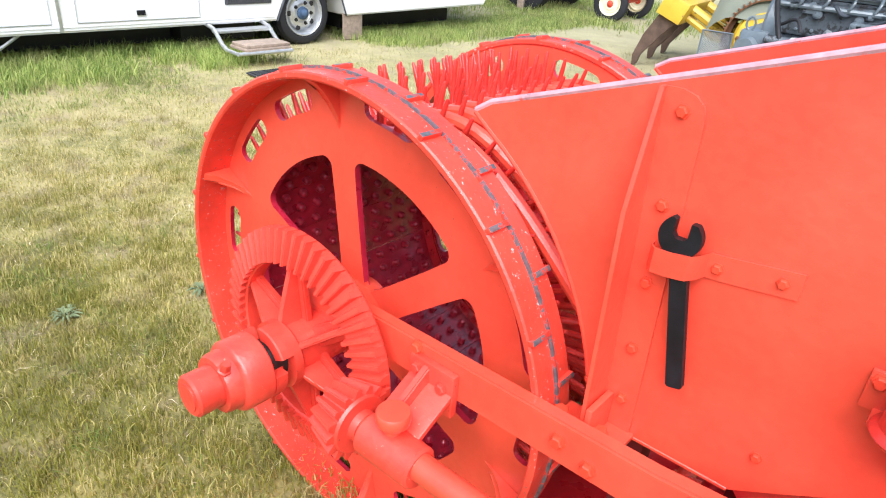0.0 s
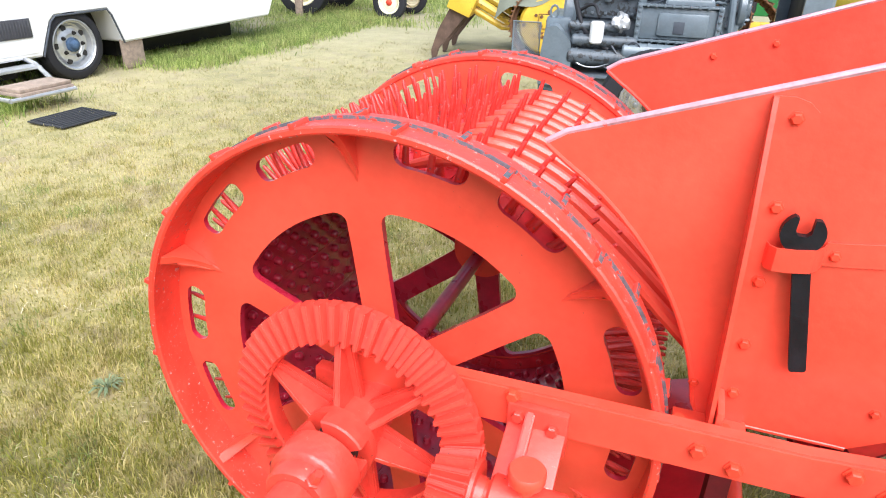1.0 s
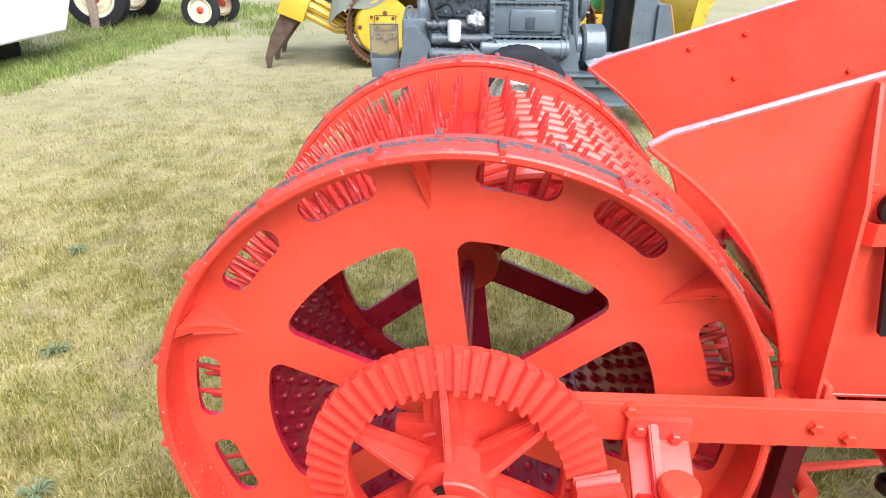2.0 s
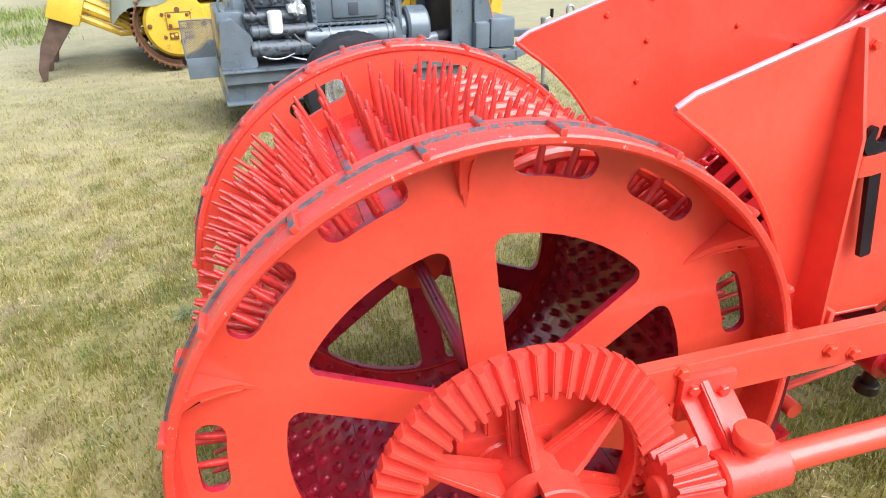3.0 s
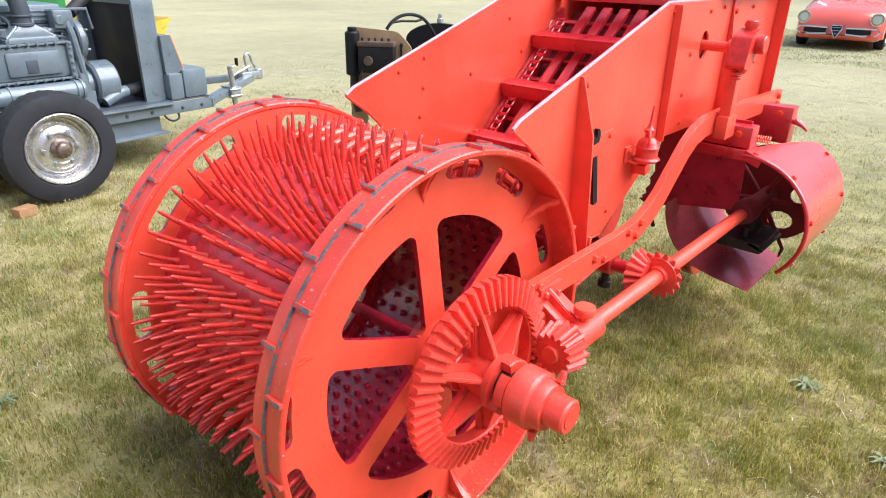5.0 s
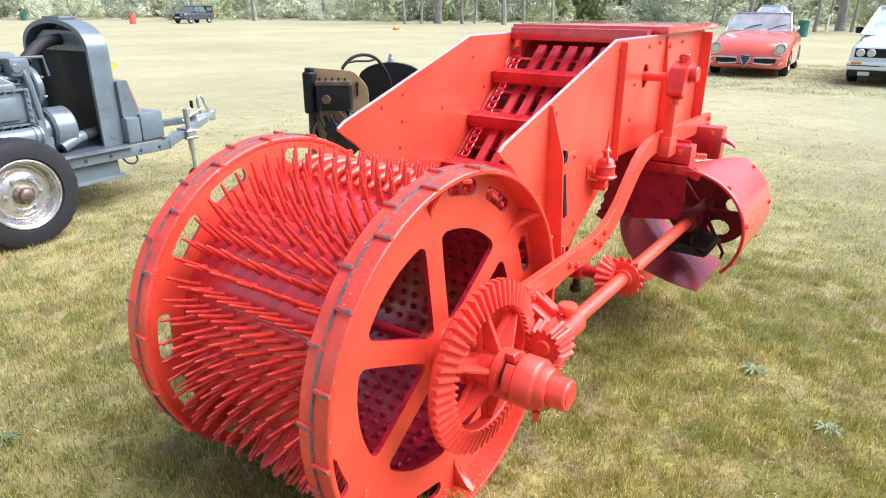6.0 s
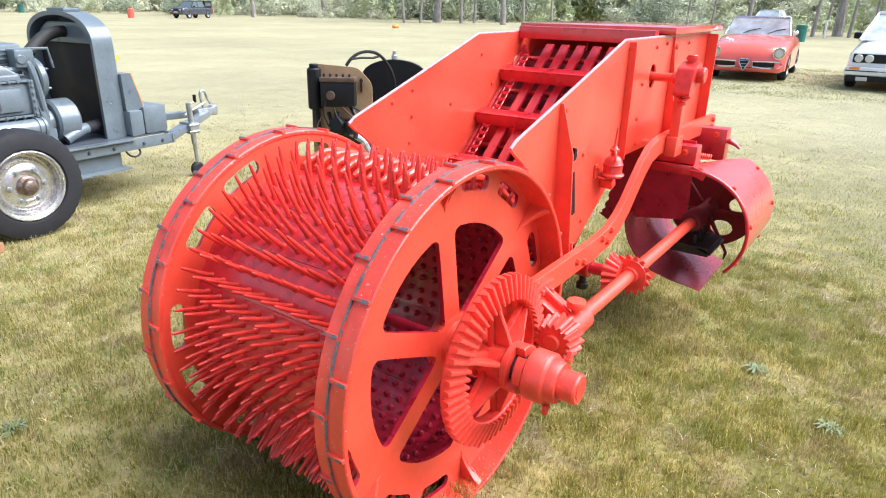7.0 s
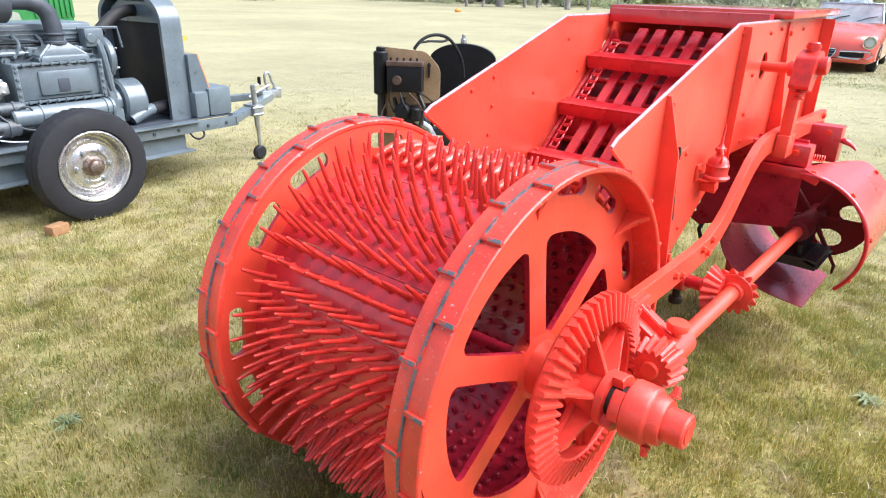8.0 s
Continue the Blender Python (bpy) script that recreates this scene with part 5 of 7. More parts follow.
def wheel_disc(name, parent, m, tyre_r, width, rim_r, rim_mat, holes=6, label="", hub_mat=None, tread=40, vent=.055):
    """A tyre on a dished rim, turning on z; the outer side looks to +z."""
    h = width / 2
    bm = bmesh.new()
    ri = rim_r
    prof = [(ri, -h * .8), (ri + .01, -h), (ri + (tyre_r - ri) * .55, -h * 1.02), (tyre_r * .965, -h * .86), (tyre_r, -h * .6), (tyre_r, -h * .34), (tyre_r - .008, -h * .32), (tyre_r - .008, -h * .26), (tyre_r, -h * .24), (tyre_r, h * .24), (tyre_r - .008, h * .26), (tyre_r - .008, h * .32), (tyre_r, h * .34), (tyre_r, h * .6), (tyre_r * .965, h * .86), (ri + (tyre_r - ri) * .55, h * 1.02), (ri + .01, h), (ri, h * .8), (ri, -h * .8)]
    vs = lathe(bm, prof, 112, None)
    for v_ in vs:                        # notches in the shoulder
        if math.hypot(v_.co.x, v_.co.y) > tyre_r * .955 and abs(v_.co.z) > h * .5 and int(round(math.atan2(v_.co.y, v_.co.x) / (2 * math.pi) * 112)) % 3 == 0:
            v_.co.x, v_.co.y = v_.co.x * .988, v_.co.y * .988
    bmesh.ops.transform(bm, matrix=m, verts=bm.verts[:])
    ty = part("tyre", bm, M_TYRE, parent, label)
    bm = bmesh.new()
    lathe(bm, [(ri * 1.0, h * .84), (ri * .985, h * .93), (ri * .955, h * .95), (ri * .93, h * .88), (ri * .915, h * .70), (ri * .88, h * .66), (ri * .865, h * .40), (ri * .83, h * .12), (ri * .77, h * .08), (ri * .74, h * .22), (ri * .70, h * .40), (ri * .66, h * .36), (ri * .60, h * .38), (ri * .50, h * .58), (ri * .42, h * .60), (ri * .38, h * .52), (0, h * .52)], 64, m)
    lathe(bm, [(ri, -h * .8), (ri, h * .86)], 48, m)
    rim = part("rim", bm, rim_mat, ty)
    bm = bmesh.new()
    lathe(bm, [(0, h * .45), (ri * .29, h * .45), (ri * .28, h * .74), (ri * .25, h * .80), (ri * .20, h * .82), (ri * .17, h * 1.04), (ri * .12, h * 1.12), (0, h * 1.14)], 28, m)
    part("hub_cap", bm, hub_mat or M_DARKMETAL, ty)
    if holes:
        bm = bmesh.new()
        rod(bm, (ri * .46, 0, h * .56), (ri * .46, 0, h * .60), ri * .085, n=14)
        rod(bm, (ri * .46, 0, h * .58), (ri * .46, 0, h * .82), ri * .052, n=6)
        nut = part("wheel_nut", bm, M_STEEL if vent < .1 else M_DARKMETAL, ty)
        bm = bmesh.new()
        rod(bm, (ri * .67, 0, h * .22), (ri * .67, 0, h * .40), ri * vent, n=12)
        hole = part("vent_hole", bm, M_MATTBLACK, ty, "dark vent hole")
        for k in range(holes):
            q = m @ Matrix.Rotation(2 * math.pi * k / holes, 4, "Z")
            if k == 0:
                nut.matrix_basis = q
            else:
                share(nut, q)
        openings = 2 * holes if vent < .1 else holes
        if vent < .04:
            openings = 0
            bpy.data.objects.remove(hole)
        for k in range(openings):
            q = m @ Matrix.Rotation(2 * math.pi * (k + .5) / openings, 4, "Z")
            if k == 0:
                hole.matrix_basis = q
            else:
                share(hole, q)
    return ty


OUT = Matrix.Rotation(radians(90), 4, "X")      # z to -y
wheel_disc("w", trailer, Matrix.Translation((.058, -0.85, 0.366)) @ OUT, 0.372, 0.20, 0.240, M_RIM, 6, "black road tyre on a worn silver rim", M_HUB, 44, .035)
wheel_disc("w", trailer, Matrix.Translation((.058, 0.85, 0.366)) @ Matrix.Rotation(radians(-90), 4, "X"), 0.372, 0.20, 0.240, M_RIM, 6, "black road tyre on a worn silver rim", M_HUB, 44, .035)
bm = bmesh.new()
rod(bm, (.058, -.80, .366), (.058, .80, .366), 0.035, n=14)
part("wheel_axle", bm, M_GREYDK, trailer)
for y in (-0.56, 0.52):
    bm = bmesh.new()
    box(bm, -.80, 1.50, y, y + .045, 0.385, 0.468, 0.004)
    box(bm, -.82, 1.12, y - .035, y + .06, 0.468, 0.478, 0.002)
    rail = part("chassis_rail", bm, M_GREY, trailer)
    bolts(rail, [((x, y - .001, 0.425), (0, -1, 0)) for x in (.48, .72, .93, 1.2, 1.38)], 0.012, 0.01, M_GREYDK)
bm = bmesh.new()
box(bm, -.80, 1.02, -.50, .50, 0.25, 0.385, 0.006)
box(bm, -.82, 1.05, -.58, .58, 0.240, 0.254, 0.003)
part("under_tray", bm, M_GREY, trailer)
bm = bmesh.new()
box(bm, -.8, 1.5, -.50, .50, 0.470, 0.480, 0.002)
part("deck", bm, M_GREYDK, trailer)
# radiator cowl, open towards the engine
bm = bmesh.new()
arch = [(-0.425, 0.48), (-0.425, 1.20)] + [(0.03 + 0.455 * math.cos(radians(180 - 6 * i)), 1.20 + 0.26 * math.sin(radians(6 * i)) ** .75) for i in range(1, 30)] + [(0.485, 1.20), (0.485, 0.48)]
inner = [(.03 + (x - .03) * .93, .48 + (z - .48) * .965) for x, z in arch]
v = [[bm.verts.new((xx, y, z)) for y, z in loop] for xx, loop in ((.975, arch), (1.145, arch))]
v.append([bm.verts.new((1.170, y * .93, .48 + (z - .48) * .97)) for y, z in arch])
w = [[bm.verts.new((xx, y, z)) for y, z in loop] for xx, loop in ((.975, inner), (1.09, inner))]
for g_ in (v[:2], v[1:], w):
    for i in range(len(arch) - 1):
        bm.faces.new((g_[0][i], g_[0][i + 1], g_[1][i + 1], g_[1][i]))
for i in range(len(arch) - 1):
    bm.faces.new((v[0][i], v[0][i + 1], w[0][i + 1], w[0][i]))
bm.faces.new(v[2])
radiator = part("radiator_cowl", bm, M_GREY, trailer, "grey-green arched radiator cowl")
bolts(radiator, [((1.05, -.421, z), (0, -1, 0)) for z in (.55, .75, .95, 1.12)], .008, .006, M_GREY)
bm = bmesh.new()
box(bm, 1.060, 1.088, -.39, .45, .49, 1.22, 0.004)
part("radiator_core", bm, M_MATTBLACK, radiator, "matt black radiator core")
bm = bmesh.new()
sheet(bm, [(-.34, 1.215), (.40, 1.215), (.36, 1.31), (.24, 1.37), (-.18, 1.37), (-.30, 1.31)], 0, .05, (), Matrix.Translation((1.08, 0, 0)) @ Matrix(((0, 0, -1, 0), (1, 0, 0, 0), (0, 1, 0, 0), (0, 0, 0, 1))))
part("header_tank", bm, M_GREY, radiator)
bm = bmesh.new()
box(bm, .99, 1.13, -.09, .15, 1.455, 1.478, 0.006)
part("filler_plate", bm, M_GREY, radiator)
# boxes before the radiator
bm = bmesh.new()
box(bm, 1.28, 1.50, -.50, -.04, .48, .715, 0.030)
part("tool_box", bm, M_GREY, trailer)
bm = bmesh.new()
box(bm, 1.15, 1.275, -.50, -.04, .48, .69, 0.020)
part("side_locker", bm, M_GREY, trailer)
bm = bmesh.new()
sheet(bm, rounded([(1.155, .69, .01), (1.318, .69, .01), (1.235, .985, .01), (1.15, .985, .01)]), 0, .40, (), side(-.06))
panel = part("leaning_panel", bm, M_GREY, trailer)
bm = bmesh.new()
sheet(bm, [(1.319, .695), (1.326, .695), (1.243, .985), (1.236, .985)], 0, .40, (), side(-.06))
part("panel_edge", bm, M_ORANGE, panel, "orange worn panel edge")
# tongue, jack and coupling
for s_ in (-1, 1):
    bm = bmesh.new()
    p0, p1 = Vector((1.46, .53 * s_, .43)), Vector((2.28, .045 * s_, .49))
    m, h = along(p0, p1)
    box(bm, -.045, .045, -.03, .03, 0, h, 0.004, m)
    part("tongue_bar", bm, M_GREY, trailer)
JX, JY = 1.83, -0.40
bm = bmesh.new()
rod(bm, (JX, JY, .30), (JX - .02, JY, .68), 0.025, n=16)
rod(bm, (JX + .01, JY, .08), (JX, JY, .32), 0.018, n=14)
rod(bm, (JX - .02, JY, .665), (JX + .05, JY, .68), 0.009, n=8)
box(bm, JX - .05, JX + .05, JY - .035, JY + .12, .40, .50, 0.006)
for z in (.42, .48):
    tube(bm, [(JX - .06, JY - .03, z), (JX, JY - .045, z), (JX + .06, JY - .03, z)], .008, 6)
jack = part("jockey_stand", bm, M_STEEL, trailer, "galvanised jockey stand")
bm = bmesh.new()
rod(bm, (JX + .055, JY, .675), (JX + .055, JY, .745), 0.015, n=10, bevel=.003)
part("crank_grip", bm, M_BLACK, jack)
bm = bmesh.new()
rod(bm, (JX, JY - .03, .065), (JX, JY + .03, .065), 0.065, n=28, bevel=.015)
part("jockey_wheel", bm, M_TYRE, jack)
bm = bmesh.new()
box(bm, 2.20, 2.44, -.045, .045, .47, .545, 0.015)
rod(bm, (2.42, 0, .46), (2.42, 0, .56), 0.045, n=20, bevel=.01)
tube(bm, [(2.30, 0, .545), (2.28, 0, .62), (2.27, 0, .69), (2.30, 0, .72), (2.34, 0, .70), (2.35, 0, .64), (2.39, 0, .575)], 0.013, 8, soft=2)
tube(bm, [(2.02, -.06, .51), (2.14, -.04, .55), (2.30, -.03, .60)], 0.012, 8)
part("tow_coupling", bm, M_STEEL, trailer, "galvanised tow coupling")
bm = bmesh.new()
tube(bm, [(1.03, -.55, .39), (1.06, -.56, .34), (1.12, -.56, .325), (1.17, -.55, .35), (1.16, -.53, .40)], 0.008, 8, soft=2)
part("cable_loop", bm, M_TYRE, trailer)
# engine
bm = bmesh.new()
box(bm, -.62, .58, -.24, .24, .56, .88, 0.03)
box(bm, -.60, .56, -.27, .27, .86, 1.08, 0.02)
box(bm, -.60, .56, -.25, .25, 1.075, 1.10, 0.004)
engine = part("engine_block", bm, M_GREYMID, trailer, "grey-green diesel engine block, coloured dark for shade between its housings")
bm = bmesh.new()
box(bm, -.58, .54, -.24, .20, 1.10, 1.235, 0.03)
for z in (1.125, 1.155, 1.185):
    box(bm, -.57, .53, -.248, -.235, z, z + .010, 0.003)
part("rocker_cover", bm, M_GREY, engine)
bm = bmesh.new()
box(bm, -.12, .46, -.43, -.25, .745, .985, 0.045)
box(bm, .02, .38, -.452, -.40, .775, .945, 0.030)
blower = part("blower", bm, M_GREY, engine)
for x in (-.13, .43):
    bm = bmesh.new()
    box(bm, x, x + .035, -.455, -.25, .735, .995, 0.006)
    part("end_cover", bm, M_GREY, blower)
for z in (.735, .980):
    bm = bmesh.new()
    box(bm, -.10, .44, -.448, -.25, z, z + .014, 0.003)
    part("flange", bm, M_GREY, blower)
bolts(blower, [((x + .018, -.455, z), (0, -1, 0)) for x in (-.13, .43) for z in (.755, .80, .85, .90, .95, .98)] + [((-.06 + .06 * k, -.448, z), (0, -1, 0)) for k in range(8) for z in (.742, .987)], 0.011, 0.012, M_GREY)
bm = bmesh.new()
box(bm, .14, .215, -.4565, -.4515, .80, .885, 0.002)
part("maker_plate", bm, M_GREYDK, engine)
bm = bmesh.new()
top, low = [(.17, -.39), (.27, -.39), (.27, -.30), (.17, -.30)], [(.06, -.43), (.40, -.43), (.40, -.27), (.06, -.27)]
a = [bm.verts.new((x, y, .985)) for x, y in low]
b = [bm.verts.new((x, y, 1.03)) for x, y in low]
c = [bm.verts.new((x, y, 1.12)) for x, y in top]
for g0, g1 in ((a, b), (b, c)):
    for i in range(4):
        bm.faces.new((g0[i], g0[(i + 1) % 4], g1[(i + 1) % 4], g1[i]))
bm.faces.new(a), bm.faces.new(c)
bmesh.ops.bevel(bm, geom=bm.edges[:], offset=.012, segments=2, affect="EDGES")
part("intake_throat", bm, M_GREY, engine)
bm = bmesh.new()
rod(bm, (.22, -.345, 1.10), (.22, -.345, 1.125), .072, n=20, bevel=.005)
rod(bm, (.22, -.345, 1.16), (.22, -.345, 1.178), .068, n=20, bevel=.005)
tube(bm, [(.22, -.345, 1.10), (.22, -.345, 1.22), (.205, -.345, 1.30), (.16, -.345, 1.355), (.08, -.345, 1.38), (-.06, -.345, 1.385)], .058, 18)
rod(bm, (-.05, -.345, 1.38), (-.52, -.345, 1.38), 0.135, n=30, bevel=.02)
part("air_cleaner", bm, M_GREYDK, engine, "dark grey air intake and cleaner")
bm = bmesh.new()
rod(bm, (-.20, -.45, .655), (.49, -.45, .655), 0.066, n=24, bevel=.012)
for x in (.42, .46, -.02):
    lathe(bm, [(.064, 0), (.073, 0), (.073, .018), (.064, .018)], 24, Matrix.Translation((x, -.45, .655)) @ Matrix.Rotation(radians(90), 4, "Y"))
part("oil_cooler", bm, M_GREY, engine)
bm = bmesh.new()
box(bm, .19, .26, -.52, -.512, .64, .69, .002)
part("paper_tag", bm, M_WHITE, engine, "small white paper tag")
for x0, x1, y, z, r in ((-.60, -.16, -.46, .60, .058), (-.58, -.10, -.44, .715, .045), (-.62, -.22, -.40, .815, .035)):
    bm = bmesh.new()
    rod(bm, (x0, y, z), (x1, y, z), r, n=20, bevel=.012)
    for x in (x0 + .06, x1 - .08):
        lathe(bm, [(r, 0), (r + .007, 0), (r + .007, .02), (r, .02)], 20, Matrix.Translation((x, y, z)) @ Matrix.Rotation(radians(90), 4, "Y"))
    part("starter_motor", bm, M_GREYMID, engine)
bm = bmesh.new()
rod(bm, (-.40, -.46, .70), (-.40, -.46, .86), 0.052, n=22, bevel=.012)
part("oil_filter", bm, M_WHITE, engine, "white oil filter")
bm = bmesh.new()
for k in range(9):
    box(bm, -.08 + .062 * k, -.068 + .062 * k, -.44, -.28, .70, .742, 0.003)
part("sump_rib", bm, M_GREY, engine)
for k in range(4):
    bm = bmesh.new()
    x = -.05 + .14 * k
    rod(bm, (x, -.27, 1.055), (x, -.30, 1.055), .020, n=10, bevel=.003)
    rod(bm, (x, -.30, 1.055), (x + .10, -.302, 1.05), .008, n=8)
    part("pipe_union", bm, M_GREY, engine)
bolts(engine, [((-.56 + .10 * k, -.272, z), (0, -1, 0)) for k in range(11) for z in (1.035, .90)], .010, .012, M_GREY)
for p in ([(-.10, -.28, 1.0), (.0, -.33, .99), (.06, -.36, 1.03)], [(.30, -.33, 1.02), (.40, -.31, 1.0), (.50, -.30, .95), (.52, -.34, .88)], [(.44, -.34, .86), (.50, -.40, .80), (.49, -.44, .72)], [(-.18, -.30, 1.15), (.05, -.29, 1.13), (.12, -.33, 1.12)]):
    bm = bmesh.new()
    tube(bm, p, .007, 6, soft=2)
    part("fuel_pipe", bm, M_GREYDK, engine)
# caps, plugs, brackets and small pipes crowded along the side of the block
g = random.Random(77)
for k in range(34):
    x, z = g.uniform(-.58, .54), g.choice((g.uniform(.88, 1.07), g.uniform(.58, .72), g.uniform(.995, 1.07)))
    y = -.27 if z > .86 else -.245
    bm = bmesh.new()
    pick = k % 4
    if pick == 0:
        r = g.uniform(.018, .032)
        rod(bm, (x, y + .01, z), (x, y - .035, z), r, n=14, bevel=.004)
        rod(bm, (x, y - .035, z), (x, y - .055, z), r * .5, n=6)
        part("plug_boss", bm, M_GREY, engine)
    elif pick == 1:
        w, h = g.uniform(.03, .06), g.uniform(.02, .035)
        box(bm, x - w, x + w, y - .03, y + .01, z - h, z + h, .008)
        cv = part("side_cover", bm, M_GREY, engine)
        bolts(cv, [((x + a * (w - .012), y - .03, z + b * (h - .010)), (0, -1, 0)) for a in (-1, 1) for b in (-1, 1)], .006, .008, M_GREYDK)
    elif pick == 2:
        tube(bm, [(x, y, z), (x + .02, y - .05, z + .01), (x + .07, y - .06, z + g.uniform(-.05, .03)), (x + .12, y - .02, z - .03)], g.uniform(.006, .012), 7, soft=2)
        part("small_pipe", bm, M_GREYDK if k % 8 == 2 else M_GREY, engine)
    else:
        sheet(bm, rounded([(x - .03, z - .04, .01), (x + .03, z - .04, .01), (x + .02, z + .03, .01), (x - .02, z + .03, .01)]), 0, .012, (), side(y))
        rod(bm, (x, y, z - .01), (x, y - .03, z - .01), .012, n=6)
        part("bracket", bm, M_GREY, engine)
# gear case with its ring of studs between blower and fan
bm = bmesh.new()
sheet(bm, rounded([(.46, .62, .03), (.585, .62, .03), (.60, .90, .05), (.57, 1.06, .04), (.47, 1.06, .03)]), 0, .05, (), side(-.27))
gc = part("gear_case", bm, M_GREY, engine)
bolts(gc, [((x, -.32, z), (0, -1, 0)) for x, z in ((.48, .66), (.565, .66), (.48, .78), (.575, .80), (.48, .92), (.57, .95), (.49, 1.03), (.55, 1.03))], .009, .012, M_GREYDK)
for z, r, d in ((.73, .04, .36), (.87, .03, .345)):
    bm = bmesh.new()
    rod(bm, (.525, -.32, z), (.525, -d, z), r, n=18, bevel=.007)
    part("case_boss", bm, M_GREY, gc)
bm = bmesh.new()
tube(bm, [(-.66, -.30, 1.30), (-.62, -.36, 1.10), (-.56, -.40, .92), (-.50, -.42, .78), (-.38, -.44, .70), (-.30, -.46, .66)], .018, 8, soft=2)
part("black_hose", bm, M_TYRE, engine, "black rubber hose")
bm = bmesh.new()
box(bm, .34, .44, -.30, -.272, .945, 1.005, .006)
part("worn_patch_plate", bm, M_PLY, engine, "brown bare patch plate")
bm = bmesh.new()
box(bm, -.80, -.60, -.36, .36, .48, .86, 0.03)
rod(bm, (-.58, 0, .85), (-.68, 0, .85), .29, n=32, bevel=.02)
part("bell_housing", bm, M_GREY, engine)
bm = bmesh.new()
sheet(bm, rounded([(-.82, .48, .02), (-.56, .48, .02), (-.58, .70, .05), (-.70, .82, .04), (-.78, .80, .03)]), 0, .14, (), side(-.36))
part("side_case", bm, M_GREY, engine)
for k in range(7):
    bm = bmesh.new()
    x = -.50 + .15 * k
    tube(bm, [(x, -.27, 1.03), (x + .02, -.32, 1.05), (x + .05, -.33, 1.11), (x + .04, -.25, 1.16)], .011, 6, soft=2)
    part("injector_pipe", bm, M_GREY, engine)
HOSES = [([(-.6, -.30, 1.055), (-.1, -.31, 1.05), (.02, -.30, 1.05)], .018, M_GREY), ([(.24, -.30, 1.07), (.40, -.31, 1.06), (.52, -.30, 1.06)], .018, M_GREY), ([(-.55, -.36, .92), (-.44, -.42, .99), (-.40, -.46, .90)], .012, M_TYRE), ([(-.30, -.46, .72), (-.22, -.51, .62), (-.08, -.50, .56), (.02, -.46, .58)], .008, M_GREYDK), ([(-.62, -.45, .70), (-.55, -.51, .56), (-.40, -.51, .52), (-.25, -.50, .58)], .005, M_STEEL), ([(-.18, -.47, .66), (-.14, -.50, .74), (-.08, -.50, .72), (-.06, -.48, .64)], .006, M_GREYDK), ([(.50, -.30, 1.17), (.52, -.36, 1.08), (.53, -.38, .92), (.54, -.38, .80), (.56, -.36, .70)], .024, M_GREY), ([(-.36, -.44, .56), (-.28, -.49, .52), (-.14, -.50, .50)], .006, M_STEEL)]
for p, r, mt in HOSES:
    bm = bmesh.new()
    tube(bm, p, r, 8, soft=2)
    part("hose", bm, mt, engine)
bm = bmesh.new()
box(bm, .42, .56, -.36, -.25, 1.07, 1.20, .02)
rod(bm, (.46, -.37, 1.13), (.46, -.34, 1.13), .035, n=16, bevel=.006)
part("thermostat_housing", bm, M_GREY, engine)
bm = bmesh.new()
rod(bm, (.62, -.26, .655), (.80, -.26, .655), 0.165, n=34, bevel=.018)
part("fan_housing", bm, M_GREY, engine)
bm = bmesh.new()
rod(bm, (.56, -.28, .66), (.62, -.28, .66), 0.10, n=26, bevel=.012)
box(bm, .55, .60, -.40, -.28, .55, .62, .012)
part("water_pump", bm, M_GREY, engine)
bm = bmesh.new()
rod(bm, (.57, -.22, .98), (.63, -.22, .98), 0.150, n=34, bevel=.012)
rod(bm, (.63, -.22, .98), (.66, -.22, .98), 0.09, n=24, bevel=.006)
pulley = part("pulley", bm, M_GREY, engine)
bolts(pulley, [((.63, -.22 + .12 * math.cos(k * 1.257), .98 + .12 * math.sin(k * 1.257)), (1, 0, 0)) for k in range(5)], .010, .03, M_GREY)
bm = bmesh.new()
sheet(bm, rounded([(.42, .48, .01), (.60, .48, .01), (.53, .76, .03), (.47, .76, .03)]), 0, .02, (), side(-.40))
part("front_bracket", bm, M_GREY, engine)
bm = bmesh.new()
tube(bm, [(.40, -.30, 1.20), (.66, -.36, 1.20), (.68, -.36, 1.06)], .011, 6)
part("pipe_hoop", bm, M_GREY, engine)
for p, mt in (([(.66, -.10, 1.16), (.74, -.06, 1.21), (.84, -.02, 1.27), (.96, .02, 1.30), (1.06, .02, 1.30)], M_MATTBLACK), ([(.66, -.38, .52), (.72, -.38, .55), (.80, -.36, .575), (.90, -.33, .58)], M_GREY), ([(.86, -.345, .58), (1.02, -.30, .585)], M_TYRE)):
    bm = bmesh.new()
    tube(bm, p, .045, 14, soft=2)
    part("coolant_hose", bm, mt, engine)
bm = bmesh.new()
rod(bm, (-.66, -.46, .56), (-.66, -.46, .47), 0.040, .032, n=14)
part("drain_bowl", bm, M_BRICK, engine, "rusty drain bowl")
bm = bmesh.new()
bmesh.ops.create_icosphere(bm, subdivisions=3, radius=.065, matrix=Matrix.Translation((-.24, -.41, .86)))
for v_ in bm.verts:
    v_.co += v_.normal * noise.noise(v_.co * 30) * .035
part("rag", bm, M_ALU, engine, "crumpled pale rag")
bm = bmesh.new()
tube(bm, [(-.74 + .03 * math.cos(t * .5712), -.34, .90 + .045 * math.sin(t * .5712)) for t in range(11)], .009, 6, True)
part("lifting_eye", bm, M_GREY, engine)
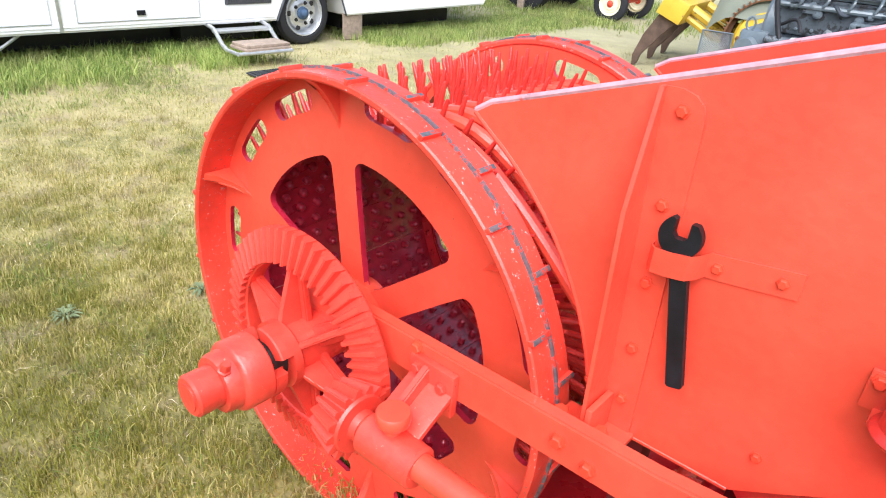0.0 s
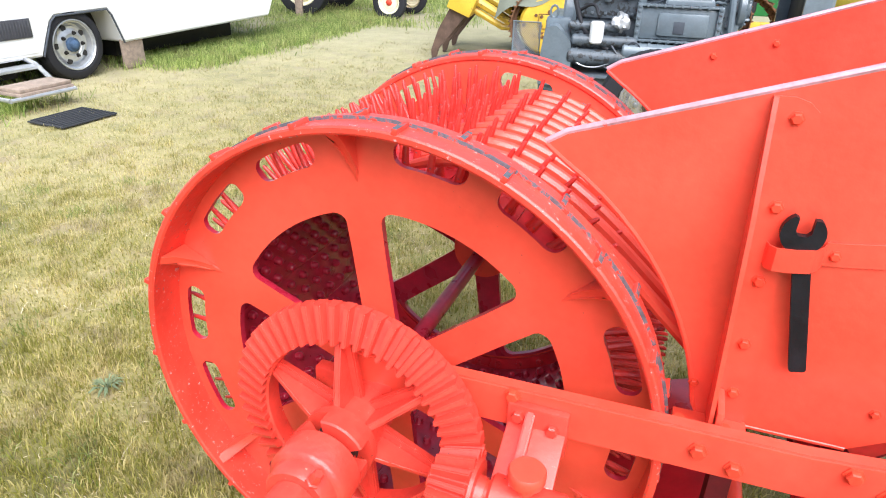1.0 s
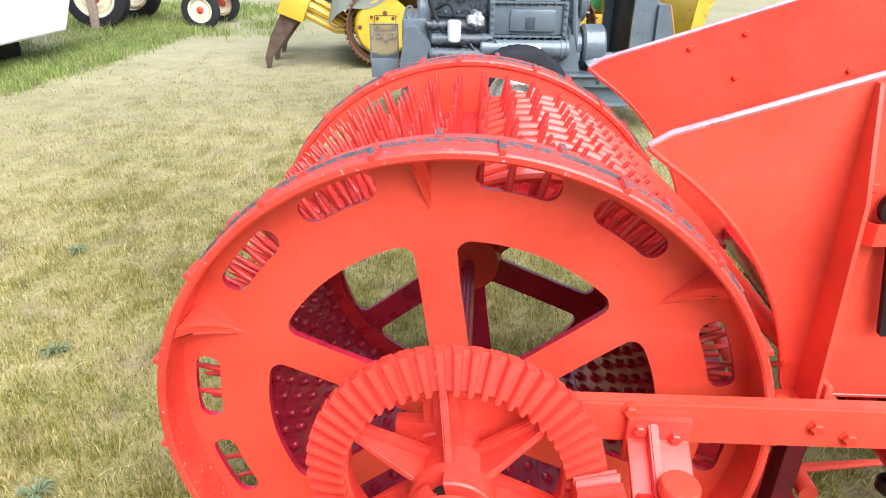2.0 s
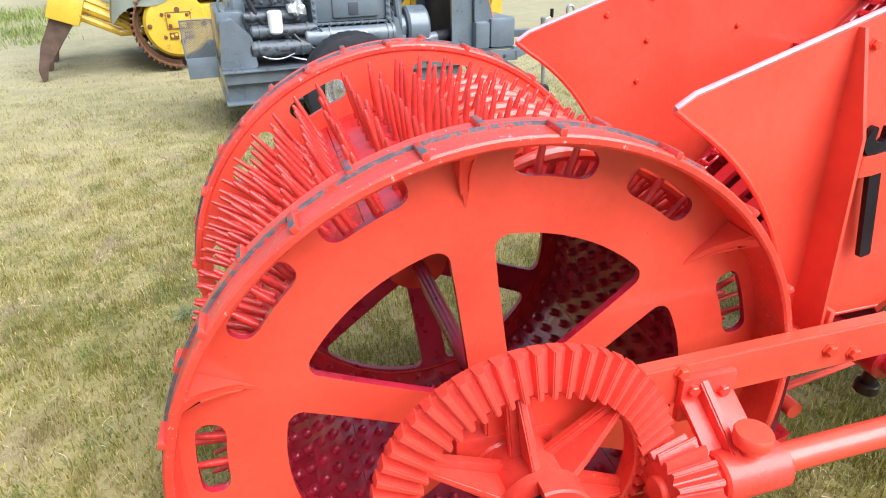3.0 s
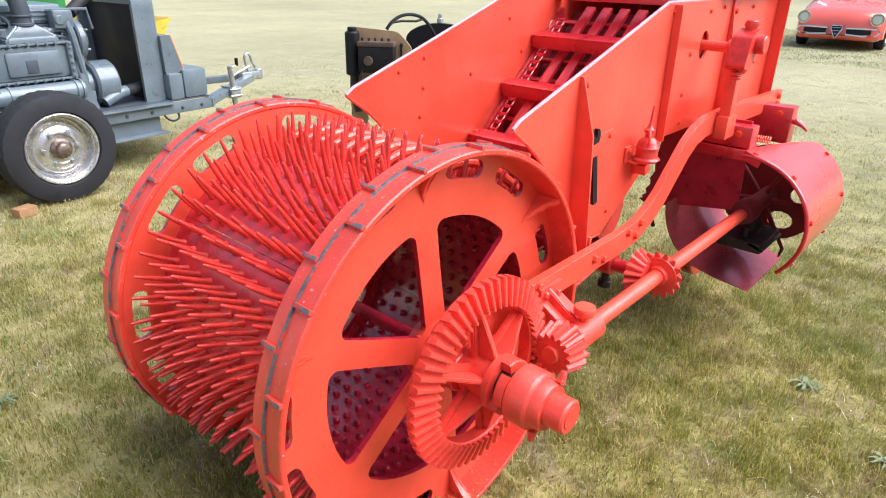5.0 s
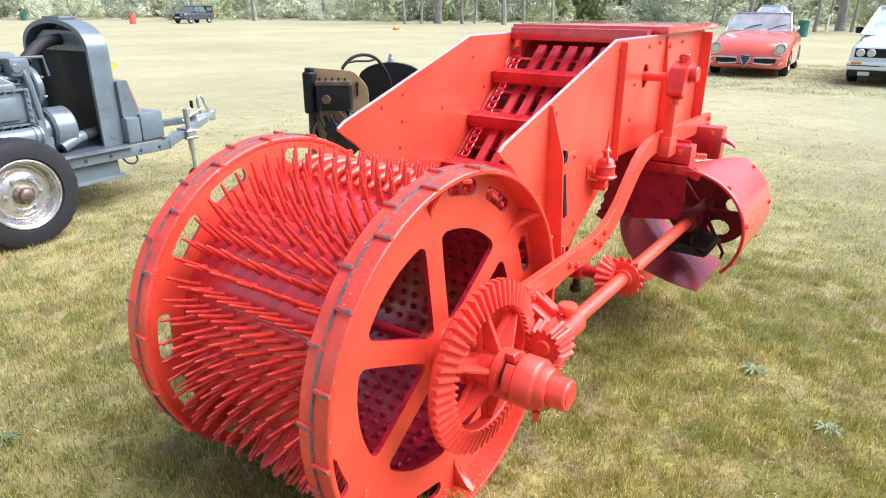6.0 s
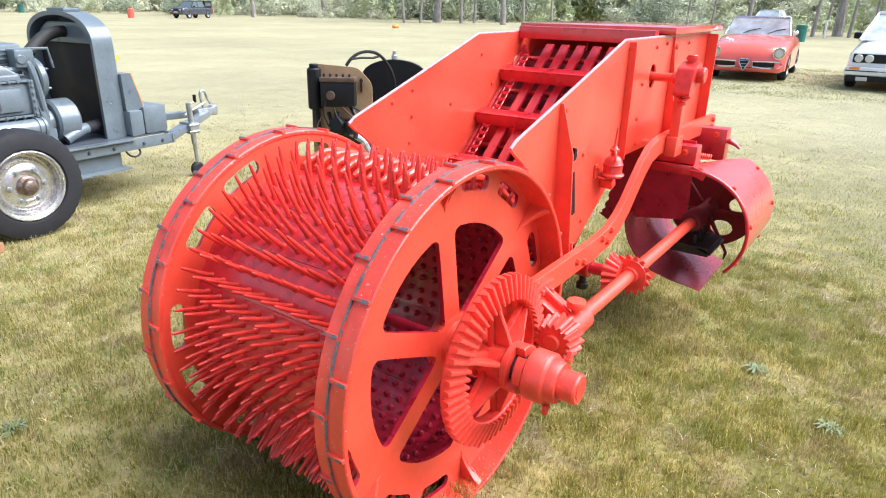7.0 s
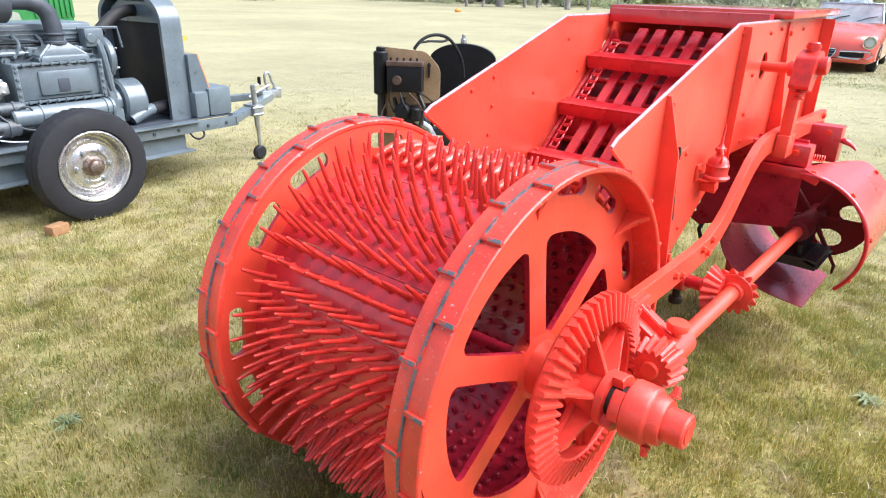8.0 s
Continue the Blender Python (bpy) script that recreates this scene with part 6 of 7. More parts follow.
# mesh guard at the tail: a frame with wires
GX0, GX1, GZ0, GZ1 = -1.04, -.83, .56, .82
bm = bmesh.new()
tube(bm, [(GX1, -.40, GZ0), (GX0, -.40, GZ0), (GX0, -.40, GZ1), (GX1, -.40, GZ1)], .008, 6, True)
guard = part("mesh_guard", bm, M_GREY, trailer, "grey wire mesh guard")
bm = bmesh.new()
for k in range(-18, 20):
    for sg in (-1, 1):
        x0 = GX0 + .016 * k
        p = [(x0 + u, GZ0 + u if sg > 0 else GZ1 - u) for u in (.26 * q / 40 for q in range(41))]
        p = [q for q in p if GX0 <= q[0] <= GX1]
        if len(p) > 1:
            rod(bm, (p[0][0], -.40, p[0][1]), (p[-1][0], -.40, p[-1][1]), .0022, n=4)
tagged(part("wire_mesh", bm, M_GREY, guard), kind="stuff")
bm = bmesh.new()
box(bm, GX0, GX1, -.41, -.39, .42, GZ0, .003)
part("guard_panel", bm, M_GREY, guard)
bm = bmesh.new()
box(bm, -.06, .06, -.04, .04, 0, .065, .008)
chock = part("wheel_chock", bm, M_BRICK)
chock.matrix_basis = pose(-0.05, 3.55, 0.0, 0, 0, 20)
tagged(chock, "orange-brown wooden chock behind the trailer tyre", "chock")

# ---- yellow crawler ----
crawler = thing("crawler_tractor", "yellow crawler tractor under a canvas cover, ripper tines behind", "tractor", "", pose(-1.17, 6.81, 0, 0, 0, 10) @ Matrix.Diagonal((.985, .985, .985, 1)))
for y, s in ((0.0, 1), (1.35, 1)):
    bm = bmesh.new()
    lathe(bm, [(0, -.14), (.30, -.14), (.33, -.11), (.33, .10), (.30, .14), (.10, .16), (0, .16)], 40, Matrix.Translation((0, y, .47)) @ OUT)
    sp_ = part("sprocket", bm, M_YELLOW, crawler, "yellow drive sprocket cover")
    bolts(sp_, [((.27 * math.cos(k * 1.047), y - .145, .47 + .13 * math.sin(k * 1.047)), (0, -1, 0)) for k in range(6)], .02, .02, M_RUST)
    bm = bmesh.new()
    box(bm, -.10, .14, y - .172, y - .15, .44, .60, .008)
    cp = part("cover_plate", bm, M_YELLOW, sp_)
    bm = bmesh.new()
    tube(bm, [(x, y - .172, z) for x, z in ((-.10, .44), (.14, .44), (.14, .60), (-.10, .60))], .006, 6, True)
    part("plate_seam", bm, M_RUST, cp, "grimy seam")
    for x, z in ((-.05, .365), (.10, .365)):
        bm = bmesh.new()
        box(bm, x - .045, x + .045, y - .166, y - .15, z - .035, z + .035, .006)
        lug = part("cover_lug", bm, M_RUST, sp_, "small grimy plate")
        bolts(lug, [((x - .02, y - .166, z), (0, -1, 0)), ((x + .022, y - .166, z + .01), (0, -1, 0))], .013, .012, M_YELLOW)
    bolts(cp, [((x, y - .172, z), (0, -1, 0)) for x, z in ((-.07, .47), (.11, .47), (-.07, .57), (.11, .57))], .016, .014, M_RUST)
    for x, z in ((.02, .625), (.03, .31)):
        bm = bmesh.new()
        rod(bm, (x, y - .170, z), (x, y - .150, z), .026, n=16)
        part("drain_plug", bm, M_RUST, sp_, "dark plug")
    # track of single shoes round sprocket and idler
    path = [(0.42 * math.cos(radians(90 + 7.5 * i)), .47 + .42 * math.sin(radians(90 + 7.5 * i))) for i in range(24)]
    path += [(.2 + .16 * i, .05) for i in range(12)]
    path += [(2.1 + 0.42 * math.cos(radians(-90 + 12 * i)), .47 + .42 * math.sin(radians(-90 + 12 * i))) for i in range(15)]
    path += [(2.0 - .16 * i, .89) for i in range(13)]
    bm = bmesh.new()
    box(bm, -.045, .045, -.16, .16, -.008, .008, .003)
    box(bm, -.040, -.028, -.16, .16, .0, .030, .002)
    box(bm, -.035, .035, -.06, -.03, -.05, -.005, .004)
    box(bm, -.035, .035, .03, .06, -.05, -.005, .004)
    shoe = part("track_shoe", bm, M_RUST, crawler, "rusty track shoe")
    for i, p in enumerate(path):
        q = path[(i + 1) % len(path)]
        an = math.atan2(q[1] - p[1], q[0] - p[0])
        mm = Matrix.Translation((p[0], y, p[1])) @ Matrix.Rotation(-an, 4, "Y") @ Matrix.Rotation(math.pi, 4, "X")
        if i == 0:
            shoe.matrix_basis = mm
        else:
            share(shoe, mm)
    bm = bmesh.new()
    box(bm, .2, 1.9, y - .10, y + .10, .28, .66, .03)
    part("track_frame", bm, M_YELLOW, crawler)
bm = bmesh.new()
box(bm, -.25, 2.2, .30, 1.05, .50, 1.05, .06)
part("body", bm, M_YELLOW, crawler)
bm = bmesh.new()
face = [(3.50, .10), (3.43, .25), (3.40, .42), (3.40, .58), (3.43, .74), (3.50, .88), (3.57, .94)]
sheet(bm, face + [(x - .03, z + .004) for x, z in face[::-1]], -2.38, 1.03, (), SIDE)
blade = part("dozer_blade", bm, M_YELLOW, crawler, "curved yellow dozer blade")
for y in (-1.05, 2.38):
    bm = bmesh.new()
    sheet(bm, face + [(3.30, .90), (3.26, .50), (3.30, .14)], -.012, .012, (), Matrix.Translation((0, y, 0)) @ SIDE)
    part("blade_end", bm, M_YELLOW, blade)
for y in (-.28, 1.63):
    bm = bmesh.new()
    box(bm, 1.2, 3.38, y - .05, y + .05, .30, .44, .012)
    part("push_arm", bm, M_YELLOW, crawler)
bm = bmesh.new()
nx, ny = 34, 22
gv = [[None] * ny for _ in range(nx)]
for i in range(nx):
    for j in range(ny):
        u_, v_ = i / (nx - 1), j / (ny - 1)
        x, y = -.62 + 3.0 * u_, -.15 + 1.65 * v_
        edge = min(min(u_, 1 - u_) * 5, min(v_, 1 - v_) * 4, 1)
        z = .82 - .30 * max(0, 1 - u_ * 4) + 1.0 * edge ** .6 + .07 * noise.noise(Vector((x * 3, y * 3, 1))) + .05 * math.sin(x * 9 + y * 2) * (1 - edge)
        gv[i][j] = bm.verts.new((x, y, z))
for i in range(nx - 1):
    for j in range(ny - 1):
        bm.faces.new((gv[i][j], gv[i + 1][j], gv[i + 1][j + 1], gv[i][j + 1]))
cover = part("canvas_cover", bm, M_TARP, None, smooth=80)
cover.matrix_basis = crawler.matrix_basis.copy()
tagged(cover, "grey-green canvas sheet draped over the crawler", "tarpaulin")
bm = bmesh.new()
tube(bm, [(0.10, -.10, 1.18), (.12, -.16, 1.0), (.10, -.18, .86), (.14, -.18, .80)], .014, 6)
tube(bm, [(0.10, -.14, .98), (.02, -.19, .93), (.06, -.19, .84)], .012, 6)
part("cover_rope", bm, M_TARP, crawler)
for y in (.15, .95):
    bm = bmesh.new()
    tube(bm, [(-.15, y, .60), (-.45, y, .46), (-.75, y, .62), (-.95, y, .72)], .055, 8)
    part("ripper_arm", bm, M_YELLOW, crawler)
    bm = bmesh.new()
    tube(bm, [(-.2, y, .40), (-.55, y, .40), (-.9, y, .58)], .04, 8)
    part("ripper_ram", bm, M_YELLOW, crawler)
bm = bmesh.new()
box(bm, -1.16, -.86, -.15, 1.25, .56, .80, .02, None)
bmesh.ops.rotate(bm, cent=(-1.01, 0, .68), matrix=Matrix.Rotation(radians(22), 3, "Y"), verts=bm.verts[:])
ripper = part("ripper_beam", bm, M_YELLOW, crawler)
bm = bmesh.new()
sheet(bm, rounded([(-.90, .74, .01), (-1.10, .72, .02), (-1.30, .36, .03), (-1.38, .12, .02), (-1.37, .0, .01), (-1.32, .02, .01), (-1.29, .13, .02), (-1.16, .30, .05), (-.95, .56, .05)]), -.03, .03, (), SIDE)
tn = part("ripper_tine", bm, M_TINE, ripper, "brown worn steel ripper tine")
tn.matrix_basis = Matrix.Translation((0, -.05, 0))
bm = bmesh.new()
sheet(bm, [(-1.08, .80), (-.90, .84), (-.86, 1.02), (-1.0, 1.04)], -.03, .03, (), SIDE)
shank = part("ripper_shank", bm, M_TINE, ripper, "brown worn shank above the beam")
shank.matrix_basis = Matrix.Translation((0, -.05, 0))
share(shank, Matrix.Translation((0.02, .55, 0)))
share(tn, Matrix.Translation((0.02, .55, 0)))
share(tn, Matrix.Translation((0.04, 1.12, 0)))

# ---- white camper ----
camper = thing("camper_van", "white motorhome with alloy step and dark louvre, parked on grass", "motorhome", "", pose(-5.10, 3.71, 0, 0, 0, 88.1) @ Matrix.Diagonal((.94, .94, .94, 1)))
# local x along the body (to +y of the place), outer side looks to local -y
bm = bmesh.new()
body = [(-6.2, .29), (-.30, .29), (-.235, .43), (-.15, .60), (-.09, .65), (.53, .66), (.58, .60), (.69, .30), (3.31, .345), (3.55, .74), (3.55, 2.6), (-6.2, 2.6)]
sheet(bm, body, 0, 2.2, (), Matrix.Translation((0, 2.2, 0)) @ SIDE)
bmesh.ops.bevel(bm, geom=[e for e in bm.edges if e.calc_face_angle(0) > 1.2], offset=0.02, segments=2, affect="EDGES")
vb = part("body", bm, M_WHITE, camper)
bm = bmesh.new()
tube(bm, [(x, -.004, z) for x, z in body[1:8]], .010, 8)
part("wheel_arch_trim", bm, M_GREYDK, vb)
bm = bmesh.new()
box(bm, -6.1, -.34, -.006, .0, .335, .350, .002)
part("skirt_moulding", bm, M_WHITE, vb)
for x0, x1, z0, z1 in ((-2.40, -1.22, .375, .85), (-5.2, -2.62, .375, .85)):
    bm = bmesh.new()
    tube(bm, [(x0, -.003, z0), (x1, -.003, z0), (x1, -.003, z1), (x0, -.003, z1)], .006, 6, True)
    lk = part("locker_door", bm, M_ALU, vb, "white locker door outlined by a grey seal")
    bm = bmesh.new()
    box(bm, x1 - .64, x1 - .56, -.02, -.002, .42, .465, .004)
    part("latch", bm, M_BLACK, lk, "black latch")
bm = bmesh.new()
box(bm, -2.56, -2.53, -.010, .0, .30, 1.4, .003)
part("corner_trim", bm, M_ALU, vb)
bm = bmesh.new()
box(bm, -.93, -.37, -.012, .0, .484, .657, .004)
lv = part("louvre", bm, M_VENT, vb, "dark louvred vent")
for k in range(18):
    bm = bmesh.new()
    if k == 0:
        box(bm, -.006, .006, -.022, -.010, .50, .64, .002)
        sl = part("louvre_slat", bm, M_VENT, lv)
        sl.matrix_basis = Matrix.Translation((-.90, 0, 0))
    else:
        bm.free()
        share(sl, Matrix.Translation((-.90 + .0295 * k, 0, 0)))
wheel_disc("w", camper, Matrix.Translation((0.09, .125, .350)) @ OUT, 0.352, 0.22, 0.255, M_ALU, 5, "dark road tyre on a dull alloy rim", M_BLUE, 36, .12)
bm = bmesh.new()
box(bm, -.26, .62, .30, 2.1, .33, .645, 0)
part("wheel_well", bm, M_MATTBLACK, camper, "dark wheel well")
# black blocks fill the space under the floor
for x0, x1, y0, y1 in ((-6.0, -1.35, .42, 2.0), (-1.30, -.40, .30, 2.0), (.95, 3.0, .45, 2.0)):
    bm = bmesh.new()
    box(bm, x0, x1, y0, y1, .07, .31, .02)
    part("underbody_tank", bm, M_MATTBLACK, camper, "black block under the floor")
bm = bmesh.new()
box(bm, .68, .98, .04, .07, .01, .34, .006)
part("mud_flap", bm, M_TIMBER, camper, "grey-brown mud flap")
bm = bmesh.new()
for x in (-1.20, -.55):
    tube(bm, [(x + .06, .05, .30), (x + .08, -.08, .26), (x + .02, -.34, .15), (x - .02, -.50, .13)], .022, 8)
tube(bm, [(-1.12, -.05, .235), (-.45, -.05, .235)], .020, 8)
tube(bm, [(-1.26, -.78, .14), (-.66, -.80, .14)], .018, 8)
tube(bm, [(-1.22, -.48, .13), (-1.26, -.78, .14)], .020, 8)
tube(bm, [(-.57, -.48, .13), (-.66, -.80, .14)], .020, 8)
stp = part("step_frame", bm, M_ALU, camper, "folding aluminium step")
bm = bmesh.new()
box(bm, -1.17, -.66, -.79, -.47, .150, .180, .006)
box(bm, -1.16, -.66, -.77, -.49, .182, .212, .006)
part("step_tread", bm, M_TIMBER, stp, "weathered timber tread")
bm = bmesh.new()
box(bm, -1.10, -.46, -.16, .02, .225, .250, .004)
part("step_tread", bm, M_ALU, stp)
bm = bmesh.new()
tube(bm, [(-2.85, .1, .29), (-3.1, -.1, .20), (-3.5, -.4, .05)], .014, 6)
part("stay_rod", bm, M_ALU, camper)
# bundle under the camper
bm = bmesh.new()
bmesh.ops.create_icosphere(bm, subdivisions=4, radius=.20, matrix=Matrix.Diagonal((1.5, .9, .7, 1)))
for v_ in bm.verts:
    v_.co += v_.normal * (noise.noise(v_.co * 7) * .09 + noise.noise(v_.co * 19) * .03)
bundle = part("ground_cloth", bm, M_BLUE)
bundle.matrix_basis = pose(-5.92, 1.68, 0.10, 0, 0, 70)
tagged(bundle, "dark blue cloth bundle lying under the camper", "cloth")
# doormat of rubber with ribs
bm = bmesh.new()
box(bm, -.25, .25, -.19, .19, 0.012, 0.026, .004)
mat_ = thing("door_mat", "black ribbed rubber mat lying on the grass", "mat", "", pose(-3.98, 2.665, 0, 0, 0, 88))
part("mat_base", bm, M_MAT, mat_)
bm = bmesh.new()
box(bm, -.235, .235, -.008, .008, .024, .034, .003)
rb = part("mat_rib", bm, M_MAT, mat_)
for k in range(9):
    mm = Matrix.Translation((0, -.168 + .042 * k, 0))
    if k == 0:
        rb.matrix_basis = mm
    else:
        share(rb, mm)

# ---- small tractor and a post ----
tractor = thing("small_tractor", "small red tractor with cream wheels in long grass", "tractor", "", pose(-4.56, 10.19, 0, 0, 0, 4) @ Matrix.Diagonal((.9, .9, .9, 1)))
for x, y, r, w, ri, mt in ((.0, .62, .33, .13, .21, M_CREAM), (.0, -.62, .33, .13, .21, M_CREAM), (-1.75, .70, .55, .26, .36, M_CREAM), (-1.75, -.70, .55, .26, .36, M_CREAM)):
    s = 1 if y > 0 else -1
    wheel_disc("w", tractor, Matrix.Translation((x, y, r)) @ Matrix.Rotation(radians(-90 * s), 4, "X"), r, w, ri, mt, 0, "black tractor tyre on a cream rim", M_TRACTOR, 28)
bm = bmesh.new()
box(bm, -1.3, .35, -.22, .22, .55, 1.0, .05)
box(bm, -1.9, -1.2, -.3, .3, .45, .85, .05)
box(bm, -.08, .08, -.5, .5, .32, .42, .02)
part("body", bm, M_TRACTOR, tractor)
bm = bmesh.new()
for s in (-1, 1):
    lathe(bm, [(.58, -.16), (.62, -.16), (.62, .16), (.58, .16), (.58, -.16)], 20, Matrix.Translation((-1.75, .70 * s, .55)) @ OUT, 10, 150)
part("mudguard", bm, M_TRACTOR, tractor)
tr2 = copy_thing(tractor, pose(-2.28, 14.5, 0, 0, 0, 10) @ Matrix.Diagonal((.9, .9, .9, 1)))
tagged(tr2, "red tractor with cream wheels behind the crawler")
bm = bmesh.new()
box(bm, -.06, .06, -.06, .06, 0, 1.1, .01)
post = part("fence_post", bm, M_TIMBER)
post.matrix_basis = pose(-6.1, 9.3, 0, 0, 0, 20)
tagged(post, "grey weathered timber post in long grass", "post")

# ---- veteran engine on a stand ----
vet = thing("veteran_engine", "veteran car engine with coil box and radiator on a stand", "engine", "", pose(2.230, 3.013, 0.145, 0, 0, 0))
# local: board looks to the camera side (-x -y)
VB = Matrix.Rotation(radians(-54), 4, "Z")
bm = bmesh.new()
sheet(bm, rounded([(-.02, .0, .01), (.08, .0, .02), (.14, .48, .05), (.40, .52, .05), (.47, .56, .04), (.47, .78, .13), (.36, .90, .10), (-.02, .93, .02)]), 0, .02, (), VB @ SIDE)
board = part("dashboard", bm, M_PLY, vet, "varnished plywood dashboard with dark stains")
bm = bmesh.new()
box(bm, .08, .345, -.16, -.022, .61, .80, .008, VB)
bx = part("coil_box", bm, M_BLACK, vet, "black coil box with timber lid")
bm = bmesh.new()
box(bm, .075, .35, -.165, -.018, .80, .835, .006, VB)
part("lid", bm, M_TINE, bx)
bm = bmesh.new()
for k in range(5):
    q = VB @ Vector((.10 + .05 * k, -.09, .835))
    rod(bm, q, q + Vector((0, 0, .022)), .009, n=8)
part("terminal", bm, M_DARKMETAL, bx)
bm = bmesh.new()
q = VB @ Vector((.16, -.165, .70))
rod(bm, q, VB @ Vector((.16, -.185, .70)), .035, n=18, bevel=.004)
part("switch", bm, M_TINE, bx)
bm = bmesh.new()
q0, q1 = VB @ Vector((.02, -.075, .58)), VB @ Vector((.02, -.075, .90))
rod(bm, q0, q1, .055, n=24, bevel=.012)
rod(bm, q1, q1 + Vector((0, 0, .03)), .035, n=18, bevel=.006)
part("canister", bm, M_BLACK, vet, "black cylindrical canister")
bm = bmesh.new()
q0 = VB @ Vector((.02, -.06, .58))
tube(bm, [q0, q0 + Vector((0, 0, -.15)), VB @ Vector((.05, -.06, .3))], [.03, .035, .03], 10)
box(bm, .10, .42, .05, .50, .30, .62, .03, VB)
for k in range(4):
    rod(bm, VB @ Vector((.26, .10 + .11 * k, .62)), VB @ Vector((.26, .10 + .11 * k, .72)), .045, n=14, bevel=.01)
rod(bm, VB @ Vector((.26, -.10, .36)), VB @ Vector((.26, .05, .36)), .14, n=24, bevel=.02)
tube(bm, [VB @ Vector((.12, -.06, .55)), VB @ Vector((.16, -.12, .46)), VB @ Vector((.22, -.14, .40))], .016, 8)
tube(bm, [VB @ Vector((.30, -.05, .60)), VB @ Vector((.36, -.12, .50)), VB @ Vector((.34, -.14, .36))], .018, 8)
part("engine_block", bm, M_DARKMETAL, vet, "dark greasy engine block")
bm = bmesh.new()
tube(bm, [VB @ Vector((.30, -.10, .40)), VB @ Vector((.40, -.12, .34)), VB @ Vector((.46, -.10, .22))], .028, 10)
part("exhaust_pipe", bm, M_STEEL, vet)
bm = bmesh.new()
hoop = [(.24, .06, .88), (.28, .09, .95), (.34, .14, 1.0), (.42, .20, 1.015), (.50, .26, .99), (.56, .30, .92), (.62, .34, .80), (.63, .34, .60)]
hoop = [Vector(a) * w + Vector(b) * (1 - w) for a, b in zip(hoop, hoop[1:]) for w in (.75, .25)]
hoop = [a * w + b * (1 - w) for a, b in zip(hoop, hoop[1:]) for w in (.75, .25)]
tube(bm, [VB @ q for q in hoop], .013, 8)
tube(bm, [VB @ Vector(q) for q in ((.29, .09, .955), (.36, .14, .965), (.46, .22, .96), (.515, .27, .975))], .009, 8)
part("pipe_hoop", bm, M_BLACK, vet)
for k, (p, mt) in enumerate((([(.12, -.16, .66), (.10, -.20, .56), (.14, -.18, .46)], M_BLACK), ([(.18, -.165, .61), (.22, -.21, .52), (.28, -.17, .42)], M_BLACK), ([(.25, -.165, .61), (.33, -.20, .54), (.36, -.10, .44)], M_TINE), ([(.32, -.16, .62), (.39, -.16, .58), (.43, -.06, .52)], M_BLACK), ([(.08, -.10, .54), (.02, -.16, .42), (.12, -.20, .33)], M_TINE))):
    bm = bmesh.new()
    tube(bm, [VB @ Vector(q) for q in p], .006, 6, soft=2)
    part("ignition_wire", bm, mt, vet)
bm = bmesh.new()
rod(bm, VB @ Vector((.20, -.20, .47)), VB @ Vector((.20, -.08, .47)), .060, n=18, bevel=.02)
rod(bm, VB @ Vector((.30, -.16, .50)), VB @ Vector((.30, -.16, .40)), .045, n=16, bevel=.012)
rod(bm, VB @ Vector((.20, -.14, .53)), VB @ Vector((.20, -.14, .57)), .02, n=10)
part("carburettor", bm, M_BLACK, vet, "black greasy carburettor")
bm = bmesh.new()
rod(bm, VB @ Vector((.385, -.004, .80)), VB @ Vector((.385, -.03, .80)), .014, n=12)
box(bm, .377, .393, -.035, -.024, .71, .82, .004, VB)
part("switch_lever", bm, M_DARKMETAL, vet, "small dark lever on the board")
bm = bmesh.new()
for k in range(6):
    box(bm, .13 + .022 * k, .145 + .022 * k, -.0042, 0, .868 - .002 * k, .884 - .002 * k, 0, VB)
part("faded_lettering", bm, M_TINE, board, "faded brown lettering")
bm = bmesh.new()
arch2 = [(-.28, .30), (-.28, .86)] + [(-.28 * math.cos(radians(9 * i)), .86 + .13 * math.sin(radians(9 * i))) for i in range(1, 20)] + [(.28, .86), (.28, .30)]
sheet(bm, arch2, 0, .09, (), VB @ Matrix.Translation((.60, .66, -.07)) @ SIDE)
rad2 = part("radiator", bm, M_BLACK, vet, "black arched radiator with filler cap")
bm = bmesh.new()
c = VB @ Vector((.60, .62, .92))
rod(bm, c, c + Vector((0, 0, .04)), .026, n=18, bevel=.004)
rod(bm, c + Vector((0, 0, .04)), c + Vector((0, 0, .075)), .016, n=12, bevel=.003)
part("filler_cap", bm, M_STEEL, rad2)
bm = bmesh.new()
for x, y in ((.0, .0), (.5, .0), (.1, .75), (.65, .75)):
    box(bm, x, x + .06, y, y + .06, -.17, .34, .005, VB)
box(bm, -.02, .72, .0, .08, .26, .32, .005, VB)
box(bm, -.02, .72, .72, .80, .26, .32, .005, VB)
part("stand", bm, M_DARKMETAL, vet)

# ---- parked cars ----


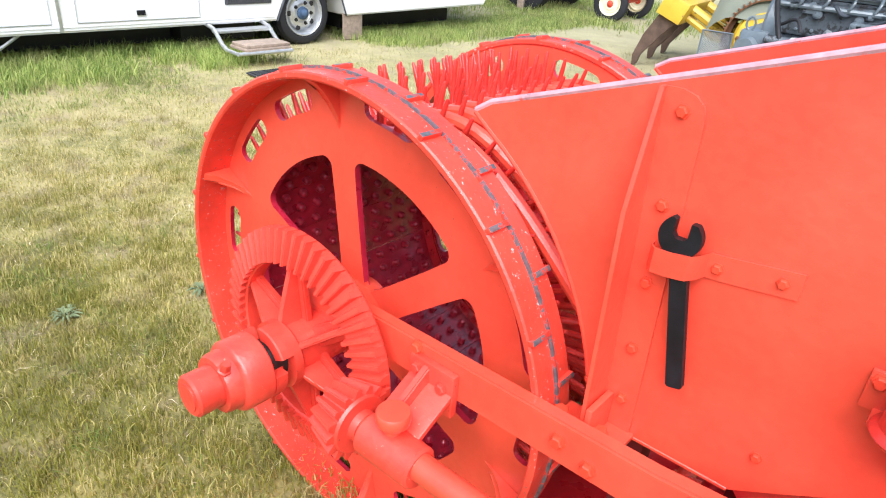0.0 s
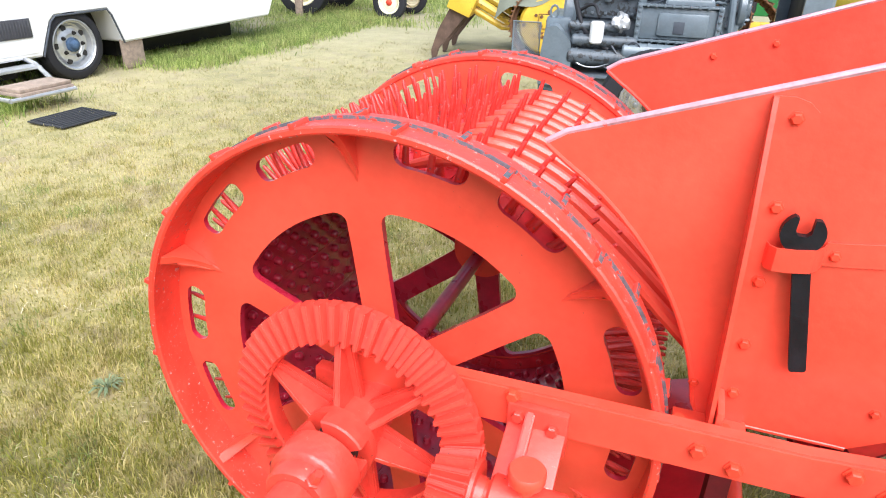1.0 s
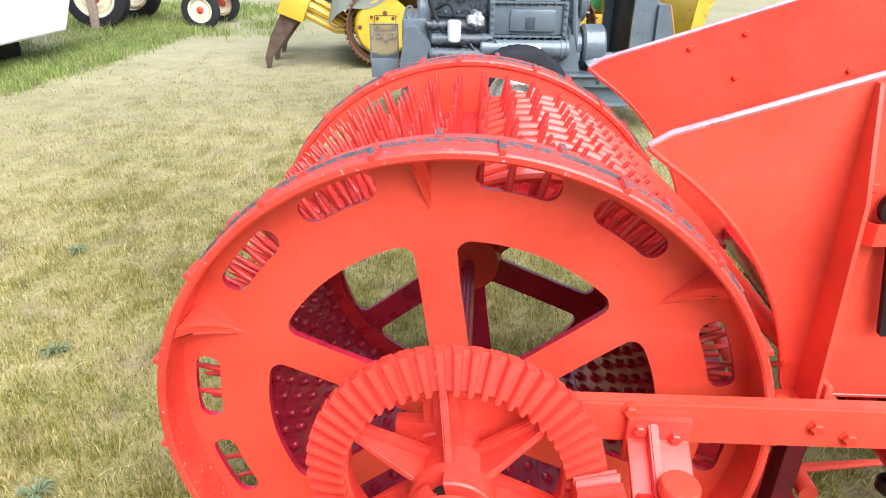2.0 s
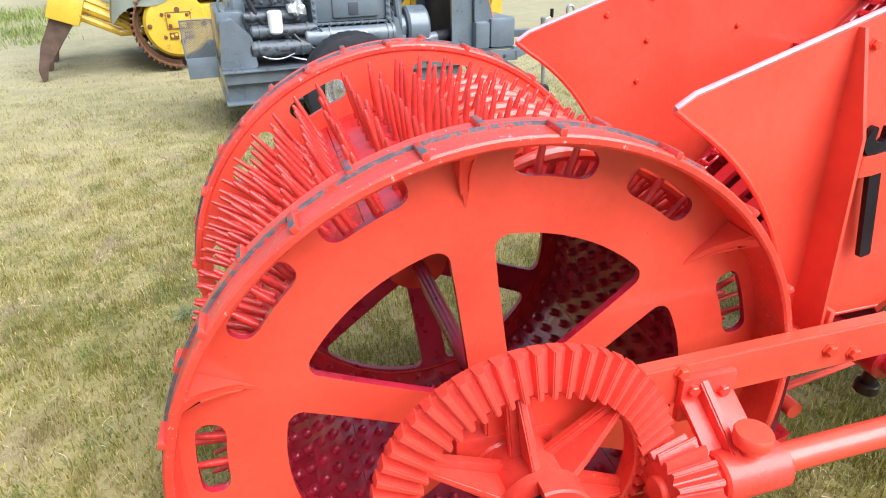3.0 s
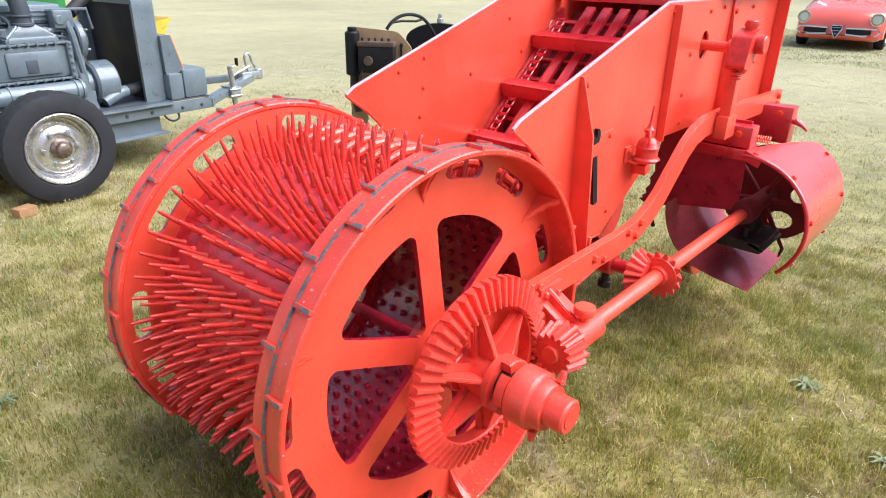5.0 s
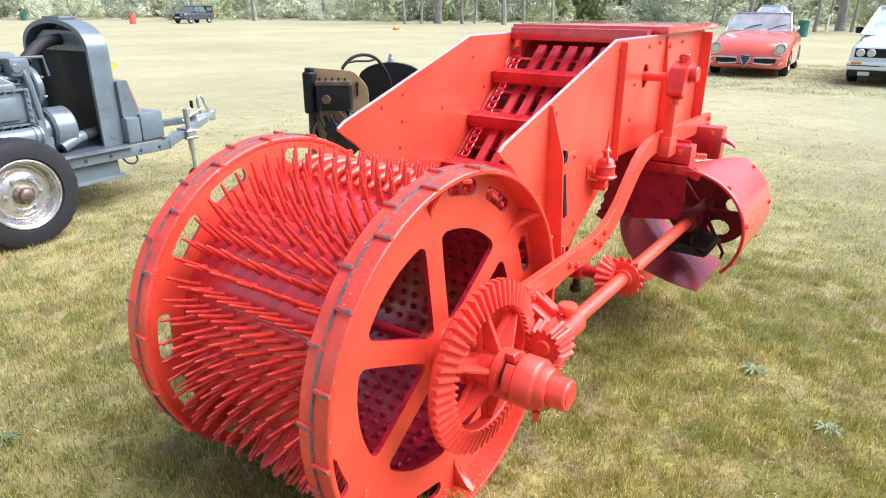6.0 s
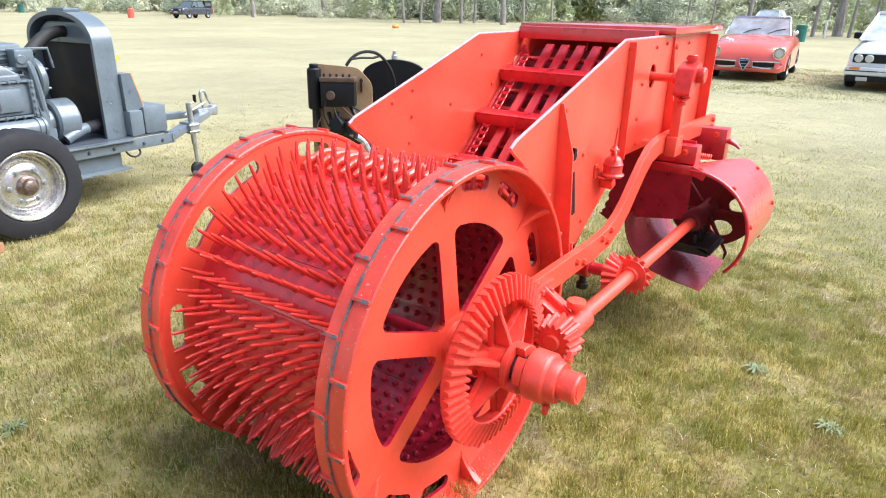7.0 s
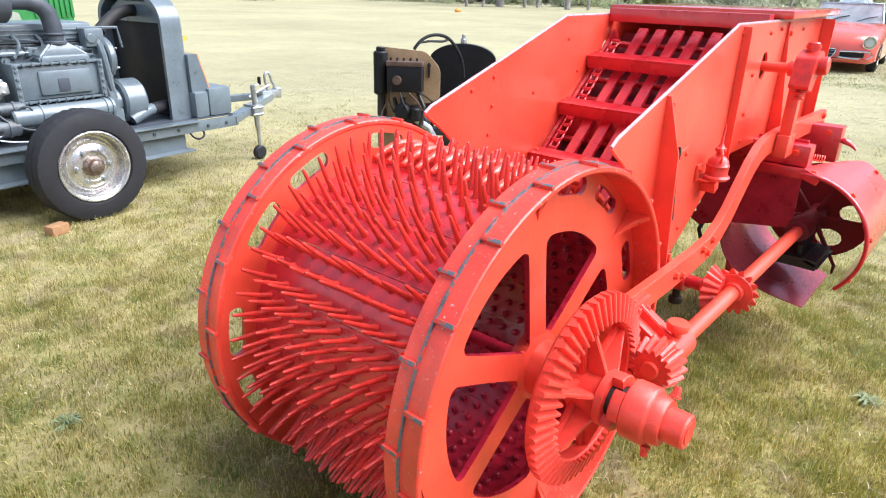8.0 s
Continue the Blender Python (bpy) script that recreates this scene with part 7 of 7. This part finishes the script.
def car(name, label, m, paint, kind):
    c = thing(name, label, "car", "", m)
    # side profile, front towards +x
    if kind == "roadster":
        L, W = 4.2, 0.80
        sec = [(2.14, .25, .44, .60), (2.08, .20, .58, .70), (1.90, .18, .72, .77), (1.35, .17, .83, .81), (.80, .17, .92, .81), (.30, .17, .94, .81), (-.60, .17, .92, .81), (-1.3, .18, .86, .79), (-1.8, .26, .78, .72), (-2.1, .36, .66, .58)]
    elif kind == "sedan":
        L, W = 4.3, 0.82
        sec = [(2.14, .24, .70, .74), (2.05, .20, .78, .80), (1.7, .18, .84, .82), (.9, .18, .92, .82), (.3, .18, .95, .82), (-1.2, .18, .96, .82), (-1.9, .20, .96, .81), (-2.14, .28, .90, .78)]
    else:
        L, W = 5.2, 0.92
        sec = [(2.55, .45, .95, .80), (2.4, .40, 1.08, .90), (1.9, .38, 1.14, .92), (1.0, .38, 1.18, .92), (-.9, .38, 1.18, .92), (-2.5, .42, 1.14, .92), (-2.6, .50, 1.08, .88)]
    bm = bmesh.new()
    rings = []
    for x, z0, z1, w in sec:
        ring = [(-w, z0 + .05), (-w, z1 - .16), (-w * .93, z1 - .05), (-w * .7, z1), (0, z1 + .03), (w * .7, z1), (w * .93, z1 - .05), (w, z1 - .16), (w, z0 + .05), (w * .9, z0), (-w * .9, z0)]
        rings.append([bm.verts.new((x, y, z)) for y, z in ring])
    for a, b in zip(rings, rings[1:]):
        for i in range(len(a)):
            bm.faces.new((a[i], a[(i + 1) % len(a)], b[(i + 1) % len(a)], b[i]))
    bm.faces.new(rings[0]), bm.faces.new(rings[-1])
    bmesh.ops.subdivide_edges(bm, edges=bm.edges[:], cuts=1, smooth=.5, use_grid_fill=True)
    bdy = part("body", bm, paint, c, smooth=50)
    wr = .30 if kind != "truck" else .39
    fx, rx = (1.30, -1.0) if kind == "roadster" else ((1.35, -1.25) if kind == "sedan" else (1.6, -1.6))
    for x in (fx, rx):
        for s in (-1, 1):
            wheel_disc("w", c, Matrix.Translation((x, s * (W - .08), wr)) @ Matrix.Rotation(radians(-90 * s), 4, "X"), wr, .19, wr * .62, M_ALU, 0, "black tyre on an alloy rim", None, 24)
    # screen and roof
    if kind == "roadster":
        bm = bmesh.new()
        q = [bm.verts.new(p) for p in ((.80, -.68, .94), (.80, .68, .94), (.30, .58, 1.31), (.30, -.58, 1.31))]
        bm.faces.new(q)
        bmesh.ops.solidify(bm, geom=bm.faces[:], thickness=.01)
        part("windscreen", bm, M_GLASSLT, c, "raked windscreen")
        bm = bmesh.new()
        tube(bm, [(.82, -.70, .93), (.31, -.60, 1.32), (.31, .60, 1.32), (.82, .70, .93)], .018, 8)
        part("screen_frame", bm, M_CHROME, c)
        for y in (-.30, .22):
            bm = bmesh.new()
            tube(bm, [(.84, y, .96), (.72, y + .16, 1.03), (.66, y + .34, 1.07)], .010, 6)
            part("wiper", bm, M_BLACK, c)
        bm = bmesh.new()
        lathe(bm, [(0, -.02), (.040, -.02), (.050, 0), (.040, .02), (0, .02)], 18, Matrix.Translation((.72, .80, 1.0)) @ Matrix.Rotation(radians(90), 4, "Y"))
        rod(bm, (.72, .78, .90), (.72, .80, .97), .010)
        part("door_mirror", bm, M_CHROME, c, "small round chrome mirror")
        bm = bmesh.new()
        box(bm, -.95, -.25, -.62, .62, .86, .98, .04)
        for y in (-.35, .35):
            box(bm, -.62, -.42, y - .22, y + .22, .85, 1.10, .05)
        part("seat", bm, M_MATTBLACK, c)
    else:
        if kind == "sedan":
            lo, hi = [(.98, .92), (-1.75, .95)], [(.25, 1.45), (-1.15, 1.45)]
        else:
            lo, hi = [(1.10, 1.16), (-1.25, 1.16)], [(.35, 1.78), (-1.10, 1.80)]
        bm = bmesh.new()
        w0, w1 = W * .94, W * .72
        q = [bm.verts.new(p) for p in ((lo[0][0], -w0, lo[0][1]), (lo[0][0], w0, lo[0][1]), (lo[1][0], w0, lo[1][1]), (lo[1][0], -w0, lo[1][1]), (hi[0][0], -w1, hi[0][1]), (hi[0][0], w1, hi[0][1]), (hi[1][0], w1, hi[1][1]), (hi[1][0], -w1, hi[1][1]))]
        for f in ((0, 1, 5, 4), (1, 2, 6, 5), (2, 3, 7, 6), (3, 0, 4, 7), (4, 5, 6, 7)):
            bm.faces.new([q[k] for k in f])
        part("cabin_glass", bm, M_GLASSDK if kind == "truck" else M_GLASSLT, c, "cabin glass")
        if kind == "truck":
            bm = bmesh.new()
            box(bm, -2.5, -1.18, -.86, .86, 1.12, 1.84, .08)
            cn = part("bed_canopy", bm, M_BLACK, c, "dark canopy over the bed")
            bm = bmesh.new()
            box(bm, -2.3, -1.32, -.875, .875, 1.28, 1.66, .03)
            part("canopy_window", bm, M_GLASSDK, cn)
            for y in (-.80, .80):
                bm = bmesh.new()
                box(bm, -2.64, -2.48, y - .13, y + .13, .80, 1.12, .03)
                part("tail_light", bm, M_CARRED, c, "red tail light")
        bm = bmesh.new()
        box(bm, hi[1][0] - .04, hi[0][0] + .04, -w1 - .01, w1 + .01, hi[0][1] - .015, hi[0][1] + .05, .03)
        part("roof", bm, paint, c)
        bm = bmesh.new()
        for s in (-1, 1):
            tube(bm, [(lo[0][0], s * w0, lo[0][1]), (hi[0][0], s * w1, hi[0][1]), (hi[1][0], s * w1, hi[1][1]), (lo[1][0], s * w0, lo[1][1])], .035, 6)
            mid = (lo[0][0] + lo[1][0]) / 2
            tube(bm, [(mid, s * w0, lo[0][1]), (mid + .02, s * w1, hi[0][1])], .04, 6)
        part("pillars", bm, M_BLACK if kind == "truck" else paint, c)
        for s in (-1, 1):
            bm = bmesh.new()
            box(bm, lo[0][0] - .45, lo[0][0] - .33, s * (w0 + .09) - .07, s * (w0 + .09) + .07, lo[0][1] + .02, lo[0][1] + .15, .03)
            part("door_mirror", bm, M_BLACK, c)
    xf = sec[0][0]
    if kind == "roadster":
        for s in (-1, 1):
            bm = bmesh.new()
            rod(bm, (1.80, .645 * s, .60), (2.10, .645 * s, .60), .105, n=24, bevel=.03)
            hl = part("headlight", bm, M_LAMP, c, "round glass headlight")
            bm = bmesh.new()
            lathe(bm, [(.10, 0), (.122, 0), (.122, .03), (.10, .03), (.10, 0)], 24, Matrix.Translation((2.075, .645 * s, .60)) @ Matrix.Rotation(radians(90), 4, "Y"))
            part("headlight_ring", bm, M_CHROME, hl)
            bm = bmesh.new()
            loop = [(2.17, .17, .42), (2.15, .45, .43), (2.08, .68, .42), (2.02, .74, .36), (2.08, .68, .30), (2.15, .45, .29), (2.17, .17, .31)]
            tube(bm, [(x, y * s, z) for x, y, z in loop], .020, 8, True)
            part("bumper", bm, M_CHROME, c, "slim chrome bumper round the intake")
            bm = bmesh.new()
            box(bm, 2.06, 2.145, min(.16 * s, .60 * s), max(.16 * s, .60 * s), .31, .41, .02)
            part("intake", bm, M_BLACK, c)
        bm = bmesh.new()
        shield = [(-.085, .12), (.085, .12), (.10, .06), (.0, -.13), (-.10, .06)]
        sheet(bm, shield, 0, .05, (), Matrix.Translation((2.20, 0, .35)) @ Matrix(((0, 0, -1, 0), (1, 0, 0, 0), (0, 1, 0, 0), (0, 0, 0, 1))))
        sg = part("shield_grille", bm, M_BLACK, c, "black shield grille with chrome rim")
        bm = bmesh.new()
        tube(bm, [(2.205, y, .35 + z) for y, z in shield], .011, 6, True)
        for z in (-.04, .02, .08):
            tube(bm, [(2.205, -.06 - z * .25, .35 + z), (2.205, .06 + z * .25, .35 + z)], .006, 5)
        part("grille_rim", bm, M_CHROME, sg)
    else:
        bm = bmesh.new()
        zc = .62 if kind == "sedan" else .88
        box(bm, xf - .02, xf + .02, -W * .88, W * .88, zc - .085, zc + .085, .02)
        gr = part("grille", bm, M_BLACK, c, "black grille panel")
        for y in (-.62, -.44, .44, .62):
            bm = bmesh.new()
            rod(bm, (xf - .02, y, zc), (xf + .035, y, zc), .075, n=22, bevel=.012)
            part("headlight", bm, M_LAMP, gr, "round glass headlight")
        bm = bmesh.new()
        box(bm, xf - .05, xf + .09, -W, W, zc - .32, zc - .16, .04)
        part("bumper", bm, paint if kind == "sedan" else M_CARGREY, c)
        bm = bmesh.new()
        box(bm, xf + .085, xf + .098, -.26, .26, zc - .28, zc - .19, .004)
        part("number_plate", bm, M_WHITE, c, "blank white plate")
        if kind == "sedan":
            bm = bmesh.new()
            box(bm, xf - .04, xf + .05, -W * .97, W * .97, zc - .44, zc - .33, .03)
            ap = part("front_apron", bm, M_BLACK, c, "black lower apron")
            for y in (-.5, .5):
                bm = bmesh.new()
                box(bm, xf + .04, xf + .06, y - .10, y + .10, zc - .425, zc - .35, .01)
                part("fog_light", bm, M_LAMP, ap)
            bm = bmesh.new()
            box(bm, xf + .07, xf + .098, -W * .98, W * .98, zc - .245, zc - .225, .004)
            part("bumper_strip", bm, M_BLACK, c)
        for s in (-1, 1):
            bm = bmesh.new()
            box(bm, xf + .06, xf + .10, min(s * .56, s * .74), max(s * .56, s * .74), zc - .215, zc - .165, .008)
            part("indicator", bm, M_ORANGE, c)
    return c


car("red_roadster", "orange-red open sports car with chrome bumpers on the field", pose(17.6, 2.83, 0, 0, 0, 185) @ Matrix.Diagonal((1.07, 1.07, 1.07, 1)), M_CARRED, "roadster")
car("white_saloon", "white boxy saloon car with black grille on the field", pose(17.3, -0.31, 0, 0, 0, 180) @ Matrix.Diagonal((1.06, 1.06, 1.06, 1)), M_CARWHITE, "sedan")
car("grey_pickup", "dark grey pickup parked before the far trees", pose(38.2, 58.9, 0, 0, 0, 198) @ Matrix.Diagonal((.88, .88, .88, 1)), M_CARGREY, "truck")
car("silver_car", "pale silver car parked far behind the roadster", pose(56.5, 10.2, 0, 0, 0, 178) @ Matrix.Diagonal((1.15, 1.15, 1.15, 1)), M_CARWHITE, "sedan")
for name, mt, x, y, lab in (("oil_drum", M_TEAL, 41.6, 5.55, "teal oil drum at the edge of the field"), ("oil_drum", M_TEAL, 33.0, 84.0, "green oil drum before the far trees")):
    bm = bmesh.new()
    lathe(bm, [(0, 0), (.28, 0), (.30, .02), (.29, .04), (.29, .29), (.305, .30), (.29, .31), (.29, .59), (.305, .60), (.29, .61), (.29, .86), (.30, .88), (.28, .90), (0, .88)], 24)
    ob = part(name, bm, mt)
    ob.matrix_basis = pose(x, y, 0)
    tagged(ob, lab, "drum")
bm = bmesh.new()
rod(bm, (0, 0, 0), (0, 0, 1.15), .07, n=12, bevel=.02)
ob = part("marker_post", bm, M_WHITE)
ob.matrix_basis = pose(50.0, 5.4, 0)
tagged(ob, "white marker post at the edge of the field", "post")

# ---- small far things ----
bm = bmesh.new()
rod(bm, (0, 0, 0), (0, 0, .95), .32, n=22, bevel=.03)
drum_ = part("oil_drum", bm, M_CARRED)
drum_.matrix_basis = pose(32.6, 60.1, 0) @ Matrix.Diagonal((.88, .88, .88, 1))
tagged(drum_, "red oil drum at the edge of the field", "drum")
bm = bmesh.new()
bmesh.ops.create_icosphere(bm, subdivisions=3, radius=.24, matrix=Matrix.Diagonal((1.3, .8, .7, 1)))
bg = part("orange_bag", bm, M_ORANGE)
bg.matrix_basis = pose(35.7, 30.6, 0.12)
tagged(bg, "small orange bag lying on the grass", "bag")
# green machine behind the trailer
gm = thing("green_machine", "green farm machine with louvred bonnet behind the trailer", "tractor", "", pose(1.62, 9.75, 0, 0, 0, 8))
bm = bmesh.new()
box(bm, -1.4, .82, -.35, .35, .75, 1.55, .05)
gb = part("bonnet", bm, M_GREEN, gm)
for k in range(8):
    bm = bmesh.new()
    if k == 0:
        box(bm, -.02, .02, -.37, -.345, 1.0, 1.45, .006)
        ls = part("louvre", bm, M_GREEN, gb)
        ls.matrix_basis = Matrix.Translation((.3, 0, 0))
    else:
        bm.free()
        share(ls, Matrix.Translation((.3 + .07 * k, 0, 0)))
for x, r in ((.5, .36), (-1.2, .62)):
    for s in (-1, 1):
        wheel_disc("w", gm, Matrix.Translation((x, .62 * s, r)) @ Matrix.Rotation(radians(-90 * s), 4, "X"), r, .22, r * .6, M_YELLOW, 0, "black tractor tyre on a yellow rim", None, 24)
bm = bmesh.new()
box(bm, -1.4, .6, -.25, .25, .45, .78, .03)
part("chassis", bm, M_GREEN, gm)
